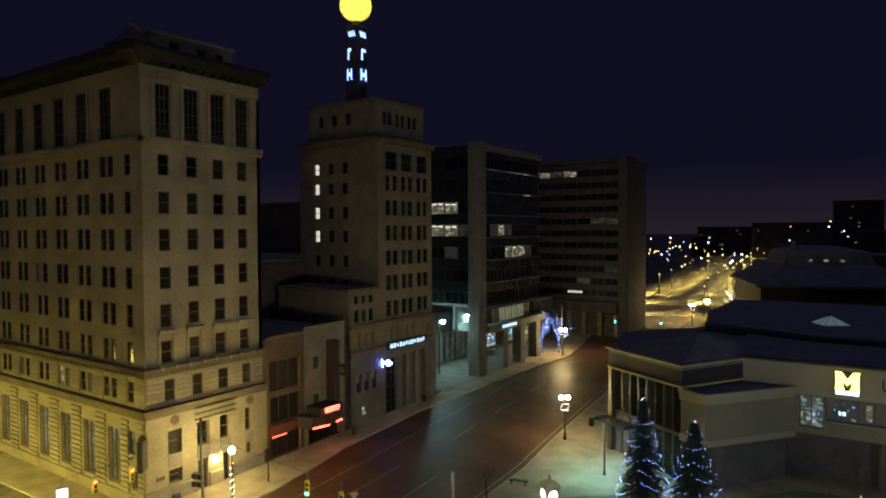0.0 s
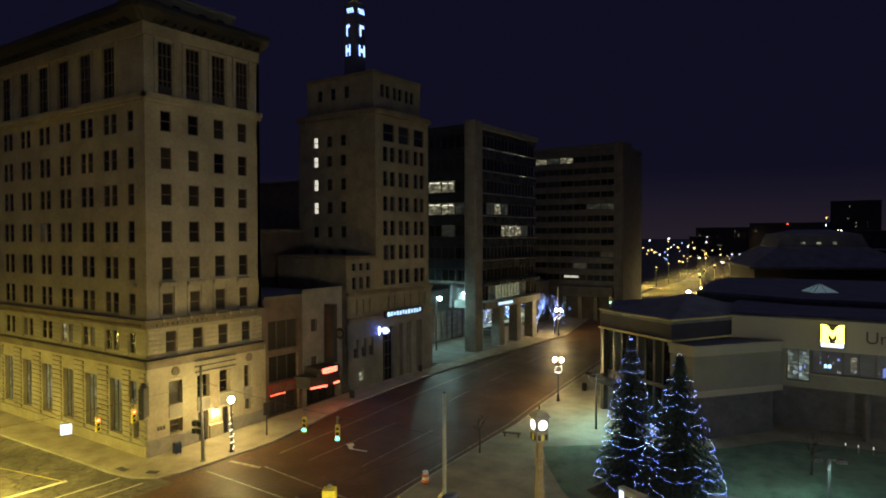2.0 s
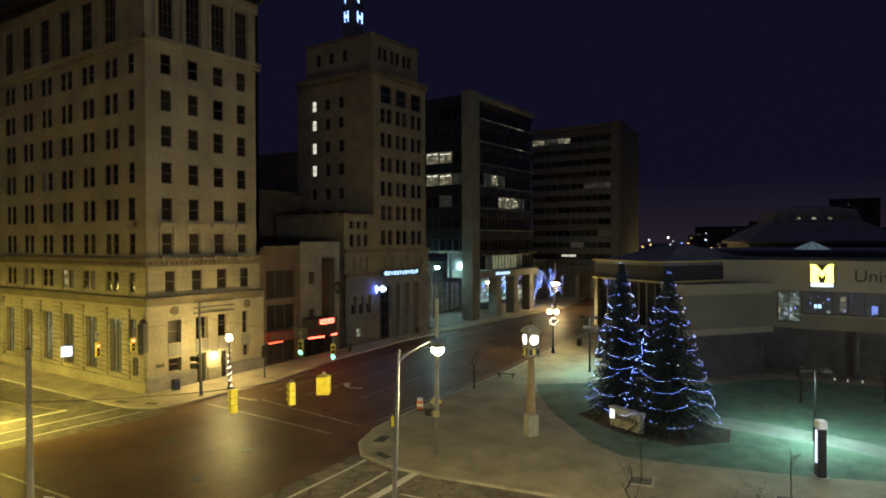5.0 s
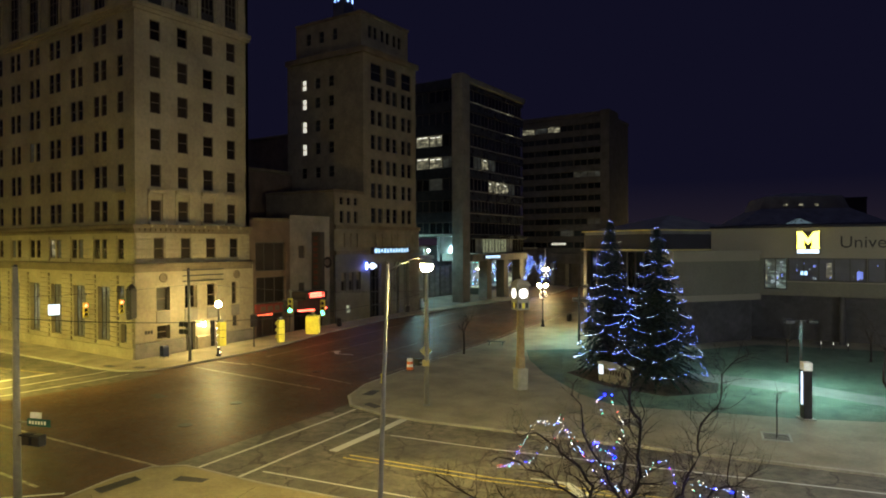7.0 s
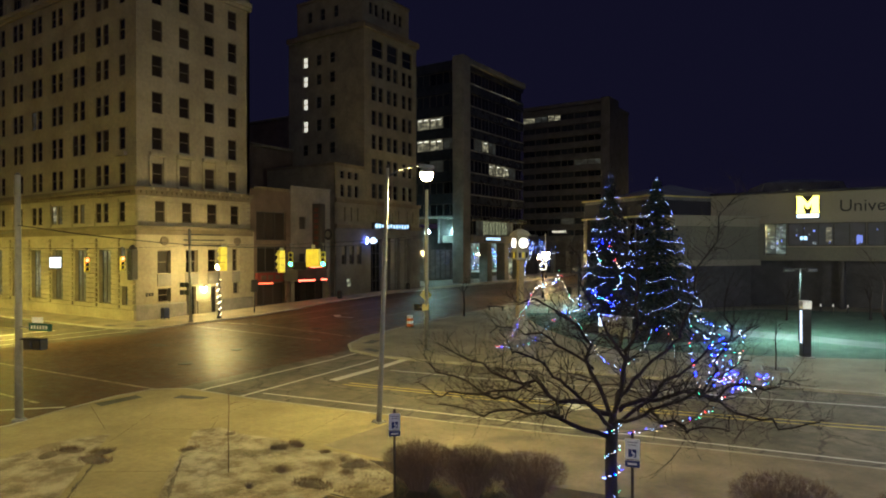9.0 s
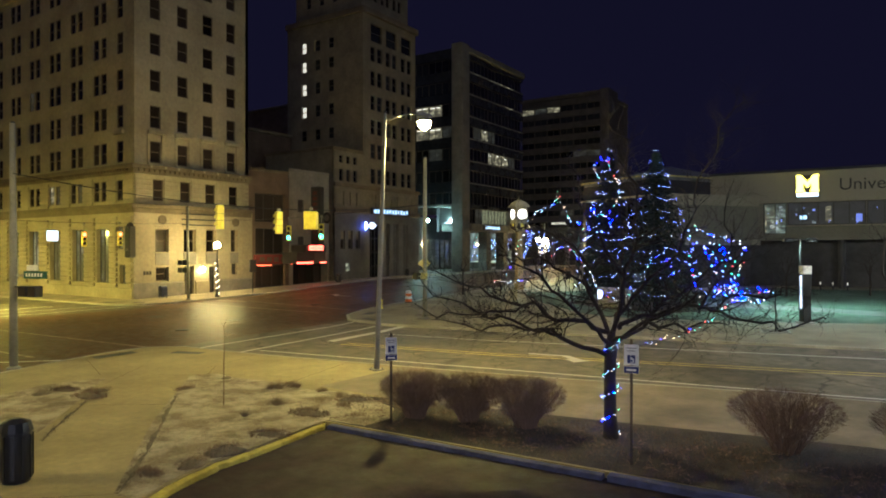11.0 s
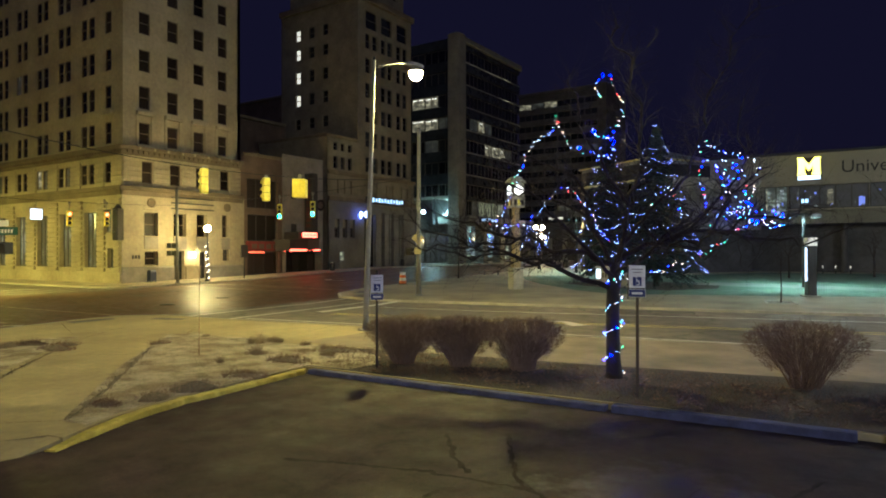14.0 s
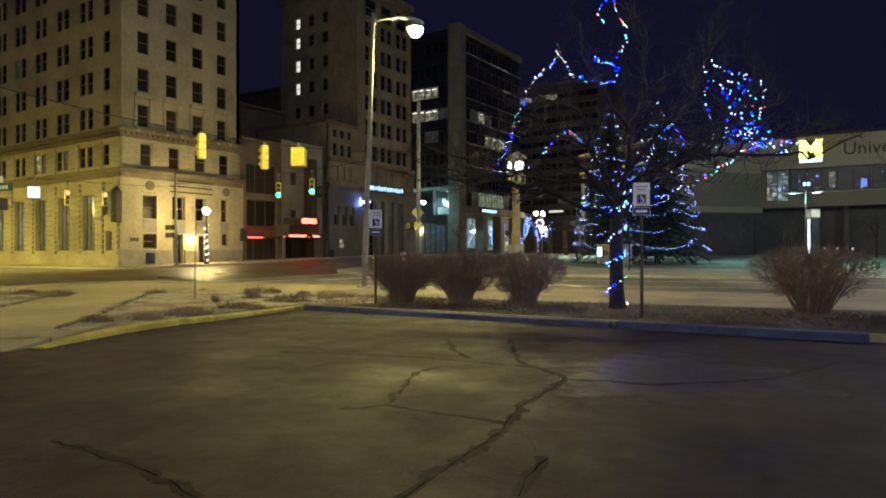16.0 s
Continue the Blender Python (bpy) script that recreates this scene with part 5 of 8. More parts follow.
    part("rear_roof", Geo().prism(rear, 11.2, 11.42), ROOFING, b)
    high = [(-19, 91), (-6, 86), (62, 88), (62, 131), (-21.5, 123), (-21, 108)]
    part("rear_body", Geo().prism(high, -1, 12.3), DARKCON, b)
    part("rear_roof", Geo().prism(high, 12.3, 12.62), ROOFING, b)
    sky = part("skylight", Geo().rings([[(q, -q, z), (q, q, z), (-q, q, z), (-q, -q, z)] for q, z in ((1.6, 0), (1.58, 0.06), (0.04, 1.1))]), SKYLIGHT, b, "small glowing pyramid skylight", at=pose(-5.0, 97.6, 12.62, 0, 0, 33))
    for k in range(8):
        a = math.pi / 4 * k
        q = 1.6 * (math.sqrt(2) if k % 2 else 1.0)
        part("glazing_bar", Geo().tube([(q * math.cos(a), q * math.sin(a), 0.05), (0, 0, 1.13)], 0.035, 4), FRAME, sky)
    for u in (12, 22, 32):
        part("column", Geo().lathe(u, 1.2, [(0.3, -1), (0.3, 5.1)], 12), DARKCON, b, at=f1)
    # turned glass corner: outline corners
    p1, p2, p3 = Vector((-24.5, 70.4, 0)), Vector((-15.2, 64.7, 0)), Vector((-10.8, 72.3, 0))
    a1 = math.degrees(math.atan2(p2.y - p1.y, p2.x - p1.x))
    a2 = math.degrees(math.atan2(p3.y - p2.y, p3.x - p2.x))
    L1, L2 = (p2 - p1).length, (p3 - p2).length
    g1, g2 = pose(p1.x, p1.y, 0, 0, 0, a1), pose(p2.x, p2.y, 0, 0, 0, a2)
    part("fascia", Geo().box(-0.3, L1 + 0.0, 0, 0.5, 9.7, 11.7), FASCIA, b, at=g1)
    part("fascia", Geo().box(0.0, L2, 0, 0.5, 9.7, 11.7), FASCIA, b, at=g2)
    for z in (11.62, 9.55):
        part("trim", Geo().box(-0.5, L1 + 0.25, -0.25, 0.2, z, z + 0.16, 0.02), YTRIM, b, "pale yellow eave trim", at=g1)
        part("trim", Geo().box(-0.25, L2, -0.25, 0.2, z, z + 0.16, 0.02), YTRIM, b, at=g2)
    hip = [(-24.6, 70.4), (-15.2, 64.5), (-10.6, 72.3), (-8.0, 77.0), (-19.0, 84.0)]
    part("roof", Geo().rings([[(x, y, 11.3) for x, y in hip], [(x, y, 11.62) for x, y in hip], [(-16 + (x + 16) * 0.03, 74.8 + (y - 74.8) * 0.03, 13.55) for x, y in hip]]), ROOFING, b, "shallow frosted hip roof")
    part("eave_lamp", Geo().box(3.9, 5.6, -0.3, -0.26, 11.5, 11.58), LIT_WARM, b, "lit eave strip", at=g1)
    for i in range(8):
        for z0, z1 in ((0.2, 4.6), (4.8, 9.5)):
            w = (L1 - 0.6) / 8
            window(b, g1, (0.4 + i * w, 0.4 + (i + 1) * w - 0.06, z0, z1), LIT_DIM if (i < 3 and z0 < 1) else None, "plain", 0.3, BLACKMETAL)
    part("corner_post", Geo().box(-0.3, 0.35, -0.1, 0.5, -0.6, 9.6, 0.03), FRAME, b, "dark corner post", at=g1)
    part("canopy", Geo().box(-0.5, 4, -1.6, 0, 3.6, 4.1, 0.05), FASCIA, b, "dark entrance canopy", at=g1)
    part("canopy_light", Geo().box(0, 3.5, -1.2, -0.9, 3.54, 3.58), LIT_ROOM, b, "cool light strip under the canopy", at=g1)
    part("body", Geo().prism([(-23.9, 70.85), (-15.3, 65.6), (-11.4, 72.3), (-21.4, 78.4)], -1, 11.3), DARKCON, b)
    # cream block in front of the corner
    part("block_wall", Geo().prism([(-15.3, 64.72), (-12.72, 63.36), (-6.2, 71.9), (-10.6, 74)], 5.1, 8.5), OLIVE, b, "dim olive-grey stucco panel")
    part("block_band", Geo().prism([(-15.4, 64.6), (-12.7, 63.2), (-6.1, 71.9), (-10.6, 74)], 8.5, 9.2), CREAM, b, "pale cream band")
    part("block_band", Geo().prism([(-15.4, 64.6), (-12.7, 63.2), (-6.1, 71.9), (-10.6, 74)], 4.5, 5.1), CREAM, b, "pale cream band")
    part("block_parapet", Geo().prism([(-15.5, 64.55), (-12.65, 63.0), (-5.9, 71.9), (-6.3, 72.1), (-12.8, 63.5), (-15.3, 64.9)], 9.15, 9.55), CREAM, b)
    part("block_roof", Geo().prism([(-15.3, 64.8), (-12.75, 63.5), (-6.4, 71.9), (-10.6, 73.5)], 9.4, 9.45), ROOFING, b)
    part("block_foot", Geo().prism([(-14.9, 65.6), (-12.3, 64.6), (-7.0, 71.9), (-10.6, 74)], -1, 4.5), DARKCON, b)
    # word on the wall, dark letters
    cu = bpy.data.curves.new("lettering", "FONT")
    cu.body, cu.size, cu.extrude = "University", 1.65, 0.04
    tx = new("lettering", cu)
    dg = bpy.context.evaluated_depsgraph_get()
    me = bpy.data.meshes.new_from_object(tx.evaluated_get(dg))
    bpy.data.objects.remove(tx)
    me.materials.clear()
    me.materials.append(DARKSIGN)
    part("lettering", me, None, b, "dark raised wall lettering", at=f1 @ pose(11.75, -0.08, 9.85, 90, 0, 0))
    # block sign made of plain bars
    s = part("block_sign", Geo().box(8.05, 10.15, -0.3, -0.02, 9.25, 11.45, 0.03), DARKSIGN, b, "dark backing of the yellow block sign", at=f1)
    shape = [(8.1, 9.75), (8.85, 9.75), (8.85, 9.97), (8.75, 9.97), (8.75, 10.62), (9.1, 10.15), (9.45, 10.62), (9.45, 9.97), (9.35, 9.97), (9.35, 9.75), (10.1, 9.75), (10.1, 9.97),
             (10.05, 9.97), (10.05, 11.3), (10.1, 11.3), (10.1, 11.45), (9.6, 11.45), (9.1, 10.75), (8.6, 11.45), (8.1, 11.45), (8.1, 11.3), (8.15, 11.3), (8.15, 9.97), (8.1, 9.97)]
    part("yellow_shape", Geo().prism(shape, 0.3, 0.42), G_YSIGN, s, "bright yellow glowing block shape", at=pose(0, 0, 0, 90, 0, 0))
    part("white_strip", Geo().box(8.15, 10.05, -0.42, -0.3, 9.3, 9.65), G_WHITE, s, "white glowing strip")


pavilion()


# ---- road markings ----
def stripe(a, b, w, mat, name="road_stripe", label="worn painted road line", group="road markings"):
    (x0, y0), (x1, y1) = a, b
    d = Vector((x1 - x0, y1 - y0)).normalized()
    nx, ny = -d.y * w / 2, d.x * w / 2
    return sheet(name, [(x0 + nx, y0 + ny), (x0 - nx, y0 - ny), (x1 - nx, y1 - ny), (x1 + nx, y1 + ny)], 0.018, mat, label, "road marking")


for a, b, w, m in [
    ((-24.1, 17.3), (-25.1, 30.5), 0.2, PAINT), ((-21.3, 17.4), (-22.5, 29.6), 0.2, PAINT),          # crossing over the side street
    ((-20.3, 23.2), (-20.9, 31.2), 0.55, PAINT),                                                        # stop line
    ((-21.0, 19.0), (4.3, 23.1), 0.14, PAINT), ((-19.1, 22.7), (-11.2, 23.85), 0.14, YPAINT), ((-19.1, 23.2), (-11.2, 24.35), 0.14, YPAINT), ((-11.2, 23.85), (4.3, 27.75), 0.14, YPAINT), ((-11.2, 24.35), (4.3, 28.3), 0.14, YPAINT),
    ((-19.5, 27.2), (-13.5, 28.1), 0.14, PAINT), ((-13.5, 28.1), (4.3, 31.8), 0.14, PAINT), ((-15.3, 31.2), (4.3, 35.0), 0.12, PAINT), ((4.3, 23.1), (50, 31.0), 0.14, PAINT), ((4.3, 27.75), (50, 36.2), 0.14, YPAINT), ((4.3, 28.3), (50, 36.8), 0.14, YPAINT), ((4.3, 31.8), (50, 40.4), 0.14, PAINT),
    ((-28.0, 10.3), (-26.2, 12.2), 0.2, PAINT), ((-38.1, 15.9), (-24.7, 16.7), 0.2, WORN), ((-47.5, 15.4), (-38.1, 15.9), 0.2, WORN), ((-46.8, 11.5), (-28, 11.9), 0.2, WORN),
    ((-64.7, 23.9), (-55.6, 25.7), 0.12, YPAINT), ((-66, 20.4), (-55.6, 20.9), 0.14, PAINT), ((-55.9, 17), (-55.6, 25.9), 0.5, PAINT),
    ((-52.6, 17.5), (-52.4, 28.8), 0.2, PAINT), ((-49.8, 17.5), (-49.6, 29.2), 0.2, PAINT),
    ((-47.3, 33.9), (-31.1, 33.4), 0.2, WORN), ((-47.6, 36.6), (-43.8, 37.0), 0.4, WORN), ((-43.7, 37.4), (-30.4, 36.0), 0.2, WORN),
    ((-45.2, 40.5), (-45.8, 52), 0.14, WORN), ((-45.8, 52), (-47.5, 73), 0.14, WORN), ((-41.4, 40.5), (-41.7, 54), 0.12, WORN),
    ((-30.2, 38), (-31.0, 60), 0.14, WORN), ((-31.0, 60), (-35.6, 98), 0.14, WORN), ((-35.6, 98), (-41, 135), 0.14, WORN),
    ((-41.5, 64), (-42.2, 70), 0.14, WORN), ((-42.8, 76), (-43.6, 83), 0.14, WORN), ((-44.4, 90), (-45.2, 97), 0.14, WORN), ((-47.5, 73), (-50.5, 100), 0.14, WORN),
    ((-36.2, 42), (-36.8, 54), 0.12, WORN),
]:
    stripe(a, b, w, m)


def turn_arrow(x, y, turn, lift=0.02):
    pts = [(0, 0), (0.25, 0), (0.25, 1.6), (1.0, 2.2), (1.0, 1.9), (1.7, 2.5), (1.0, 3.1), (1.0, 2.8), (0, 1.9)]
    m = pose(x, y, 0, 0, 0, turn)
    q = [m @ Vector((u, v, 0)) for u, v in pts]
    sheet("turn_arrow", [(p.x, p.y) for p in q], lift, PAINT, "worn white turn arrow painted on the road", "road marking")


turn_arrow(-38.4, 45.2, 100)
turn_arrow(-9.6, 25.4, -80)
turn_arrow(-60.5, 22.0, 260)
for pts in ([(-25.3, 13.0), (-24.5, 12.9), (-24.6, 14.9), (-25.3, 15.0)], [(-23.3, 15.6), (-21.9, 16.2), (-22.0, 16.7), (-23.5, 16.2)], [(-51.2, 30.4), (-50.2, 30.9), (-50.6, 31.5), (-51.6, 31.0)], [(-54.6, 29.6), (-53.2, 29.6), (-53.2, 30.2), (-54.6, 30.2)], [(-27.0, 33.4), (-26.2, 33.6), (-26.6, 35.0), (-27.3, 34.8)], [(-25.2, 31.4), (-23.8, 31.0), (-23.7, 31.6), (-25.1, 32.0)]):
    sheet("tactile_plate", pts, 0.137, DARKSIGN, "dark iron dimpled plate at the kerb ramp", "kerb plate")
sheet("road_patch", [(-41, 25.5), (-39.4, 25.2), (-39.2, 26.0), (-40.8, 26.3)], 0.016, DARKSIGN, "dark utility cover in the brick road", "utility cover")
for x, y in ((-33.5, 27.5), (-31.5, 22.0), (-36, 38)):
    single("manhole_cover", Geo().lathe(x, y, [(0.42, ground_z(y) + 0.0), (0.42, ground_z(y) + 0.024), (0.36, ground_z(y) + 0.028)], 20), DARKSIGN, "round iron manhole cover set in the road", "manhole cover")

# cracks of the lot and seams of the walk
random.seed(5)


def crack(pts, w, lift, wob=0.025):
    g = Geo()
    fine = []
    for (x0, y0), (x1, y1) in zip(pts, pts[1:]):
        n = max(2, int(math.hypot(x1 - x0, y1 - y0) / 0.12))
        for i in range(n):
            fine.append((x0 + (x1 - x0) * i / n + random.gauss(0, wob), y0 + (y1 - y0) * i / n + random.gauss(0, wob)))
    fine.append(pts[-1])
    for i in range(len(fine) - 1):
        (x0, y0), (x1, y1) = fine[i], fine[i + 1]
        d = Vector((x1 - x0, y1 - y0))
        if d.length < 1e-4:
            continue
        d.normalize()
        k = w * random.uniform(0.4, 1.3)
        nx, ny = -d.y * k, d.x * k
        g.quad((x0 + nx, y0 + ny, lift), (x0 - nx, y0 - ny, lift), (x1 - nx, y1 - ny, lift), (x1 + nx, y1 + ny, lift))
    return g


def side_cracks(pts, seed, n):
    """Short hairline branches that leave a crack."""
    r_ = random.Random(seed)
    out = []
    for _ in range(n):
        k = r_.randrange(len(pts) - 1)
        x, y = [a + (b - a) * r_.random() for a, b in zip(pts[k], pts[k + 1])]
        a = math.atan2(pts[k + 1][1] - pts[k][1], pts[k + 1][0] - pts[k][0]) + r_.choice((-1, 1)) * r_.uniform(0.6, 1.3)
        q = [(x, y)]
        for _ in range(r_.randint(2, 4)):
            a += r_.gauss(0, 0.35)
            ln = r_.uniform(0.15, 0.45)
            q.append((q[-1][0] + ln * math.cos(a), q[-1][1] + ln * math.sin(a)))
        out.append(q)
    return out


LOT_CRACKS = (([(-3.7, 5.4), (-2.52, 5.77), (-1.56, 6.04), (-0.96, 6.09), (-0.03, 6.19), (0.58, 5.64)], 0.006, 5),
              ([(0.58, 5.64), (0.68, 4.89), (0.7, 4.39), (0.82, 3.87), (0.97, 3.42), (1.06, 2.92), (1.09, 2.47), (1.2, 1.78), (1.34, 0.9)], 0.013, 6),
              ([(-2.44, 7.81), (-1.65, 6.83), (-1.08, 6.29)], 0.005, 2), ([(-1.1, 5.5), (-1.08, 5.06), (-0.63, 4.2), (-0.35, 3.62)], 0.007, 3),
              ([(-0.6, 3.19), (-0.3, 3.57), (0.16, 3.56), (0.54, 3.61), (0.93, 3.6)], 0.008, 3), ([(-1.7, 1.26), (-1.15, 1.24), (-0.69, 1.24), (-0.25, 1.2), (0.19, 1.12)], 0.013, 2),
              ([(1.57, 2.93), (1.65, 2.5), (1.75, 2.17)], 0.012, 1), ([(-1.54, 8.39), (-0.43, 6.44), (-0.03, 6.19)], 0.005, 3), ([(0.58, 5.64), (1.5, 5.9), (2.5, 6.9), (3.1, 8.6)], 0.005, 4))
for i, (pts, w, n) in enumerate(LOT_CRACKS):
    single("crack_stain", crack(pts, 0.03 + 2.2 * w, 0.0165, 0.03), STAIN, "dull damp stain along a crack in the lot", "stain", "cracks in the lot", "structure")
    single("asphalt_crack", crack(pts, 0.5 * w, 0.0185, 0.014), CRACK, "dark crack running through the parking lot asphalt", "crack", "cracks in the lot", "structure")
    for q in side_cracks(pts, 200 + i, n):
        single("asphalt_crack", crack(q, 0.0035, 0.018, 0.012), STAIN, "hairline crack branching through the parking lot asphalt", "crack", "cracks in the lot", "structure")
for a, b in (((-21.5, 13.4), (-19.0, 10.2)), ((-18.6, 14.6), (-12.6, 8.4)), ((-14.6, 18.0), (-13.6, 14.2)), ((-19.4, 17.2), (-18.6, 14.2)), ((-10.0, 18.8), (-9.2, 14.4)), ((-5.6, 19.6), (-4.8, 15.2)), ((-13.6, 14.2), (4, 17.0)),
             ((-19.8, 11.6), (-17.0, 13.4)), ((-16.4, 8.0), (-13.2, 10.2)), ((-9.6, 3.3), (-8.31, 4.46)), ((-2, 20.4), (-1.2, 16.2)), ((-11.6, 15.2), (-13.3, 15.0)), ((-24.8, 12.6), (-20.8, 11.0))):
    single("pavement_seam", crack([a, b], 0.009, 0.1345, 0.005), JOINT, "dark joint between slabs of the pavement", "joint", "pavement joints", "structure")

# painted parking kerbs
single("parking_kerb", strip([(-8.4, 10.72), (-0.72, 10.98)], 0.22, 0.12), BLUEKERB, "worn blue painted concrete parking kerb", "kerb", "parking kerbs", "structure")
single("parking_kerb", strip([(-0.6, 11.02), (3.4, 11.24)], 0.26, 0.15), BLUEKERB, "chipped blue painted concrete parking kerb", "kerb", "parking kerbs", "structure")
single("parking_kerb", strip([(3.8, 11.28), (40, 13.5)], 0.24, 0.16), KERB, "grey concrete parking kerb", "kerb", "parking kerbs", "structure")
rng_k = random.Random(12)
KERB_LINE = [(-7.1, 3.55, 0.02), (-7.5, 4.37, 0.085), (-7.95, 5.42, 0.105), (-8.28, 6.72, 0.11), (-8.36, 7.79, 0.1), (-8.5, 9.1, 0.1), (-8.66, 10.2, 0.1), (-8.6, 10.65, 0.11), (-8.4, 10.8, 0.11)]
rs = []
for (x0, y0, h0), (x1, y1, h1) in zip(KERB_LINE, KERB_LINE[1:]):
    m = max(1, int(math.hypot(x1 - x0, y1 - y0) / 0.16))
    for k in range(m):
        u = k / m
        d = Vector((x1 - x0, y1 - y0)).normalized()
        x, y, h = x0 + (x1 - x0) * u + rng_k.gauss(0, 0.007), y0 + (y1 - y0) * u, h0 + (h1 - h0) * u + rng_k.gauss(0, 0.005) + 0.022
        w, c = 0.2 + rng_k.gauss(0, 0.008), min(0.5 * h, 0.03 * rng_k.uniform(0.5, 1.5))
        rs.append([(x + d.y * q, y - d.x * q, z) for q, z in ((0, -0.05), (0, h - 0.01), (0.03, h), (w - c, h), (w, h - c), (w + 0.03, -0.05))])
single("parking_kerb", Geo().rings(rs), YELLOWKERB, "worn yellow painted concrete kerb sinking into the walk", "kerb", "parking kerbs", "structure")
STATIONS = [(-7.85, 4.0, -7.22, 3.85, 0.12), (-7.9, 3.2, -7.1, 3.2, 0.019), (-8.15, 2.0, -7.35, 1.9, 0.019), (-8.75, -3.0, -7.95, -3.1, 0.019), (-10.25, -13.9, -9.45, -14.0, 0.019)]
apron = Geo()
apron.v = [(q[0], q[1], 0.1345) for q in STATIONS] + [(q[2], q[3], q[4]) for q in STATIONS] + [(q[2], q[3], -0.05) for q in STATIONS]
apron.f = [(k * 5 + i, k * 5 + i + 1, k * 5 + i + 6, k * 5 + i + 5) for k in (0, 1) for i in range(4)]
single("walk_apron", apron, NEARWALK, "concrete walk sloping down to the parking lot", "pavement", "", "structure")


# ---- lamps, poles and signals ----
def globe_lamp(x, y, heads=2, dim=False, garland=False, wreath=True, turn=0, h=4.75, group="globe street lamps"):
    z = ground_z(y) + (0.13 if y < 150 else -0.05)
    lab = "black iron street lamp with glowing globe" + (" and a garland" if garland else "s and a lit wreath" if wreath else "")
    t = thing("street_lamp", pose(x, y, z, 0, 0, turn), lab, "street lamp", group)
    part("base", Geo().lathe(0, 0, [(0.24, 0), (0.24, 0.12), (0.16, 0.3), (0.13, 0.75), (0.08, 0.9)], 12), BLACKMETAL, t, smooth=True)
    part("pole", Geo().lathe(0, 0, [(0.07, 0.9), (0.055, h - 0.5), (0.08, h - 0.42)], 10), BLACKMETAL, t, smooth=True)
    gm = G_GLOBE_DIM if dim else G_GLOBE if heads == 2 else G_GLOBE_BANK
    xs_ = (0,) if heads == 1 else (-0.42, 0.42)
    if heads == 2:
        part("crossarm", Geo().tube([(-0.42, 0, h - 0.3), (-0.2, 0, h - 0.45), (0, 0, h - 0.42), (0.2, 0, h - 0.45), (0.42, 0, h - 0.3)], 0.035, 6), BLACKMETAL, t)
    for u in xs_:
        part("holder", Geo().lathe(u, 0, [(0.05, h - 0.45), (0.14, h - 0.26), (0.13, h - 0.2)], 10), BLACKMETAL, t)
        part("globe", Geo().ball(u, 0, h, 0.28 if heads == 1 else 0.21, 14, 9, 1.1), gm, t, "glowing warm glass globe", smooth=True)
        part("cap", Geo().lathe(u, 0, [(0.1, h + 0.2), (0.06, h + 0.27), (0.015, h + 0.4)], 8), BLACKMETAL, t)
    if wreath:
        q = [(0.42 * math.cos(a), -0.12, h - 1.15 + 0.42 * math.sin(a)) for a in [2 * math.pi * i / 20 for i in range(21)]]
        w = part("wreath", Geo().tube(q, 0.08, 6), NEEDLE, t, "green wreath")
        g = Geo()
        for i in range(26):
            a = 2 * math.pi * i / 26
            g.gem(0.42 * math.cos(a) + random.gauss(0, 0.04), -0.21, h - 1.15 + 0.42 * math.sin(a) + random.gauss(0, 0.04), 0.035)
        part("wreath_bulbs", g, B_CLEAR, w, "small warm white bulbs")["kind"] = "stuff"
    if garland:
        q = [(0.12 * math.cos(a), 0.12 * math.sin(a), 0.3 + 3.4 * i / 60) for i, a in enumerate([0.55 * i for i in range(61)])]
        w = part("garland", Geo().tube(q, 0.045, 5), NEEDLE, t, "spiral garland")
        g = Geo()
        for i in range(0, 61):
            if (i // 5) % 2 == 0:
                p = q[i]
                g.gem(p[0] * 1.35, p[1] * 1.35, p[2], 0.05)
        part("garland_bulbs", g, B_CLEAR, w, "warm white bulbs")["kind"] = "stuff"
    return t


globe_lamp(-49.25, 38.1, 1, garland=True, wreath=False, h=5.0)
globe_lamp(-30.2, 70.8, 2, turn=35, h=5.0)
globe_lamp(-52.0, 118.8, 2, turn=35, h=5.0)
globe_lamp(-66.5, 118.0, 2, dim=True, turn=35, h=4.8)
globe_lamp(-39.5, 121.0, 1, dim=True, wreath=True, h=5.0)
globe_lamp(-59.1, 190.0, 2, h=5.2)
globe_lamp(-41.3, 176.0, 2, h=5.2)
globe_lamp(-40.6, 189.0, 2, h=5.2)


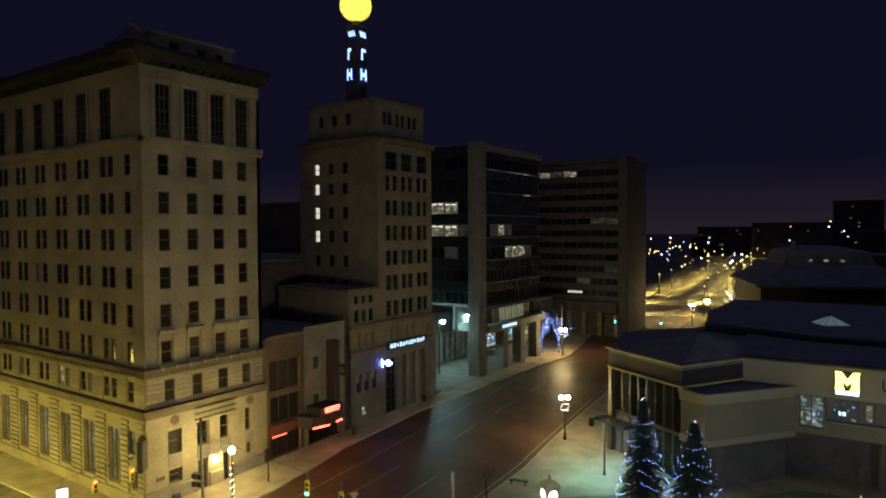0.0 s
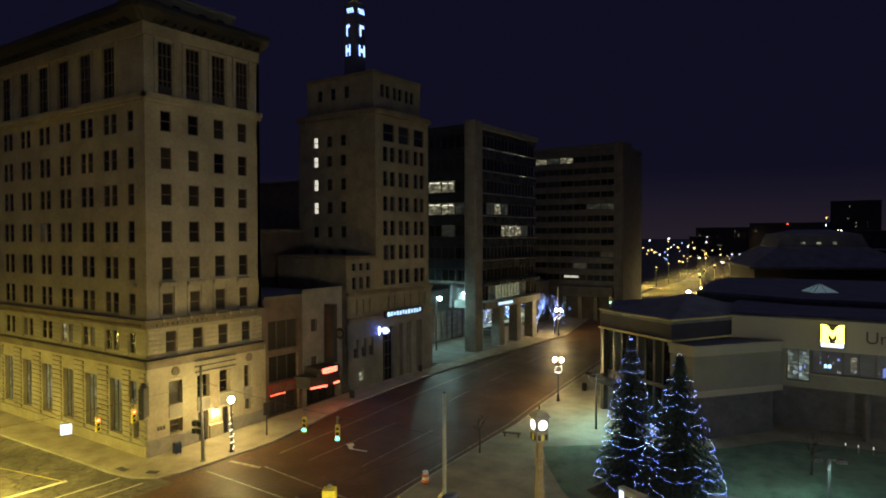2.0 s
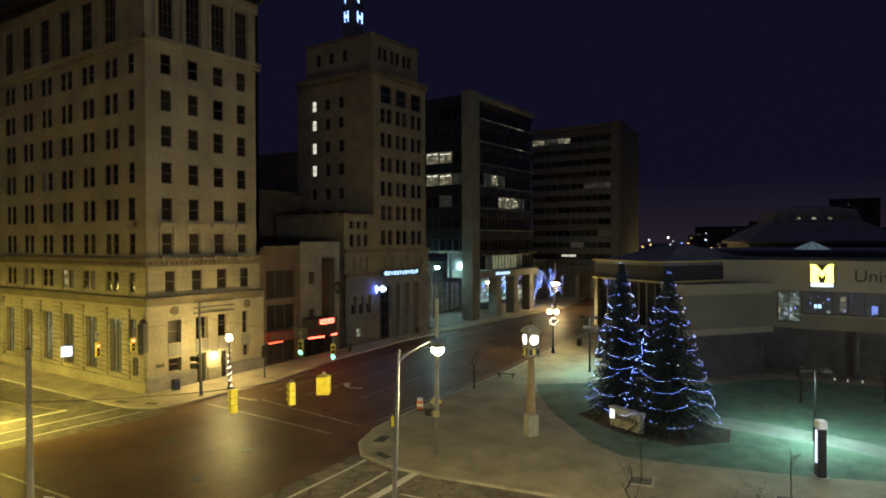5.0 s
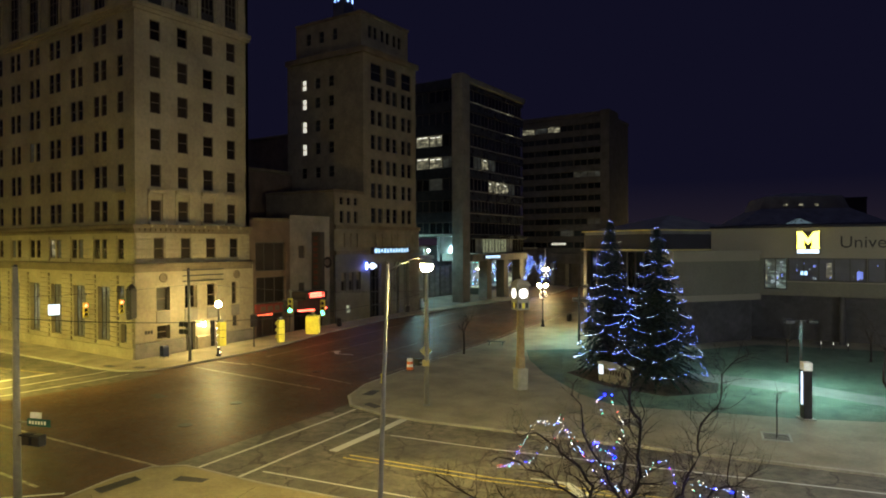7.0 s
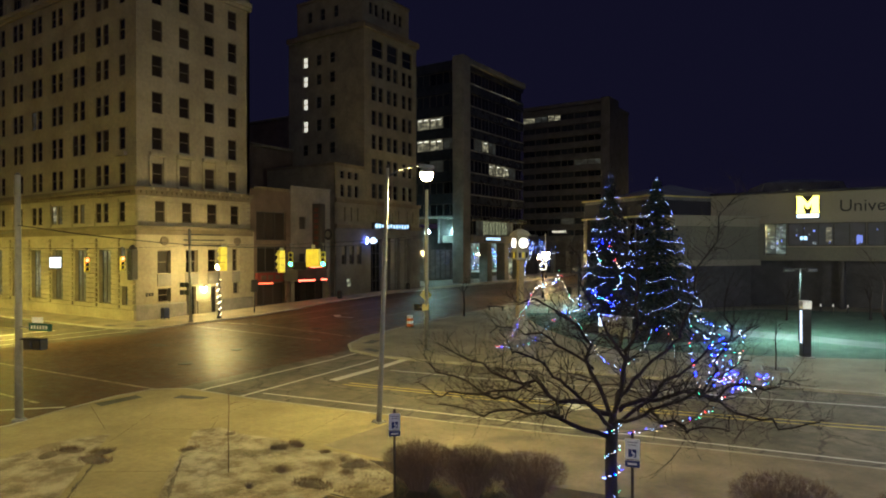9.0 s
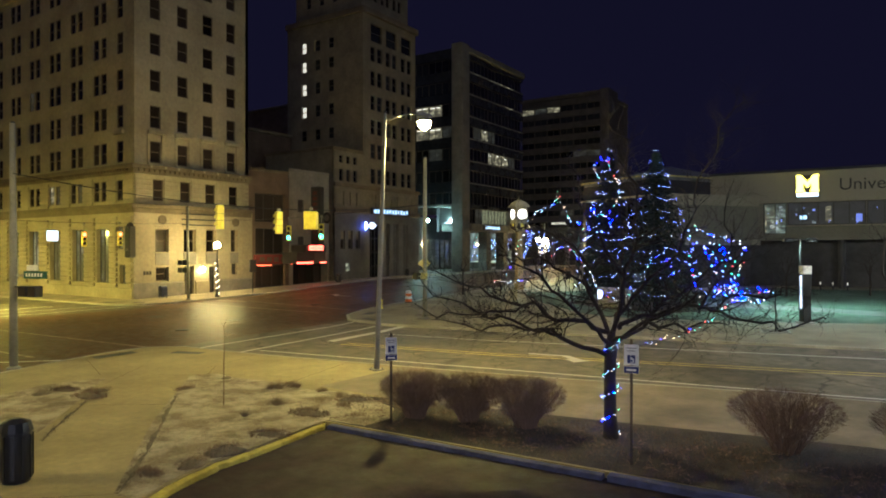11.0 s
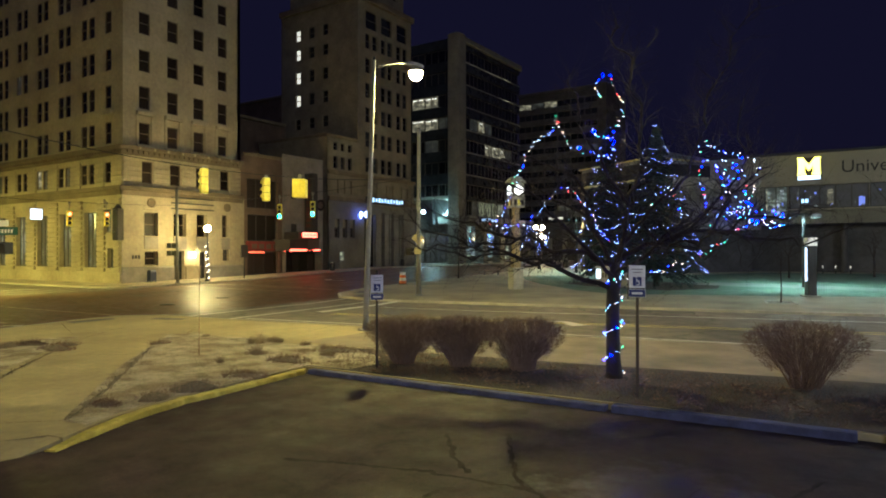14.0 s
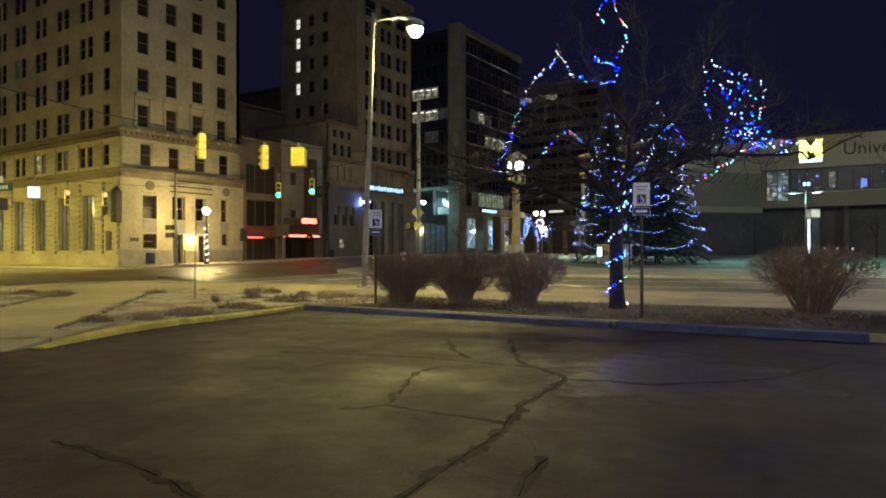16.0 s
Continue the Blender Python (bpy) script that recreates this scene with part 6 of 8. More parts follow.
def cobra_lamp(x, y, turn, h=10.35, arm=2.2, mat=None, z=0.13, lean=0.0, label="tall galvanised street lamp with one glowing head", cutoff=False):
    t = thing("street_lamp", pose(x, y, ground_z(y) + z) @ pose(0, 0, 0, 0, lean, 0) @ pose(0, 0, 0, 0, 0, turn), label, "street lamp", "tall street lamps")
    part("base_plate", Geo().box(-0.22, 0.22, -0.22, 0.22, 0, 0.05, 0.01), GALV, t)
    for a in (-0.16, 0.16):
        for b in (-0.16, 0.16):
            part("bolt", Geo().lathe(a, b, [(0.025, 0.05), (0.025, 0.11)], 6), GALV, t)
    part("pole", Geo().lathe(0, 0, [(0.115, 0.05), (0.11, 0.6), (0.085, h * 0.6), (0.06, h - 0.1)], 14), GALV, t, smooth=True)
    part("cap", Geo().lathe(0, 0, [(0.07, h - 0.1), (0.05, h), (0.02, h + 0.04)], 10), BLACKMETAL, t)
    part("hand_hole", Geo().box(-0.05, 0.05, -0.125, -0.1, 0.5, 0.75, 0.01), GALV, t)
    part("arm", Geo().tube([(0, 0, h - 0.45), (arm * 0.3, 0, h - 0.18), (arm * 0.7, 0, h + 0.08), (arm, 0, h + 0.15)], [0.045, 0.04, 0.035, 0.032], 8), DULLSTEEL, t, smooth=True)
    hd = part("lamp_head", Geo().rings([[(arm - 0.1 + u * 0.85, s * w, h + 0.1 + zz) for s, zz in ((-1, 0), (-0.8, 0.13), (0.8, 0.13), (1, 0))] for u, w in ((0, 0.06), (0.25, 0.17), (0.7, 0.19), (1.0, 0.08))]), GALV, t, "grey lamp head")
    if cutoff:
        part("shade", Geo().lathe(arm + 0.38, 0, [(0.36, h + 0.04), (0.36, h + 0.1), (0.2, h + 0.16)], 18), GALV, hd)
        part("lens", Geo().lathe(arm + 0.38, 0, [(0.02, h - 0.1), (0.16, h - 0.06), (0.24, h + 0.035)], 16), mat or G_SODIUM, hd, "bright glowing lens")
    else:
        part("lens", Geo().ball(arm + 0.38, 0, h - 0.21, 0.25, 18, 12, 0.95), mat or G_SODIUM, hd, "bright glowing lens", smooth=True)
        part("shade", Geo().lathe(arm + 0.38, 0, [(0.31, h - 0.12), (0.315, h - 0.1), (0.26, h - 0.01), (0.16, h + 0.1), (0.02, h + 0.18)], 18, False), GALV, hd)
    return t


cobra_lamp(-12.5, 17.6, 80, 10.3, 1.8, G_SODIUM, lean=2.6)
cobra_lamp(-55.0, 11.6, 90, 7.4, 5.0, G_CORNER, cutoff=True)
cobra_lamp(-72.0, 11.4, 90, 7.4, 5.0, G_CORNER, cutoff=True)
cobra_lamp(-89.0, 11.4, 90, 7.4, 5.0, G_CORNER, cutoff=True)
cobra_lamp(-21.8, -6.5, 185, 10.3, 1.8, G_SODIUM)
# lot lamp added out of view; its bluish lens makes up for missing ambient light
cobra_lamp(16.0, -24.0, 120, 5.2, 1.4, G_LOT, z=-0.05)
cobra_lamp(17.0, 37.6, 260, 9.8, 2.2, G_SIDE)
cobra_lamp(46.0, 42.5, 260, 9.8, 2.2, G_SIDE)


def steel_pole(x, y, h, r=0.14, lean=(0, 0), label="round galvanised steel signal pole"):
    t = thing("signal_pole", pose(x, y, ground_z(y) + 0.13), label, "pole", "signal poles")
    part("shaft", Geo().tube([(0, 0, 0), (lean[0] * 0.5, lean[1] * 0.5, h * 0.5), (lean[0], lean[1], h)], [r, r * 0.85, r * 0.7], 14), GALV, t, smooth=True)
    part("base_ring", Geo().lathe(0, 0, [(r * 1.7, 0), (r * 1.7, 0.06), (r * 1.15, 0.12)], 14), GALV, t)
    part("cap", Geo().lathe(lean[0], lean[1], [(r * 0.75, h), (r * 0.5, h + 0.06), (0.01, h + 0.1)], 12), BLACKMETAL, t)
    return t


steel_pole(-24.95, 9.75, 10.1, 0.16, (-0.9, 0.35))
steel_pole(-21.3, 33.4, 10.7, 0.16, (0.6, -0.8))
steel_pole(-49.5, 35.1, 8.6, 0.15, (-0.3, 0.1))
steel_pole(-50.6, 12.5, 9.0, 0.15, label="round steel signal pole on the far corner")


def wire(a, b, sag=0.25, r=0.014, label="thin steel span wire over the crossing"):
    a, b = Vector(a), Vector(b)
    pts = [a.lerp(b, i / 12) - Vector((0, 0, sag * 4 * (i / 12) * (1 - i / 12))) for i in range(13)]
    return single("span_wire", Geo().tube(pts, r, 4), BLACKMETAL, label, "wire", "span wires", "structure")


def signal_head(x, y, z, turn, lit="", facing_back=False, wide=False, label="", hang=0.5):
    """A yellow three-lens signal hung from its wire; its lenses look along local -y."""
    t = thing("traffic_signal", pose(x, y, z, 0, 0, turn), label or "yellow three-lens traffic signal hanging from a wire", "traffic signal", "traffic signals")
    w = 0.36
    if wide:
        part("housing", Geo().box(-0.36, 0.36, -0.36, 0.36, -0.5, 0.5, 0.02), SIGYELLOW, t)
    else:
        part("housing", Geo().box(-w / 2, w / 2, -0.14, 0.12, -0.62, 0.6, 0.025), SIGYELLOW, t)
        for k in (-0.18, 0.18):
            part("seam", Geo().box(-w / 2 - 0.004, w / 2 + 0.004, -0.144, 0.124, k - 0.008, k + 0.008), DARKSIGN, t)
    for k, c in enumerate(("green", "yellow", "red")):
        zz = -0.36 + 0.36 * k
        for u in (0,):
            y0 = -0.14 if not wide else -0.36
            on = lit == c
            part("lens", Geo().lathe(0, 0, [(0.14, 0), (0.14, 0.02), (0.08, 0.05), (0.01, 0.06)], 16), (G_REDSIG if c == "red" else G_GREEN) if on else DARKSIGN, t, (c + " glowing lens") if on else "dark lens", at=pose(u, y0, zz, 90, 0, 0))
            vis = Geo()
            for i in range(9):
                a0, a1 = math.radians(-20 + 220 * i / 9), math.radians(-20 + 220 * (i + 1) / 9)
                vis.quad((0.15 * math.cos(a0), 0, 0.15 * math.sin(a0)), (0.15 * math.cos(a1), 0, 0.15 * math.sin(a1)), (0.15 * math.cos(a1), -0.24, 0.15 * math.sin(a1)), (0.15 * math.cos(a0), -0.24, 0.15 * math.sin(a0)))
            part("visor", vis, SIGYELLOW, t, at=Matrix.Translation((u, y0, zz)))
    part("hanger", Geo().tube([(0, 0, 0.48), (0, 0, 0.5 + hang)], 0.03, 6), GALV, t)
    part("clamp", Geo().box(-0.09, 0.09, -0.06, 0.06, 0.5 + hang - 0.12, 0.5 + hang + 0.06, 0.01), GALV, t)
    return t


wire((-25.5, 9.95, 8.1), (-20.9, 32.9, 7.9), 0.85, 0.02)
wire((-49.6, 35.1, 7.7), (-21.0, 33.1, 8.0), 0.4)
wire((-49.7, 35.1, 7.4), (-50.6, 12.5, 7.5), 0.3)
wire((-50.6, 12.5, 7.9), (-25.6, 10.0, 7.9), 0.4)
signal_head(-23.68, 18.75, 6.6, 255, label="yellow traffic signal seen from its side on the wire", hang=0.16)
signal_head(-23.05, 22.1, 6.41, 255, hang=0.2)
signal_head(-22.6, 24.08, 6.58, 215, wide=True, label="boxy yellow four-way signal housing on the wire", hang=0.2)
signal_head(-35.05, 34.08, 6.24, 38, "green", label="yellow traffic signal showing green", hang=0.72)
signal_head(-31.25, 33.82, 6.29, 38, "green", label="yellow traffic signal showing green", hang=0.7)
signal_head(-50.2, 25.8, 5.83, 75, "red", label="yellow traffic signal showing red", hang=0.8)
signal_head(-49.95, 28.7, 5.9, 75, "red", label="yellow traffic signal showing red", hang=0.85)
signal_head(-44.0, 126, 7.8, 20, "green", label="distant traffic signal showing green", hang=0.3)
signal_head(-35.5, 127.85, 7.88, 20, "green", label="distant traffic signal showing green", hang=0.3)
steel_pole(-54.5, 124, 9.2)
steel_pole(-30, 129, 9.2)
wire((-54.4, 124, 8.9), (-30, 129, 8.9), 0.3)
ls = thing("lit_street_sign", pose(-50.15, 23.3, 5.6, 0, 0, 70), "small white glowing box sign on the wire", "sign")
part("box", Geo().box(-0.42, 0.42, -0.12, 0.12, 0, 0.9, 0.02), GALV, ls)
part("face_panel", Geo().box(-0.38, 0.38, -0.14, -0.125, 0.05, 0.85), G_WHITE, ls, "white glowing face")
part("hanger", Geo().tube([(0, 0, 0.9), (0, 0, 1.55)], 0.025, 6), GALV, ls)


def walk_signal(x, y, z, turn, n=2, on=False, parent=None):
    t = thing("pedestrian_signal", pose(x, y, z, 0, 0, turn), "small black pedestrian signal boxes on a pole bracket", "pedestrian signal", "pedestrian signals")
    for k in range(n):
        part("housing", Geo().box(0.1 + 0.52 * k, 0.55 + 0.52 * k, -0.2, 0.15, 0.0, 0.45, 0.02), BLACKMETAL, t)
        part("visor", Geo().box(0.08 + 0.52 * k, 0.57 + 0.52 * k, -0.32, -0.2, 0.4, 0.44), BLACKMETAL, t)
        part("face_panel", Geo().box(0.14 + 0.52 * k, 0.51 + 0.52 * k, -0.215, -0.2, 0.05, 0.38), G_PED if on and k == n - 1 else DARKSIGN, t)
    part("bracket", Geo().box(-0.12, 0.2, -0.03, 0.03, 0.2, 0.26), GALV, t)


walk_signal(-24.85, 9.95, 3.05, 14)
walk_signal(-49.5, 35.1, 2.8, 200, 2, True)
walk_signal(-49.5, 35.1, 3.5, 200, 2)
walk_signal(-21.6, 33.2, 2.9, 170, 1, True)


def street_name_sign():
    t = thing("street_name_sign", pose(-25.15, 9.9, 3.78, 0, 0, 18) @ Matrix.Translation((0.3, 0, 0)), "green street name plate with a small white plate above", "sign")
    part("plate", Geo().box(0.14, 1.3, -0.02, 0.02, 0.0, 0.3), GREENSIGN, t)
    part("top_plate", Geo().box(0.3, 0.85, -0.02, 0.02, 0.33, 0.56), WHITEMETAL, t, "white plate")
    for k in range(6):
        part("letter_bar", Geo().box(0.25 + 0.15 * k, 0.34 + 0.15 * k, -0.026, -0.02, 0.08, 0.22), WHITEMETAL, t)
    part("bracket", Geo().box(-0.4, 0.16, -0.03, 0.03, 0.1, 0.16), GALV, t)


street_name_sign()
ys_ = thing("warning_sign", pose(-21.2, 33.2, 3.4, 0, 0, 30), "yellow diamond warning sign on the signal pole", "sign")
part("plate", Geo().rings([[(dx * 0.42, y, 0.6 + dz * 0.42) for dx, dz in ((-1, 0), (0, -1), (1, 0), (0, 1))] for y in (-0.2, -0.17)]), YTRIM, ys_)
part("lower_plate", Geo().box(-0.22, 0.22, -0.2, -0.17, -0.45, -0.02), YTRIM, ys_)


def parking_sign(x, y, h, turn, k_=0.86):
    z = 0.1
    h = h / k_
    t = thing("parking_sign", pose(x, y, z, 0, 0, turn) @ Matrix.Diagonal((k_, k_, k_, 1)), "white accessible parking sign on a brown post", "sign", "accessible parking signs")
    part("post", Geo().box(-0.035, 0.035, 0.0, 0.06, 0, h + 0.14, 0.01), BROWNMETAL, t)
    p = part("plate", Geo().box(-0.185, 0.185, -0.03, -0.005, h - 0.53, h, 0.008), WHITEMETAL, t)
    part("blue_square", Geo().box(-0.1, 0.1, -0.036, -0.03, h - 0.48, h - 0.27), BLUESIGN, p, "blue square")
    ic = Geo()
    c = Vector((0.0, h - 0.4))
    ic.tube([(c.x + 0.055 * math.cos(a), -0.04, c.y + 0.055 * math.sin(a)) for a in [math.radians(20 - 220 * i / 10 + 90) for i in range(11)]], 0.011, 4)
    ic.tube([(-0.01, -0.04, c.y + 0.09), (-0.01, -0.04, c.y + 0.02), (0.04, -0.04, c.y + 0.02), (0.06, -0.04, c.y - 0.05)], 0.011, 4).gem(-0.012, -0.04, c.y + 0.12, 0.02)
    part("symbol", ic, WHITEMETAL, p, "white wheelchair symbol")
    for k, (a, b_) in enumerate(((-0.13, 0.13), (-0.1, 0.1))):
        part("letter_bar", Geo().box(a, b_, -0.036, -0.03, h - 0.1 - 0.07 * k, h - 0.08 - 0.07 * k), GALV, p)
    p2 = part("lower_plate", Geo().box(-0.185, 0.185, -0.03, -0.005, h - 0.74, h - 0.57, 0.006), BLUESIGN, t, "blue lower plate with white edge")
    part("letter_bar", Geo().box(-0.12, 0.12, -0.036, -0.03, h - 0.68, h - 0.63), WHITEMETAL, p2)
    part("edge", Geo().box(-0.193, 0.193, -0.004, 0.0, h - 0.748, h - 0.562), WHITEMETAL, p2)
    return t


parking_sign(-0.38, 11.75, 2.72, 14)
parking_sign(-7.0, 11.55, 2.42, 45)


def clock_tower():
    y = 40.6
    t = thing("street_clock", pose(-17.9, y, ground_z(y) + 0.13, 0, 0, 54), "street clock on a tan tapered column, faces lit", "clock")
    part("pedestal", Geo().box(-0.42, 0.42, -0.42, 0.42, 0, 1.45, 0.05), STONE, t, "pale stone pedestal")
    part("pedestal_cap", Geo().box(-0.46, 0.46, -0.46, 0.46, 1.45, 1.56, 0.03), STONE, t)
    part("column", Geo().rings([[(s * math.cos(math.pi / 4 + math.pi / 2 * k), s * math.sin(math.pi / 4 + math.pi / 2 * k), z) for k in range(4)] for s, z in ((0.36, 1.56), (0.36, 2.4), (0.3, 2.45), (0.26, 5.7), (0.4, 5.9))]), WOODTONE, t)
    for z in (2.3, 3.2, 4.5):
        part("column_band", Geo().box(-0.25, 0.25, -0.25, 0.25, z, z + 0.12, 0.02), WOODTONE, t)
    part("lower_box", Geo().box(-0.5, 0.5, -0.5, 0.5, 5.85, 6.6, 0.04), STONE, t)
    for k in range(4):
        for u in (-0.28, 0, 0.28):
            part("small_window", Geo().box(u - 0.1, u + 0.1, -0.52, -0.495, 6.0, 6.4), DARKSIGN if u else SIGYELLOW, t, at=pose(0, 0, 0, 0, 0, 90 * k))
    part("head", Geo().box(-0.47, 0.47, -0.47, 0.47, 6.6, 7.6, 0.05), STONE, t)
    for k in range(4):
        f = part("clock_face", Geo().lathe(0, 0, [(0.37, 0), (0.37, 0.03), (0.33, 0.04)], 28), G_CLOCK, t, "round glowing clock face", at=pose(0, 0, 0, 0, 0, 90 * k) @ pose(0, -0.48, 7.08, 90, 0, 0))
        part("clock_rim", Geo().tube([(0.39 * math.cos(a), 0.39 * math.sin(a), 0.03) for a in [2 * math.pi * i / 24 for i in range(25)]], 0.028, 5), BROWNMETAL, f, "dark metal rim")
        part("hand", Geo().box(-0.02, 0.02, -0.05, 0.3, 0.045, 0.055), DARKSIGN, f, at=pose(0, 0, 0, 0, 0, 40))
        part("hand", Geo().box(-0.025, 0.025, -0.05, 0.21, 0.045, 0.055), DARKSIGN, f, at=pose(0, 0, 0, 0, 0, -70))
    part("roof", Geo().rings([[(s, -s, z), (s, s, z), (-s, s, z), (-s, -s, z)] for s, z in ((0.58, 7.6), (0.58, 7.68), (0.4, 7.95), (0.12, 8.12))]), STONE, t, "grey pyramid roof")
    part("finial", Geo().lathe(0, 0, [(0.05, 8.1), (0.07, 8.2), (0.02, 8.45)], 8), BROWNMETAL, t)


clock_tower()


def info_totem():
    y = 42.4
    t = thing("sign_totem", pose(0.45, y, ground_z(y) + 0.13, 0, 0, 25), "black upright sign totem with white lit edge", "sign")
    part("slab", Geo().box(-0.24, 0.24, -0.3, 0.3, 0, 3.4, 0.03), BLACKMETAL, t)
    part("lit_edge", Geo().box(-0.262, -0.242, -0.12, 0.1, 0.9, 2.85), G_WHITE, t, "white glowing edge")
    part("top_box", Geo().box(-0.26, 0.26, -0.32, 0.32, 2.95, 3.45, 0.03), WHITEMETAL, t, "white top box")
    part("foot", Geo().box(-0.45, 0.45, -0.45, 0.45, -0.02, 0.08, 0.03), STONE, t)


info_totem()


def flood_post(x, y, h, turn, n=2, mat=None, label="dark lamp post with cool white box heads", open_lens=False):
    t = thing("lamp_post", pose(x, y, ground_z(y) + 0.13, 0, 0, turn), label, "lamp post", "cool lamp posts")
    part("pole", Geo().lathe(0, 0, [(0.14, 0), (0.1, 0.3), (0.075, h)], 10), BLACKMETAL, t)
    for s in ((-1, 1) if n == 2 else (1,)):
        part("arm", Geo().box(min(0, s * 0.6), max(0, s * 0.6), -0.04, 0.04, h - 0.05, h + 0.03), BLACKMETAL, t)
        hd = part("head", Geo().rings([[(s * 0.75 + dx * k, dy * k, z) for dx, dy in ((-0.3, -0.25), (0.3, -0.25), (0.3, 0.25), (-0.3, 0.25))] for k, z in ((1.0, h - 0.12), (0.95, h + 0.02), (0.5, h + 0.1))]), BLACKMETAL, t)
        part("lens", Geo().box(s * 0.75 - 0.2, s * 0.75 + 0.2, -0.17, 0.17, h - 0.126, h - 0.122), mat or G_COOL, hd, "cool glowing lens")
        skirt = Geo()
        for a, b_, c, d in ((-0.3, 0.3, -0.25, -0.23), (-0.3, 0.3, 0.23, 0.25), (-0.3, -0.28, -0.23, 0.23), (0.28, 0.3, -0.23, 0.23)):
            skirt.box(s * 0.75 + a, s * 0.75 + b_, c, d, h - 0.2, h - 0.119)
        part("skirt", skirt, BLACKMETAL, hd)
        if open_lens:
            part("globe", Geo().ball(s * 0.75, 0, h - 0.36, 0.3, 12, 8), mat or G_COOL, hd, "cool glowing globe", smooth=True)
    return t


flood_post(-0.5, 49.8, 5.0, 20)
flood_post(-22.3, 62.8, 5.8, 10, 2, G_PLAZA)
flood_post(19.0, 54.0, 5.2, 10)
flood_post(34.0, 60.0, 5.2, 10)
flood_post(-62.6, 91.4, 9.4, 60, 1, G_COOLGLOBE, "tall lamp post with a cool white globe", True)
flood_post(-61.4, 100.5, 9.7, 240, 1, G_COOLGLOBE, "tall lamp post with a cool white globe", True)


def simple_bin(x, y, mat, label, r=0.32, h=1.0):
    z = ground_z(y) + 0.13
    t = thing("litter_bin", pose(x, y, z), label, "litter bin", "litter bins")
    part("body", Geo().lathe(0, 0, [(r * 0.85, 0), (r, 0.1), (r, h * 0.8), (r * 0.95, h * 0.85)], 14), mat, t, smooth=True)
    part("lid", Geo().lathe(0, 0, [(r * 1.08, h * 0.85), (r * 0.9, h), (r * 0.3, h * 1.06)], 14), BLACKMETAL, t)
    for k in range(10):
        a = 2 * math.pi * k / 10
        part("slat", Geo().box(r - 0.01, r + 0.015, -0.03, 0.03, 0.1, h * 0.8), BLACKMETAL, t, at=pose(0, 0, 0, 0, 0, math.degrees(a)))


simple_bin(-10.75, 3.72, BLACKMETAL, "black round litter bin with a lid on the walk", 0.3, 1.24)
simple_bin(-52.6, 58.8, BLACKMETAL, "black slatted litter bin on the pavement")
simple_bin(-54.3, 75.5, BLACKMETAL, "black slatted litter bin on the pavement")
simple_bin(-29.6, 77.5, BLACKMETAL, "black slatted litter bin near the kerb")
mb = thing("mailbox", pose(-53.2, 34.9, ground_z(35) + 0.13, 0, 0, 90), "dark blue street mailbox by the stone wall", "mailbox")
part("body", Geo().rings([[(x, y, z) for x, y in ((-0.3, -0.28), (0.3, -0.28), (0.3, 0.28), (-0.3, 0.28))] for z in (0.15, 0.9)]), MAILBLUE, mb)
part("lid", Geo().rings([[(-0.3, 0.28 * math.cos(a), 0.9 + 0.28 * math.sin(a)) for a in [math.pi * i / 8 for i in range(9)]], [(0.3, 0.28 * math.cos(a), 0.9 + 0.28 * math.sin(a)) for a in [math.pi * i / 8 for i in range(9)]]]), MAILBLUE, mb)
for a in (-0.25, 0.25):
    for b_ in (-0.23, 0.23):
        part("leg", Geo().box(a - 0.03, a + 0.03, b_ - 0.03, b_ + 0.03, 0, 0.15), MAILBLUE, mb)
ps = thing("parking_meter_sign", pose(-50.3, 43.3, ground_z(43) + 0.13, 0, 0, 0), "dark boxed notice on a thin post by the kerb", "sign")
part("post", Geo().lathe(0, 0, [(0.06, 0), (0.045, 2.2)], 8), BLACKMETAL, ps)
part("panel", Geo().box(-0.08, 0.08, -0.42, 0.42, 2.1, 3.4, 0.02), DARKSIGN, ps)
fh = thing("fire_hydrant", pose(-28.1, 37.1, ground_z(37) + 0.13), "yellow fire hydrant by the kerb", "hydrant")
part("barrel", Geo().lathe(0, 0, [(0.17, 0), (0.17, 0.06), (0.11, 0.08), (0.11, 0.55), (0.15, 0.58), (0.13, 0.68), (0.05, 0.76), (0.04, 0.8)], 12), SIGYELLOW, fh, smooth=True)
part("outlet", Geo().lathe(0, 0, [(0.06, -0.2), (0.06, 0.2)], 10), SIGYELLOW, fh, at=pose(0, 0, 0.42, 90, 0, 30))
dr = thing("traffic_drum", pose(-29.0, 41.9, ground_z(42) + 0.13), "orange and white striped traffic drum", "traffic drum")
part("foot", Geo().lathe(0, 0, [(0.36, 0), (0.34, 0.07)], 16), RUBBER, dr)
for k in range(4):
    part("band", Geo().lathe(0, 0, [(0.29 - 0.015 * k, 0.07 + 0.23 * k), (0.28 - 0.015 * k, 0.3 + 0.23 * k)], 16), ORANGE if k % 2 == 0 else WHITEMETAL, dr, "white reflecting band" if k % 2 else "")
st = thing("sapling", pose(-12.66, 10.4, 0.14), "thin leafless brown sapling standing in the frosty grass", "sapling")
part("stem", Geo().tube([(0, 0, -0.05), (0.01, 0.0, 0.6), (-0.01, 0.01, 1.3), (0.02, 0.01, 2.0), (0.0, 0.01, 2.45), (0.1, 0.06, 2.72)], [0.014, 0.012, 0.011, 0.011, 0.012, 0.007], 6), TWIG, st)
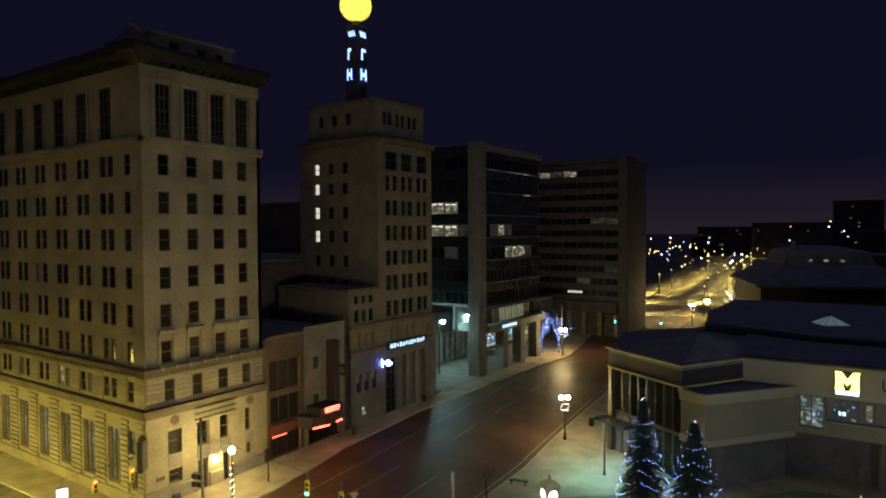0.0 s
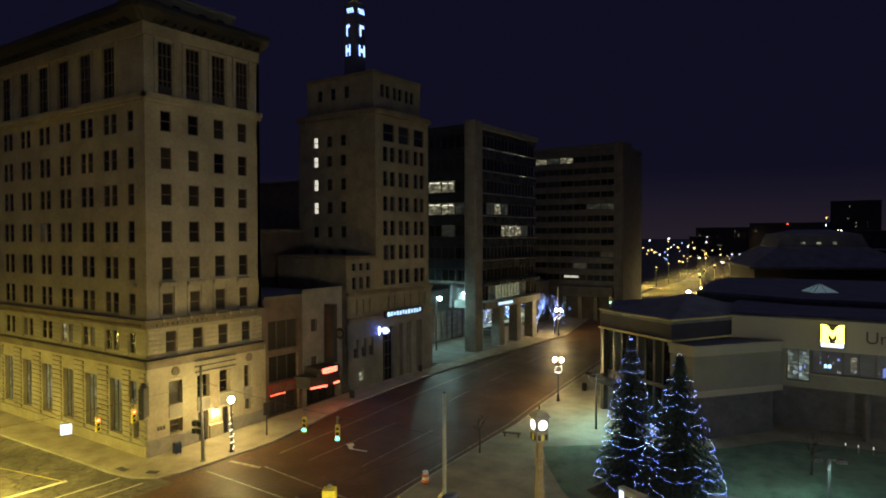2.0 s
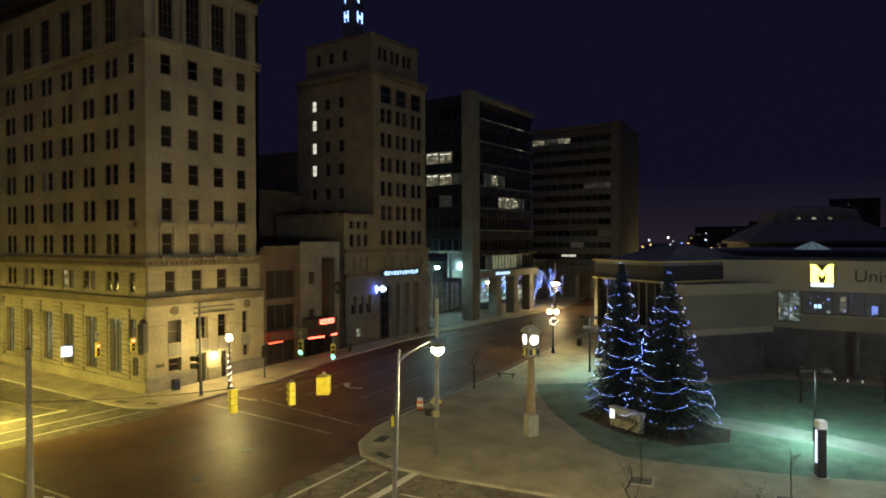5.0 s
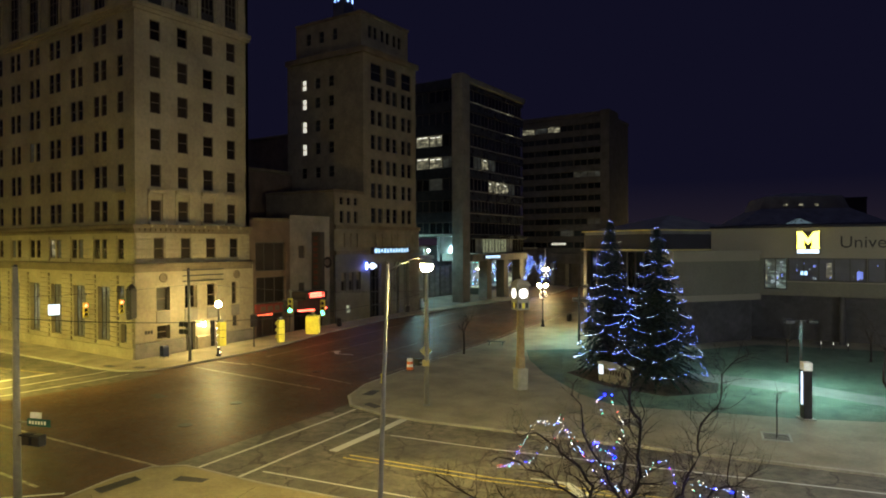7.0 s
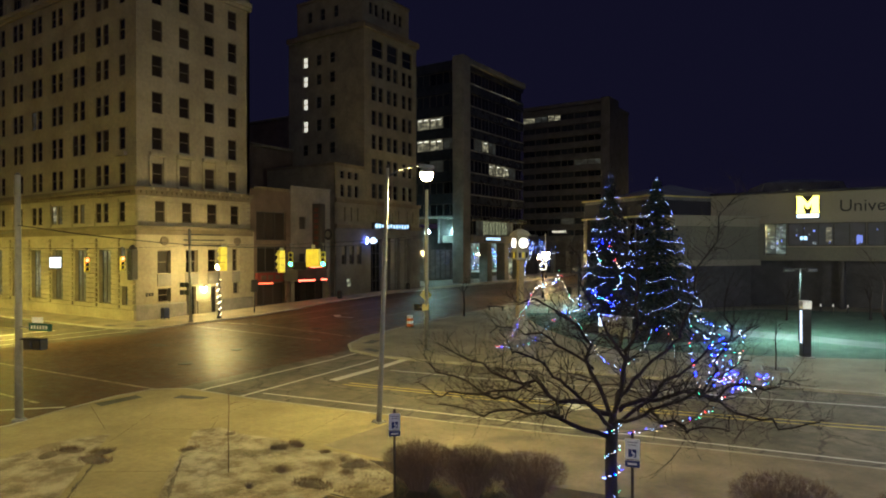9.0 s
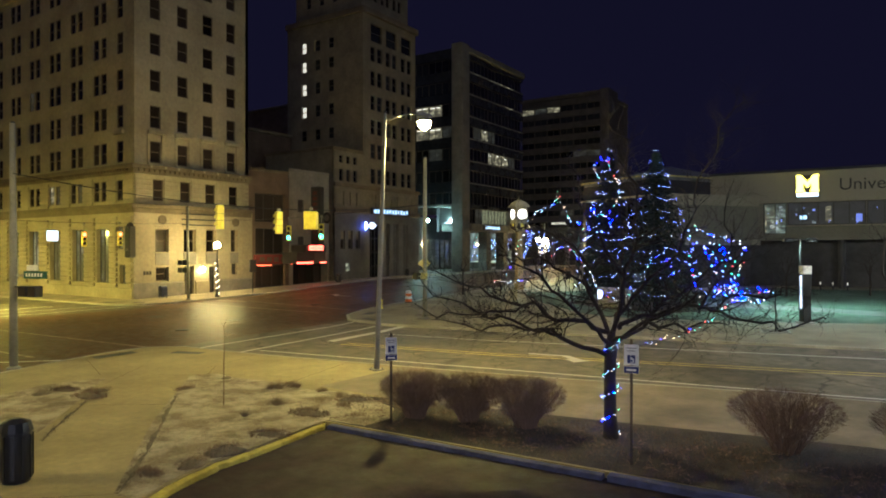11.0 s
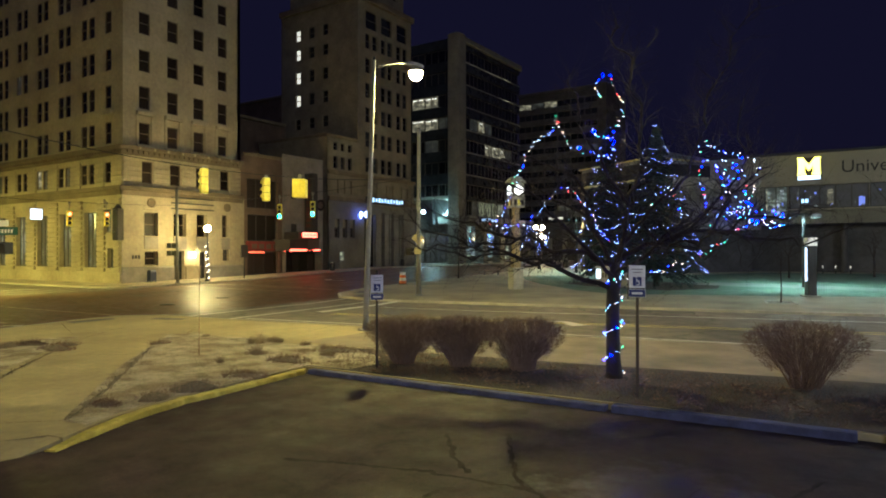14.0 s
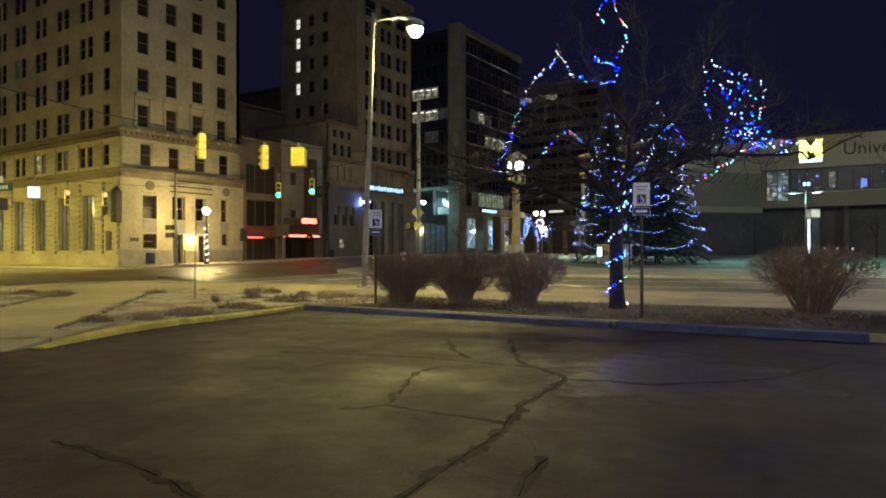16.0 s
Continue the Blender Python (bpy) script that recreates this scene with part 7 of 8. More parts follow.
for q in ([(0.03, 0.02, 2.55), (0.3, 0.2, 2.53), (0.55, 0.35, 2.5)], [(0.0, 0.01, 2.4), (-0.06, -0.04, 2.55), (-0.08, -0.05, 2.66)], [(0.02, 0.01, 2.1), (0.2, 0.14, 2.2), (0.34, 0.22, 2.16)]):
    part("twig", Geo().tube(q, [0.008, 0.006, 0.003], 5), TWIG, st)
bn = thing("flat_bench", pose(-29.4, 55.6, ground_z(55.6) + 0.13, 0, 0, 15), "low flat dark metal bench on the plaza", "bench")
for k in range(4):
    part("slat", Geo().box(0, 1.9, 0.13 * k, 0.13 * k + 0.1, 0.38, 0.43, 0.01), BLACKMETAL, bn)
for u in (0.2, 1.6):
    part("leg", Geo().box(u, u + 0.08, 0.05, 0.45, 0, 0.38), BLACKMETAL, bn)
vs = thing("stone_sign", pose(-12.5, 45.7, ground_z(46) + 0.12, 0, 0, -24), "low stone entrance sign with a small lit panel", "sign")
part("slab", Geo().box(-1.5, 1.5, -0.25, 0.25, 0, 1.35, 0.06), STONE, vs)
part("cap", Geo().box(-1.58, 1.58, -0.32, 0.32, 1.35, 1.47, 0.03), STONE, vs)
part("lit_panel", Geo().box(-1.42, -1.02, -0.28, -0.25, 0.6, 1.25), G_WHITE, vs, "small white lit panel")
for k in range(8):
    part("letter_bar", Geo().box(-0.85 + 0.27 * k, -0.69 + 0.27 * k, -0.265, -0.25, 0.65, 1.0), BROWNMETAL, vs)
for x, y, m in ((-0.6, 37.6, STONE), (-8.4, 36.2, KERB)):
    gr = thing("tree_grate", pose(x, y, ground_z(y) + 0.13, 1.3, 0, 12), "pale framed square tree grate set in the pavement", "tree grate", "tree grates")
    for a, b_ in ((-0.75, -0.63), (0.63, 0.75)):
        part("frame_bar", Geo().box(a, b_, -0.75, 0.75, 0.0, 0.06, 0.01), m, gr)
        part("frame_bar", Geo().box(-0.63, 0.63, a, b_, 0.0, 0.06, 0.01), m, gr)
    part("soil", Geo().box(-0.63, 0.63, -0.63, 0.63, 0.0, 0.025), MULCH, gr, "dark soil")
    for k in range(5):
        part("grate_bar", Geo().box(-0.6, 0.6, -0.5 + 0.24 * k, -0.44 + 0.24 * k, 0.025, 0.045), GALV, gr)
for k in range(3):
    bl = thing("bollard_light", pose((-0.48, 0.53, 1.7)[k], 68.5, 1.0), "small low path light by the building", "path light", "path lights")
    part("post", Geo().lathe(0, 0, [(0.06, 0), (0.05, 0.57)], 8), BLACKMETAL, bl)
    part("lens", Geo().lathe(0, 0, [(0.045, 0.57), (0.045, 0.78)], 8), LIT_STAIR, bl, "small lit lens")


# ---- trees, hedges and their lights ----
def limb(g, p, d, length, r, depth, rng, tips, droop=0.0, k=5, split=(2, 3), path=None):
    """One limb in short bent pieces, then its branches."""
    pts, rad = [Vector(p)], [r]
    n = 4 if depth > 1 else 3
    d = d.normalized()
    for i in range(n):
        d = (d + Vector((rng.gauss(0, 0.27), rng.gauss(0, 0.27), rng.gauss(0.02, 0.22) - droop))).normalized()
        pts.append(pts[-1] + d * length / n)
        rad.append(r * (1 - 0.55 * (i + 1) / n))
    g.tube(pts, rad, k if depth > 1 else 3, False)
    if depth > 0:
        for i in range(rng.randint(*split)):
            j = rng.randint(max(1, n - 2), n)
            side = Vector((rng.gauss(0, 1), rng.gauss(0, 1), rng.gauss(0.25, 0.6))).normalized()
            limb(g, pts[j], d * 0.75 + side * 0.75, length * rng.uniform(0.55, 0.8), rad[j] * 0.72, depth - 1, rng, tips, droop, k, split)
    else:
        tips.append(pts[-1])
    return pts


def bare_tree(x, y, z, label, height, seed, trunk_h, r, dirs, depth=4, spread=1.0):
    rng = random.Random(seed)
    t = thing("bare_tree", pose(x, y, z), label, "tree", "bare street trees")
    tr = Geo()
    tr.tube([(0, 0, -0.1), (0.02, 0, 0.25), (0.03, 0.02, trunk_h * 0.6), (0.0, 0.0, trunk_h), (0.03, 0.0, trunk_h + 0.4)], [r * 1.5, r * 1.1, r, r * 0.95, r * 0.6], 12)
    part("trunk", tr, BARK, t, smooth=True)
    tips = []
    for i, (dx, dy, dz, ln) in enumerate(dirs):
        g = Geo()
        limb(g, (0, 0, trunk_h + 0.15 * (i % 3)), Vector((dx, dy, dz)), ln, r * 0.55, depth, rng, tips, 0.0, 6)
        part("limb", g, BARK, t, smooth=True)
    return t


def string_of_lights(name, paths, mats, label, size, step, seed, jitter=0.03, wire_r=0.006, host_group=""):
    """Strings of small bulbs along the paths, one mesh for each colour of bulb."""
    rng = random.Random(seed)
    t = thing(name, Matrix.Identity(4), label, "string lights", host_group)
    w = Geo()
    gs = [Geo() for _ in mats]
    for path in paths:
        pts = [Vector(p) for p in path]
        w.tube(pts, wire_r, 3, False)
        run = 0.0
        for a, b in zip(pts, pts[1:]):
            ln = (b - a).length
            while run < ln:
                q = a.lerp(b, run / ln) + Vector((rng.gauss(0, jitter), rng.gauss(0, jitter), rng.gauss(0, jitter)))
                gs[rng.choices(range(len(mats)), [m[1] for m in mats])[0]].gem(*q, size * rng.uniform(0.7, 1.3))
                run += step * rng.uniform(0.6, 1.4)
            run -= ln
    part("cable", w, RUBBER, t, "thin dark cable")["kind"] = "stuff"
    for g, (m, _, lab) in zip(gs, mats):
        if g.v:
            part("bulb_string", g, m, t, lab)["kind"] = "stuff"
    return t


def conifer(x, y, z, h, r, seed, label):
    """A spruce: trunk and whorls of drooping boughs set with needle sprays."""
    rng = random.Random(seed)
    t = thing("spruce_tree", pose(x, y, z), label, "tree", "lit spruces")
    part("trunk", Geo().tube([(0, 0, -0.1), (0.02, 0.0, h * 0.5), (0, 0, h * 0.97)], [0.24, 0.14, 0.02], 10), BARK, t)
    for seg in range(4):
        g = Geo()
        z0, z1 = h * (0.08 + 0.235 * seg), h * (0.08 + 0.235 * (seg + 1))
        zz = z0
        while zz < min(z1, h * 0.985):
            f = 1 - zz / h
            reach = r * (f ** 0.86) * rng.uniform(0.88, 1.08) + 0.08
            n = int(9 + 13 * f)
            for i in range(n):
                a = 2 * math.pi * (i + rng.random()) / n
                ln = reach * rng.uniform(0.7, 1.12)
                c, s = math.cos(a), math.sin(a)
                droop = 0.22 * ln * rng.uniform(0.6, 1.5)
                m = max(3, int(ln / 0.22))
                for k in range(m):
                    u = (k + 0.6) / m
                    px, py = c * ln * u, s * ln * u
                    pz = zz + 0.1 * ln * u - droop * u * u * 1.6
                    wdt = 0.36 * (1 - 0.5 * u) * rng.uniform(0.7, 1.3)
                    for side in (-1, 1, 0):
                        ang = a + side * rng.uniform(0.5, 1.1)
                        ex, ey = math.cos(ang) * wdt, math.sin(ang) * wdt
                        dz = -rng.uniform(0.02, 0.22)
                        ox, oy = -math.sin(ang) * 0.075, math.cos(ang) * 0.075
                        q = len(g.v)
                        g.v += [(px + ox, py + oy, pz), (px - ox, py - oy, pz + 0.02), (px + ex, py + ey, pz + dz)]
                        g.f.append((q, q + 1, q + 2))
            zz += 0.16 + 0.13 * f
        part("foliage", g, NEEDLE, t, "dark green drooping boughs")["kind"] = "stuff"
    return t


def garlands(x, y, z, h, r, seed, n):
    """Swags of light round a spruce."""
    rng = random.Random(seed)
    paths = []
    for i in range(n):
        zz = h * (0.12 + 0.87 * (i / (n - 1)) ** 0.94)
        a = rng.uniform(0, 6.28)
        for k in range(4):
            arc = rng.uniform(1.1, 1.7)
            f = 1 - zz / h
            rr = r * (f ** 0.86) * 0.98 + 0.05
            m = 12
            q = []
            lift0, lift1 = rng.uniform(-0.1, 0.4) * (0.3 + f), rng.uniform(-0.1, 0.4) * (0.3 + f)
            for j in range(m + 1):
                u = j / m
                zq = zz + lift0 * (1 - u) + lift1 * u - 0.55 * 4 * u * (1 - u) * rng.uniform(0.85, 1.0) * (0.15 + 1.1 * f)
                fq = max(0.0, 1 - zq / h)
                rq = r * (fq ** 0.86) * 1.0 + 0.06
                q.append((x + rq * math.cos(a + arc * u), y + rq * math.sin(a + arc * u), z + zq))
            paths.append(q)
            a += arc + rng.uniform(0.0, 0.25)
    return paths


S1 = (-13.95, 48.75, ground_z(48.9) + 0.13, 12.45, 3.05)
S2 = (-9.75, 47.05, ground_z(47.2) + 0.13, 11.85, 3.75)
conifer(*S1, 11, "tall dark spruce wound with icy blue-white lights")
conifer(*S2, 12, "broad dark spruce wound with icy blue-white lights")
string_of_lights("string_lights", garlands(*S1, 21, 13), [(B_WHITEBLUE, 3.2, "icy blue bulbs"), (B_ICEPOINT, 1, "pale blue-white bulbs")], "icy blue-white lights swagged round the spruce", 0.0135, 0.145, 31, 0.02)
string_of_lights("string_lights", garlands(*S2, 22, 12), [(B_WHITEBLUE, 3.2, "icy blue bulbs"), (B_ICEPOINT, 1, "pale blue-white bulbs")], "icy blue-white lights swagged round the broad spruce", 0.0135, 0.145, 32, 0.02)

# the near tree and its coloured lights
TX, TY, TZ = -1.5, 13.6, 0.1


def branchlets(g, pts, r0, rng, first=0.2, gap=0.088, long=1.25, depth=2):
    """Fine side twigs along a limb, longer near its foot."""
    run, n = 0.0, len(pts)
    total = sum((b - a).length for a, b in zip(pts, pts[1:]))
    nxt = first * total
    for a, b in zip(pts, pts[1:]):
        ln = (b - a).length
        while nxt < run + ln:
            u = (nxt - run) / ln
            p, d = a.lerp(b, u), (b - a).normalized()
            f = nxt / total
            side = Vector((rng.gauss(0, 1), rng.gauss(0, 1), rng.gauss(0.35, 0.55))).normalized()
            limb(g, p, d * 0.55 + side * 0.85, long * rng.uniform(0.45, 1.0) * (1 - 0.35 * f), r0 * (1 - 0.75 * f) * 0.3, depth, rng, [], 0.0, 4, (2, 3))
            nxt += gap * rng.uniform(0.6, 1.5)
        run += ln


def spreading_tree(x, y, z, label, seed, trunk_h, r, limbs):
    """A low wide crown: long flat limbs set with many fine twigs."""
    rng = random.Random(seed)
    t = thing("bare_tree", pose(0, 0, 0), label, "tree", "bare street trees")
    tr = Geo()
    tr.tube([(x, y, z - 0.1), (x, y, z + 0.15), (x - 0.02, y + 0.01, z + 0.6), (x - 0.03, y, z + trunk_h * 0.7), (x, y, z + trunk_h), (x + 0.02, y + 0.03, z + trunk_h + 0.5)], [r * 1.6, r * 1.2, r * 1.02, r * 0.95, r * 1.0, r * 0.55], 14)
    part("trunk", tr, BARK, t, smooth=True)
    for ctrl, r0 in limbs:
        q = [Vector(c) for c in ctrl]
        pts = []
        for k in range(len(q) - 1):
            p0, p1, p2, p3 = q[max(0, k - 1)], q[k], q[k + 1], q[min(len(q) - 1, k + 2)]
            for m in range(5):
                u = m / 5
                pts.append(0.5 * (2 * p1 + (p2 - p0) * u + (2 * p0 - 5 * p1 + 4 * p2 - p3) * u * u + (3 * p1 - p0 - 3 * p2 + p3) * u ** 3) + Vector((rng.gauss(0, 0.03), rng.gauss(0, 0.03), rng.gauss(0, 0.03))))
        pts.append(q[-1])
        ph = [rng.uniform(0, 6.28) for _ in range(3)]
        for i in range(2, len(pts)):
            w_ = 0.11 * min(1.0, i / 8)
            pts[i] = pts[i] + Vector((w_ * math.sin(1.15 * i + ph[0]), w_ * math.sin(0.95 * i + ph[1]), 0.9 * w_ * math.sin(1.3 * i + ph[2])))
        g = Geo()
        g.tube(pts, [0.82 * r0 * (1 - 0.92 * i / (len(pts) - 1)) + 0.005 for i in range(len(pts))], 7, False)
        branchlets(g, pts, r0, rng)
        part("limb", g, BARK, t, smooth=True)
    return t


spreading_tree(TX, TY, TZ, "bare dark spreading street tree wound with coloured lights", 4, 2.25, 0.16, [
    ([(-1.45, 13.65, 2.75), (-2.3, 13.3, 3.1), (-3.6, 13.2, 3.4), (-5.2, 13.1, 3.85), (-6.7, 13.2, 4.3)], 0.085),
    ([(-1.5, 13.55, 2.15), (-2.5, 12.9, 2.75), (-3.7, 12.6, 3.0), (-5.2, 12.4, 3.4), (-6.6, 12.4, 4.0)], 0.075),
    ([(-1.5, 13.65, 2.5), (-2.2, 14.1, 3.8), (-2.7, 14.3, 4.9), (-3.8, 14.4, 5.5), (-5.0, 14.6, 5.6)], 0.075),
    ([(-1.5, 13.65, 2.6), (-1.25, 13.9, 4.2), (-0.95, 14.0, 5.4), (-1.1, 14.0, 6.8), (-1.4, 14.0, 7.9), (-1.7, 14.0, 8.8)], 0.075),
    ([(-1.4, 13.75, 3.1), (-0.7, 14.0, 4.1), (0.2, 14.1, 5.1), (0.5, 14.1, 6.4), (1.0, 14.2, 7.6), (1.5, 14.3, 8.7)], 0.055),
    ([(-1.4, 13.7, 2.9), (-0.8, 13.8, 3.25), (0.6, 13.8, 3.55), (1.7, 13.9, 3.85), (2.8, 14.2, 4.0)], 0.08),
    ([(-1.42, 13.6, 2.6), (-0.3, 12.9, 3.2), (0.9, 12.5, 3.9), (1.9, 12.3, 4.7)], 0.06),
    ([(-1.5, 13.5, 2.5), (-2.2, 12.5, 3.6), (-2.8, 11.6, 4.4), (-3.4, 10.9, 5.0)], 0.06),
    ([(-1.5, 13.7, 2.5), (-1.7, 15.0, 3.7), (-2.1, 16.1, 4.6), (-2.2, 17.0, 5.3)], 0.065),
    ([(-1.45, 13.7, 2.5), (-0.4, 14.9, 3.6), (0.6, 15.9, 4.5), (1.5, 16.4, 5.0)], 0.065),
    ([(-2.2, 14.1, 3.8), (-3.2, 14.0, 4.5), (-4.4, 14.2, 4.7), (-5.6, 14.6, 4.6)], 0.045),
    ([(-1.25, 13.9, 4.2), (-1.9, 13.7, 5.4), (-2.4, 13.5, 6.6), (-2.5, 13.5, 7.6)], 0.045),
    ([(0.6, 13.8, 3.55), (1.1, 13.7, 4.4), (1.3, 13.7, 5.4), (1.2, 13.8, 6.4)], 0.04),
    ([(-3.6, 13.2, 3.4), (-4.4, 12.4, 3.3), (-5.4, 11.8, 3.2), (-6.3, 11.6, 3.4)], 0.04),
    ([(-2.5, 12.9, 2.75), (-3.2, 12.0, 3.0), (-4.2, 11.2, 3.0), (-5.0, 10.7, 3.3)], 0.045),
    ([(0.6, 13.8, 3.55), (1.6, 13.2, 3.4), (2.6, 12.8, 3.3), (3.4, 12.7, 3.6)], 0.045),
    ([(-0.3, 12.9, 3.2), (0.3, 12.0, 3.2), (1.1, 11.4, 3.3), (1.9, 11.0, 3.7)], 0.045)])
PATH_A = [(-6.1, 15.8, 3.9), (-5.6, 15.5, 4.1), (-5.2, 15.3, 4.6), (-4.7, 14.9, 5.2), (-4.2, 14.6, 5.9), (-3.4, 14.0, 6.1), (-3.0, 13.7, 6.3), (-3.0, 13.7, 6.5), (-2.8, 13.7, 6.0), (-2.6, 13.6, 5.7), (-2.1, 13.5, 5.5), (-1.5, 13.5, 5.4), (-1.4, 13.5, 5.7), (-1.7, 13.4, 5.8), (-2.1, 13.5, 6.0)]
PATH_G = [(-2.0, 13.5, 5.9), (-1.6, 13.4, 5.8), (-1.4, 13.5, 6.0), (-1.2, 13.5, 6.3), (-1.4, 13.5, 6.8), (-1.5, 13.5, 7.2), (-1.7, 13.4, 7.3), (-1.9, 13.5, 7.0), (-1.7, 13.4, 6.7)]
PATH_B = [(-6.1, 15.8, 3.9), (-5.9, 16.3, 3.85), (-5.33, 16.8, 4.0), (-4.9, 17.1, 4.5), (-4.46, 17.25, 5.05), (-4.0, 16.9, 4.95), (-3.64, 16.66, 4.73), (-3.3, 16.4, 4.45), (-3.07, 16.31, 4.21), (-3.1, 17.0, 3.7), (-2.9, 17.6, 3.35), (-2.6, 17.3, 3.35)]
PATH_C = [(-2.5, 17.2, 3.35), (-2.21, 17.02, 3.47), (-2.0, 17.1, 3.8), (-1.75, 17.1, 4.08), (-1.5, 16.8, 4.45), (-1.24, 16.62, 4.74), (-0.95, 16.5, 4.85), (-0.75, 16.5, 4.4), (-0.6, 16.5, 3.9)]
PATH_D = [(-1.3, 13.35, 2.42), (-0.95, 13.3, 2.52), (-0.69, 13.3, 2.58), (-0.2, 13.3, 2.7), (0.25, 13.3, 2.9), (0.7, 13.3, 3.14), (1.02, 13.35, 3.34), (1.2, 13.7, 3.6), (1.4, 14.3, 3.7), (1.7, 14.8, 3.9), (2.0, 15.3, 3.9), (1.9, 15.3, 3.7), (1.7, 14.8, 3.6)]
PATH_E = [(0.7, 13.5, 3.7), (0.6, 13.4, 3.9), (0.6, 13.4, 4.3), (0.5, 13.4, 4.6), (0.5, 13.4, 5.0), (0.5, 13.4, 5.4), (0.6, 13.4, 5.5), (0.8, 13.6, 5.3), (1.0, 13.8, 5.2), (1.2, 14.0, 5.2), (1.4, 14.3, 5.1), (1.5, 14.5, 4.9), (1.5, 14.5, 4.7), (1.4, 14.3, 4.4), (1.3, 14.1, 4.2), (1.2, 13.9, 3.9)]
PATH_F = [(0.8, 13.6, 5.0), (0.9, 13.7, 4.9), (1.0, 13.7, 4.7), (1.0, 13.8, 4.5), (1.0, 13.8, 4.3), (1.0, 13.8, 4.0), (0.9, 13.7, 3.8), (1.1, 13.9, 4.0), (1.3, 14.0, 4.0), (1.2, 13.9, 3.8), (1.5, 14.4, 3.7)]
SPIRAL = [(TX + 0.21 * math.cos(0.8 * i), TY + 0.21 * math.sin(0.8 * i), 0.25 + 2.5 * i / 34) for i in range(35)]
COLOURS = [(B_BLUE, 3.4, "blue bulbs"), (B_ICE, 3.6, "pale blue bulbs"), (B_RED, 1.1, "red bulbs"), (B_GREEN, 1.7, "green bulbs"), (B_WARM, 2.0, "amber bulbs"), (B_FROST, 2.0, "frosty white bulbs")]


def shifted(path, dx, dy, dz):
    return [(x + dx, y + dy, z + dz) for x, y, z in path]


string_of_lights("string_lights", [PATH_A, PATH_G, PATH_B, PATH_C, PATH_D, PATH_E, PATH_F, shifted(PATH_F, 0.16, 0.1, 0.1), shifted(PATH_F, -0.14, 0.0, 0.06), shifted(PATH_F, 0.34, 0.1, -0.05)], COLOURS, "multicoloured string lights draped over the bare street tree", 0.0106, 0.1, 41, 0.03)

string_of_lights("string_lights", [SPIRAL], [(B_ICE, 3, "pale blue bulbs"), (B_BLUE, 1.2, "blue bulbs"), (B_WARM, 1.6, "amber bulbs"), (B_GREEN, 0.8, "green bulbs")], "multicoloured string lights wound round the tree trunk", 0.0125, 0.1, 43, 0.02)

# further bare trees
bare_tree(-28.9, 50.4, ground_z(50) + 0.13, "small bare street tree on the plaza edge", 4.5, 7, 1.8, 0.07, [(-0.3, 0.2, 1, 1.3), (0.4, -0.1, 1, 1.3), (0.05, 0.3, 1.3, 1.4)], 3)
for i, (x, y) in enumerate(((-0.6, 37.6), (-8.4, 36.2))):
    bare_tree(x, y, ground_z(y) + 0.13, "thin young bare tree in a pavement grate", 4.5, 8 + 5 * i, 1.6, 0.032, [(-0.2, 0.1, 1.2, 1.0), (0.2, 0.1, 1.3, 1.0), (0, 0.2, 1.5, 1.1)], 2)
bare_tree(4.6, 27.0 + 13, ground_z(40) + 0.13, "tall bare tree by the side street", 9, 9, 2.6, 0.12, [(-0.35, 0.2, 1, 2.6), (0.3, -0.2, 1.2, 2.6), (0.05, 0.4, 1.4, 2.8)], 3)
for i, (x, y) in enumerate(((-2.5, 60.5), (3.5, 64.0), (9.0, 65.0))):
    bare_tree(x, y, ground_z(y) + 0.13, "bare tree in front of the university building", 5, 20 + i, 1.5, 0.08, [(-0.5, 0.1, 1, 1.5), (0.5, 0.2, 1, 1.5), (0, -0.4, 1.2, 1.6), (0.1, 0.5, 1.2, 1.5)], 3)


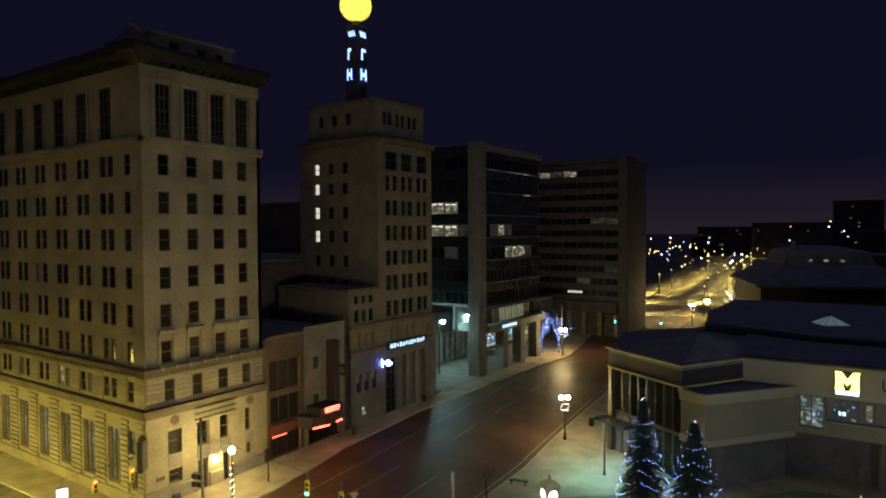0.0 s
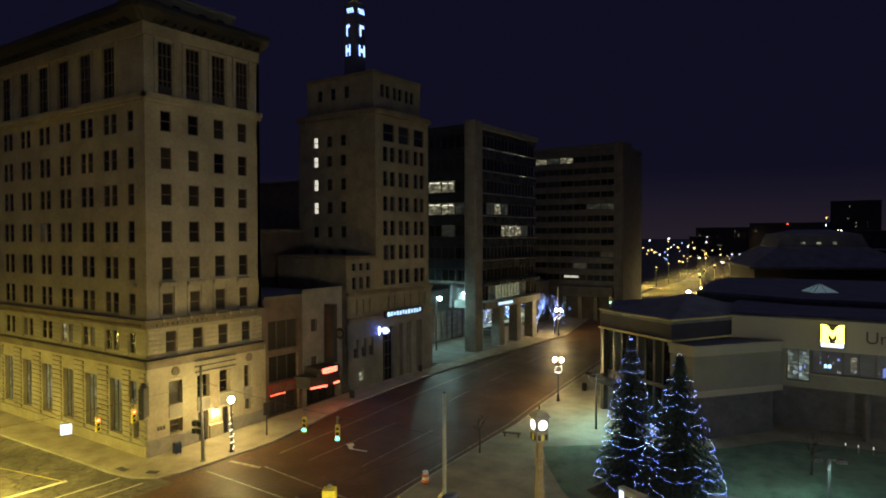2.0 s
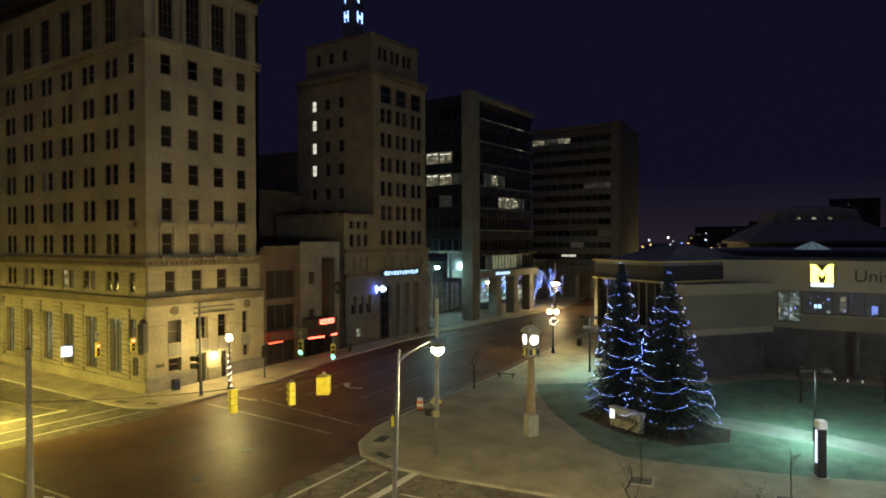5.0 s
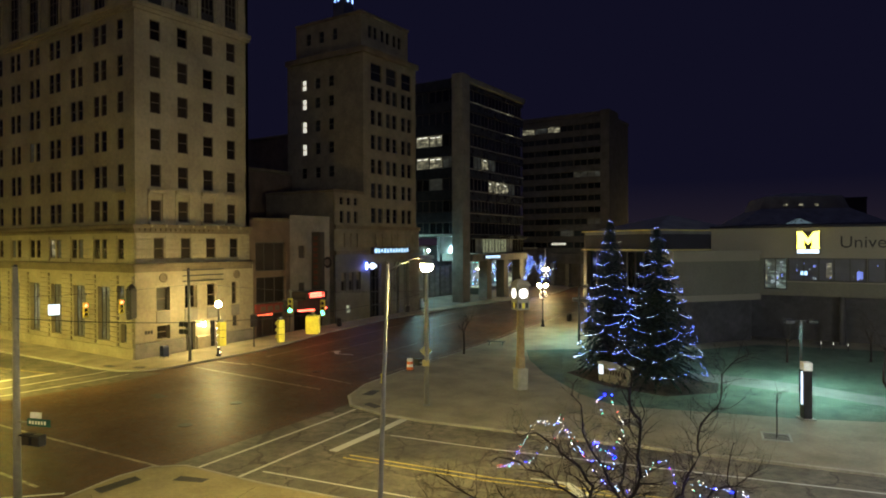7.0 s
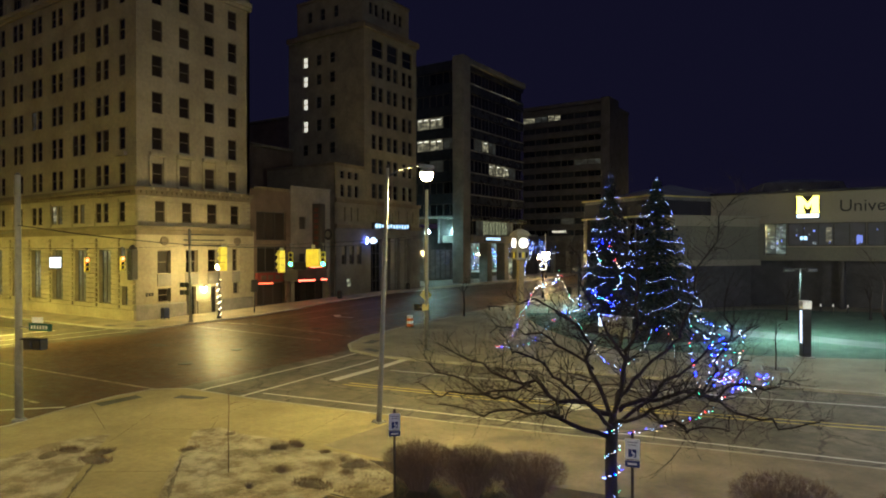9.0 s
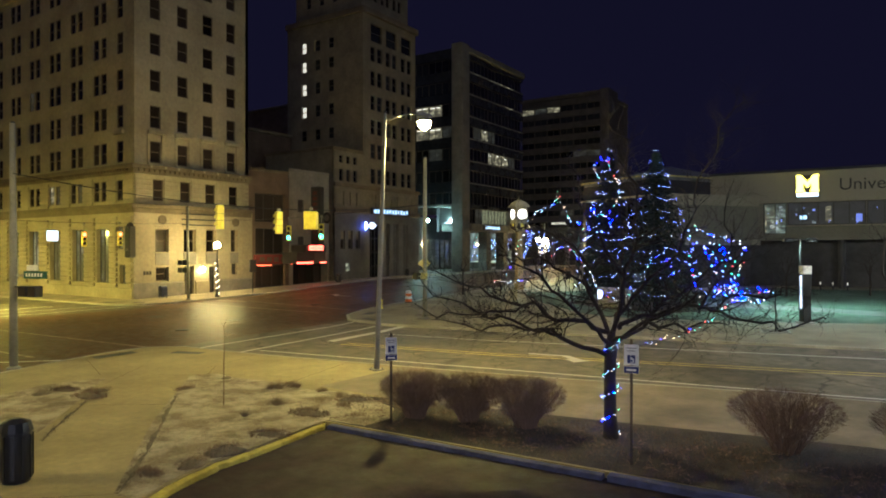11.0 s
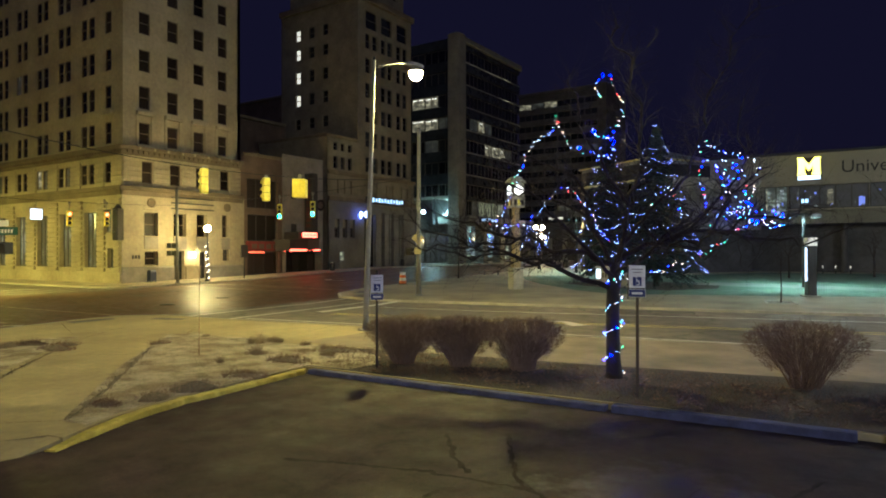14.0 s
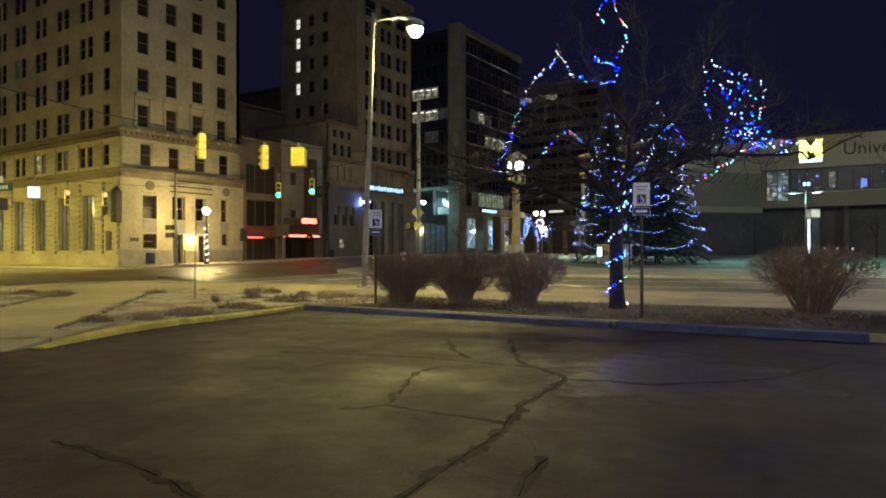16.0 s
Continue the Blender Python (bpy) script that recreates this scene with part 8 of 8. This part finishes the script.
def hedge_bush(x, y, r, h, seed):
    """A clipped leafless shrub: a sheaf of twigs, dense at its flat top."""
    rng = random.Random(seed)
    t = thing("hedge_bush", pose(x, y, 0.12), "clipped leafless brown hedge bush in the mulch bed", "hedge", "row of hedge bushes")
    g = Geo()
    for i in range(110):
        a, s = rng.uniform(0, 6.283), rng.uniform(0.05, 0.3) * r
        e = rng.uniform(0.2, 1.0) * r
        b_ = a + rng.gauss(0, 0.3)
        p0, p1 = Vector((s * math.cos(a), s * math.sin(a), 0)), Vector((e * math.cos(b_), e * math.sin(b_), h * rng.uniform(0.7, 0.95)))
        mid = p0.lerp(p1, 0.5) + Vector((rng.gauss(0, 0.05), rng.gauss(0, 0.05), 0.05))
        g.tube([p0, mid, p1], [0.016, 0.011, 0.005], 4, False)
        for j in range(5):
            q = mid.lerp(p1, rng.uniform(0.0, 0.9))
            g.tube([q, q + Vector((rng.gauss(0, 0.1), rng.gauss(0, 0.1), rng.uniform(0.1, 0.28)))], [0.005, 0.003], 3, False)
    part("stem_sheaf", g, TWIG, t)
    g = Geo()
    for i in range(8200):
        zz = h * (0.98 - 0.72 * rng.random() ** 1.35)
        k = 0.26 + 0.78 * min(1.0, 1.3 * zz / h) ** 0.8
        a, q = rng.uniform(0, 6.283), math.sqrt(rng.random()) * r * k * 1.05
        p = Vector((q * math.cos(a), q * math.sin(a), min(zz, h * rng.uniform(0.9, 1.03)) * (1 - 0.2 * (q / r) ** 3)))
        d = Vector((rng.gauss(0, 0.6) + 0.6 * math.cos(a), rng.gauss(0, 0.6) + 0.6 * math.sin(a), rng.gauss(0.7, 0.5))).normalized() * rng.uniform(0.08, 0.22)
        n = d.cross(Vector((rng.gauss(0, 1), rng.gauss(0, 1), 0.1))).normalized() * 0.0036
        v0 = len(g.v)
        g.v += [tuple(p - n), tuple(p + n), tuple(p + d)]
        g.f.append((v0, v0 + 1, v0 + 2))
    part("twig_mass", g, TWIG, t)["kind"] = "stuff"
    return t


for i, (x, y, r, h) in enumerate(((-6.85, 12.5, 0.95, 1.34), (-5.35, 12.95, 0.96, 1.34), (-3.75, 13.3, 0.98, 1.35), (2.35, 14.7, 1.14, 1.46), (5.2, 15.1, 1.05, 1.4))):
    hedge_bush(x, y, r, h, 60 + i)


def tuft(x, y, r, seed):
    rng = random.Random(seed)
    g = Geo()
    for i in range(240):
        a, q = rng.uniform(0, 6.283), rng.random() * r
        p = Vector((x + q * math.cos(a), y + q * math.sin(a), 0.12))
        d = Vector((rng.gauss(0, 0.5), rng.gauss(0, 0.5), 1)).normalized() * rng.uniform(0.04, 0.2)
        v0 = len(g.v)
        w = 0.006
        g.v += [(p.x - w, p.y, p.z), (p.x + w, p.y + w, p.z), tuple(p + d)]
        g.f.append((v0, v0 + 1, v0 + 2))
    return single("dry_plant_tuft", g, DRYGRASS, "low dry brown plant tuft in the frosty grass", "plant", "dry tufts")


def soil_mound(x, y, r, h, seed):
    """A low heap of soil and matted dead leaves with stalks standing in it."""
    rng = random.Random(seed)
    t = thing("soil_mound", pose(x, y, 0.14, 0, 0, rng.uniform(0, 180)), "low dark heap of soil and dead leaves in the frosty grass", "soil heap", "soil heaps")
    k, rows_ = 18, 6
    lobes = [rng.uniform(0.6, 1.3) for _ in range(k)]
    lobes = [(lobes[j - 1] + lobes[j] + lobes[(j + 1) % k]) / 3 for j in range(k)]
    rs = []
    for i in range(rows_ + 1):
        u = i / rows_
        rs.append([(1.35 * r * (1 - u) * w_ * math.cos(q), 0.8 * r * (1 - u) * w_ * math.sin(q), -0.02 + h * (1 - (1 - u) ** 2) * rng.uniform(0.75, 1.2)) for q, w_ in [(2 * math.pi * j / k, lobes[j]) for j in range(k)]])
    part("mound_body", Geo().rings(rs), MATTED, t, smooth=True)
    g = Geo()
    for i in range(300):
        q, d = rng.uniform(0, 6.283), rng.random() ** 0.6 * r * 1.35
        p = Vector((1.3 * d * math.cos(q), 0.8 * d * math.sin(q), max(0.0, h * (1 - (d / r) ** 2) * 0.8)))
        e = p + Vector((rng.gauss(0, 0.07), rng.gauss(0, 0.07), abs(rng.gauss(0.05, 0.07))))
        w_ = 0.007
        n = len(g.v)
        g.v += [(p.x - w_, p.y, p.z), (p.x + w_, p.y + w_, p.z), tuple(e)]
        g.f.append((n, n + 1, n + 2))
    part("stalk_litter", g, TWIG, t)["kind"] = "stuff"


for i, (x, y, r, h) in enumerate(((-8.55, 6.3, 0.34, 0.15), (-8.72, 7.35, 0.42, 0.17), (-8.85, 5.5, 0.22, 0.08), (-9.7, 11.05, 0.42, 0.14), (-8.95, 8.95, 0.36, 0.09), (-9.75, 13.1, 0.4, 0.12), (-15.71, 11.15, 0.22, 0.07),
                                  (-19.1, 8.1, 0.36, 0.12), (-18.96, 8.79, 0.3, 0.1), (-17.3, 8.7, 0.42, 0.15), (-17.84, 9.34, 0.3, 0.1), (-13.06, 13.6, 0.3, 0.09), (-16.1, 13.2, 0.25, 0.07))):
    soil_mound(x, y, r, h, 300 + i)


def dry_shrub(x, y, h, seed):
    """A small upright tuft of dry stems."""
    rng = random.Random(seed)
    g = Geo()
    for i in range(80):
        q, k = rng.uniform(0, 6.283), 0.3 * h * rng.random()
        p = Vector((x + k * math.cos(q), y + k * math.sin(q), 0.13))
        d = Vector((rng.gauss(0, 0.6), rng.gauss(0, 0.6), 0.8)).normalized() * h * rng.uniform(0.3, 0.95)
        g.tube([p, p + d * 0.55 + Vector((0, 0, 0.03)), p + d], [0.006, 0.004, 0.002], 3, False)
    return single("dry_shrub", g, DRYGRASS, "small upright dry shrub in the frosty grass", "plant", "dry shrubs")


for i, (x, y, h) in enumerate(((-10.99, 9.83, 0.3), (-11.27, 11.32, 0.42), (-13.0, 12.95, 0.5), (-13.25, 12.8, 0.34), (-11.45, 11.45, 0.32), (-10.4, 13.2, 0.3))):
    dry_shrub(x, y, h, 330 + i)
rng_t = random.Random(3)
for i, (x, y) in enumerate(((-18.2, 9.2), (-19.3, 8.9), (-8.9, 7.5), (-8.7, 6.4), (-11.4, 11.4), (-12.8, 13.5), (-11.5, 13.5), (-10.0, 13.3), (-9.8, 11.15), (-9.1, 9.1), (-10.6, 12.6), (-9.5, 12.4))):
    tuft(x, y, rng_t.uniform(0.18, 0.42), 80 + i)


def inside(poly, x, y):
    hit_ = False
    for (x0, y0), (x1, y1) in zip(poly, poly[1:] + poly[:1]):
        if (y0 > y) != (y1 > y) and x < (x1 - x0) * (y - y0) / (y1 - y0) + x0:
            hit_ = not hit_
    return hit_


dry = Geo()
rng_d = random.Random(9)
for i in range(5200):
    x = rng_d.uniform(-9.5, 12)
    y = 10.85 + 0.037 * (x + 8.5) + rng_d.random() ** 0.8 * 3.6
    a = rng_d.uniform(0, 6.283)
    ln = rng_d.uniform(0.04, 0.22)
    v0 = len(dry.v)
    dry.v += [(x, y, 0.142), (x + 0.012, y + 0.006, 0.142), (x + ln * math.cos(a), y + ln * math.sin(a), 0.15 + rng_d.random() * 0.12)]
    dry.f.append((v0, v0 + 1, v0 + 2))
for i in range(150):
    cx = rng_d.uniform(-9.0, 10)
    cy = 10.95 + 0.037 * (cx + 8.5) + rng_d.random() * 3.0
    for j in range(rng_d.randint(6, 16)):
        a, q = rng_d.uniform(0, 6.283), abs(rng_d.gauss(0, 0.14))
        x, y, z, r = cx + q * math.cos(a), cy + q * math.sin(a), 0.148 + rng_d.random() * 0.05, rng_d.uniform(0.03, 0.07)
        k, b0 = len(dry.v), rng_d.uniform(0, 6.283)
        dry.v += [(x + r * math.cos(b0), y + r * math.sin(b0), z), (x + 0.5 * r * math.cos(b0 + 1.6), y + 0.5 * r * math.sin(b0 + 1.6), z + 0.015), (x - r * math.cos(b0), y - r * math.sin(b0), z + 0.01), (x + 0.5 * r * math.cos(b0 - 1.6), y + 0.5 * r * math.sin(b0 - 1.6), z + 0.02)]
        dry.f.append((k, k + 1, k + 2, k + 3))
single("dry_litter", dry, TWIG, "dry stalks and leaves lying in the mulch bed", "leaf litter", kind="stuff")
fg = Geo()
for i in range(16000):
    x, y = rng_d.uniform(-21, -8), rng_d.uniform(3, 13.8)
    if not inside(VERGE, x, y) and not inside(VERGE_FAR, x, y):
        continue
    a, ln = rng_d.uniform(0, 6.283), rng_d.uniform(0.01, 0.035)
    v0 = len(fg.v)
    fg.v += [(x, y, 0.144), (x + 0.01, y + 0.006, 0.144), (x + 0.4 * ln * math.cos(a), y + 0.4 * ln * math.sin(a), 0.144 + ln)]
    fg.f.append((v0, v0 + 1, v0 + 2))
single("frosty_grass_blades", fg, FROST, "short frosted grass blades on the verge", "grass", kind="stuff")

# street trees wrapped in blue lights
for i, (x, y) in enumerate(((-57.2, 120.0), (-53.9, 121.0), (-63.8, 121.0), (-69.6, 120.3))):
    z = ground_z(y) + 0.13
    bare_tree(x, y, z, "bare street tree wrapped in blue lights", 7.5, 30 + i, 2.2, 0.1, [(-0.7, 0.1, 0.9, 2.0), (0.7, 0.1, 0.9, 2.0), (0.1, -0.5, 1.2, 2.2), (0, 0.6, 1.0, 2.0)], 2)
    rng = random.Random(70 + i)
    ps_ = [[(x + 0.14 * math.cos(1.3 * j), y + 0.14 * math.sin(1.3 * j), z + 0.2 + 0.11 * j) for j in range(30)]]
    for k in range(7):
        a = 0.9 * k + rng.uniform(-0.2, 0.2)
        reach, top = rng.uniform(1.8, 4.2), rng.uniform(5.2, 7.8 if i < 2 else 6.2)
        arc = [(x + reach * u * math.cos(a + 0.3 * u), y + reach * u * math.sin(a + 0.3 * u), z + 2.2 + (top - 2.2) * (1 - (1 - u) ** 2.2)) for u in [j / 7 for j in range(8)]]
        ps_.append(arc)
        for m in range(2):
            p = arc[rng.randint(3, 7)]
            ps_.append([(p[0] + 0.1 * rng.gauss(0, 1), p[1], p[2] - 0.3 * j) for j in range(rng.randint(4, 10))])
    string_of_lights("string_lights", ps_, [(B_SKY, 3, "blue bulbs"), (B_ICEPOINT, 1, "icy white bulbs")], "blue lights wrapped round a street tree", 0.04, 0.34, 90 + i, 0.03)


# ---- distance ----
sheet("road_far", [(-63, 165), (-63, 175), (-69, 238), (-72, 288), (-86, 387), (-110, 560), (-165, 1000), (-140, 1000), (-88, 560), (-70, 396), (-57, 297), (-54, 247), (-43.5, 183), (-42.5, 165)], 0.03, FARROAD, "far street running up to the lights", "road")
rng = random.Random(17)


def far_lamp(x, y, h, mat, r, label):
    t = thing("distant_lamp", pose(x, y, 0.85), label, "street lamp", "distant street lamps")
    part("pole", Geo().lathe(0, 0, [(0.12, 0), (0.08, h)], 5), BLACKMETAL, t)
    if mat is G_FARROAD:
        part("globe", Geo().ball(0, 0, h + r, r * 1.25, 8, 5), G_FARGLOBE, t)
        part("hood", Geo().lathe(0, 0, [(0.42, h - 0.85), (0.43, h - 0.8), (0.36, h - 0.05), (0.1, h), (0.01, h + 0.01)], 10, False), BLACKMETAL, t)
        part("lens", Geo().lathe(0, 0, [(0.29, h - 0.575), (0.1, h - 0.57)], 10), mat, t)
    else:
        part("lens", Geo().ball(0, 0, h, r * 0.8, 8, 5), mat, t)


for i, (yl, xl, yr, xr) in enumerate(((190, -66, 196, -43), (222, -70, 232, -50), (252, -72, 262, -53), (276, -74, 286, -54.5), (300, -76, 306, -56), (326, -79, 330, -59), (352, -84, 356, -62), (385, -88, 390, -67), (430, -94, 440, -73), (490, -103, 500, -81), (570, -114, 590, -91), (680, -129, 690, -104))):
    m = G_FARROAD
    far_lamp(xl, yl, 8.0 + rng.uniform(-0.5, 0.5), m, (0.13 + yl / 4200) * rng.uniform(0.6, 1.25), "distant yellow street lamp beside the road")
    far_lamp(xr, yr, 8.0 + rng.uniform(-0.5, 0.5), m, (0.13 + yr / 4200) * rng.uniform(0.6, 1.25), "distant yellow street lamp beside the road")
for i, (x, y) in enumerate(((-38, 205), (-36, 212), (-41, 224), (-44, 236))):
    z = 0.85
    bare_tree(x, y, z, "small far street tree strung with white lights", 5, 50 + i, 1.8, 0.08, [(-0.5, 0.1, 1, 1.5), (0.5, 0.2, 1, 1.5), (0, -0.4, 1.2, 1.5)], 1)
    ps_ = [[(x + 2.2 * u * math.cos(a), y + 2.2 * u * math.sin(a), z + 1.9 + 2.4 * (1 - (1 - u) ** 2)) for u in [j / 5 for j in range(6)]] for a in [0.9 * k for k in range(7)]]
    string_of_lights("string_lights", ps_, [(B_CLEAR, 1, "warm white bulbs")], "warm white lights on a far street tree", 0.05, 0.4, 110 + i, 0.06)


def scattered_lights(n, near, far_, k0, k1, v0, v1, seed):
    """Lamps scattered over the dark town: n of them between two distances, within a fan of bearings and of slopes down to them."""
    r_ = random.Random(seed)
    for i in range(n):
        d, k, v = r_.uniform(near, far_), r_.uniform(k0, k1), r_.uniform(v0, v1)
        x, y, z = 1.7 + d * (-0.566 + 0.824 * k), -0.9 + d * (0.824 + 0.566 * k), max(4.5, 25.9 - d * v)
        c = r_.random()
        m, word = (G_FARWARM, "yellow") if c < 0.55 else (G_FARWHITE, "white") if c < 0.9 else (G_FARBLUE, "blue") if c < 0.96 else (G_FARRED, "red")
        far_lamp(x, y, z - 0.85, m, d * 0.0011 * r_.uniform(0.5, 1.5), "distant " + word + " lamp in the dark city")


scattered_lights(46, 380, 700, 0.275, 0.41, 0.014, 0.056, 401)
scattered_lights(8, 620, 820, 0.44, 0.475, 0.018, 0.03, 402)
scattered_lights(26, 340, 600, 0.395, 0.52, 0.036, 0.06, 403)
scattered_lights(14, 300, 650, 0.52, 0.69, -0.01, 0.075, 404)
au = thing("auditorium_building", pose(-12, 162, 0.8, 0, 0, 20), "dark far hall with a hipped roof", "building")
part("wall", Geo().box(-14, 14, -14, 14, 0, 13.4, 0.1), FARWALL, au)
part("roof", Geo().rings([[(q, -q, z), (q, q, z), (-q, q, z), (-q, -q, z)] for q, z in ((15, 13.2), (15, 13.7), (8.5, 17.6), (7.5, 20.2), (3.0, 21.2))]), ROOFING, au)
for u in (-4, -1, 2):
    part("window", Geo().box(u, u + 0.8, -8.3, -7.0, 17.9, 18.6), LIT_WARM, au)
for x, y, w, d, h in ((-150, 640, 60, 20, 26), (-97, 600, 58, 20, 29), (-39, 610, 34, 20, 46), (-146, 600, 14, 14, 18), (-20, 560, 60, 30, 22), (-230, 420, 46, 20, 16), (-150, 330, 30, 16, 11), (40, 420, 50, 30, 20), (-30, 330, 34, 20, 13), (110, 380, 60, 30, 26), (-115, 250, 18, 20, 8)):
    fb = thing("distant_building", pose(x, y, 0.8), "dim distant building with a few lit windows", "building", "distant buildings")
    part("wall", Geo().box(0, w, 0, d, 0, h, 0.2), FARWALL, fb)
    part("roof", Geo().box(-0.4, w + 0.4, -0.4, d + 0.4, h, h + 0.6, 0.1), ROOFING, fb)
    for k in range(int(w * h / 140)):
        u, zz = rng.uniform(2, w - 3), 3 + 3.2 * rng.randint(0, max(0, int(h / 3.2) - 2))
        part("window", Geo().box(u, u + 1.1, -0.06, 0.0, zz, zz + 1.0), LIT_WARM if rng.random() < 0.5 else GLASS, fb)
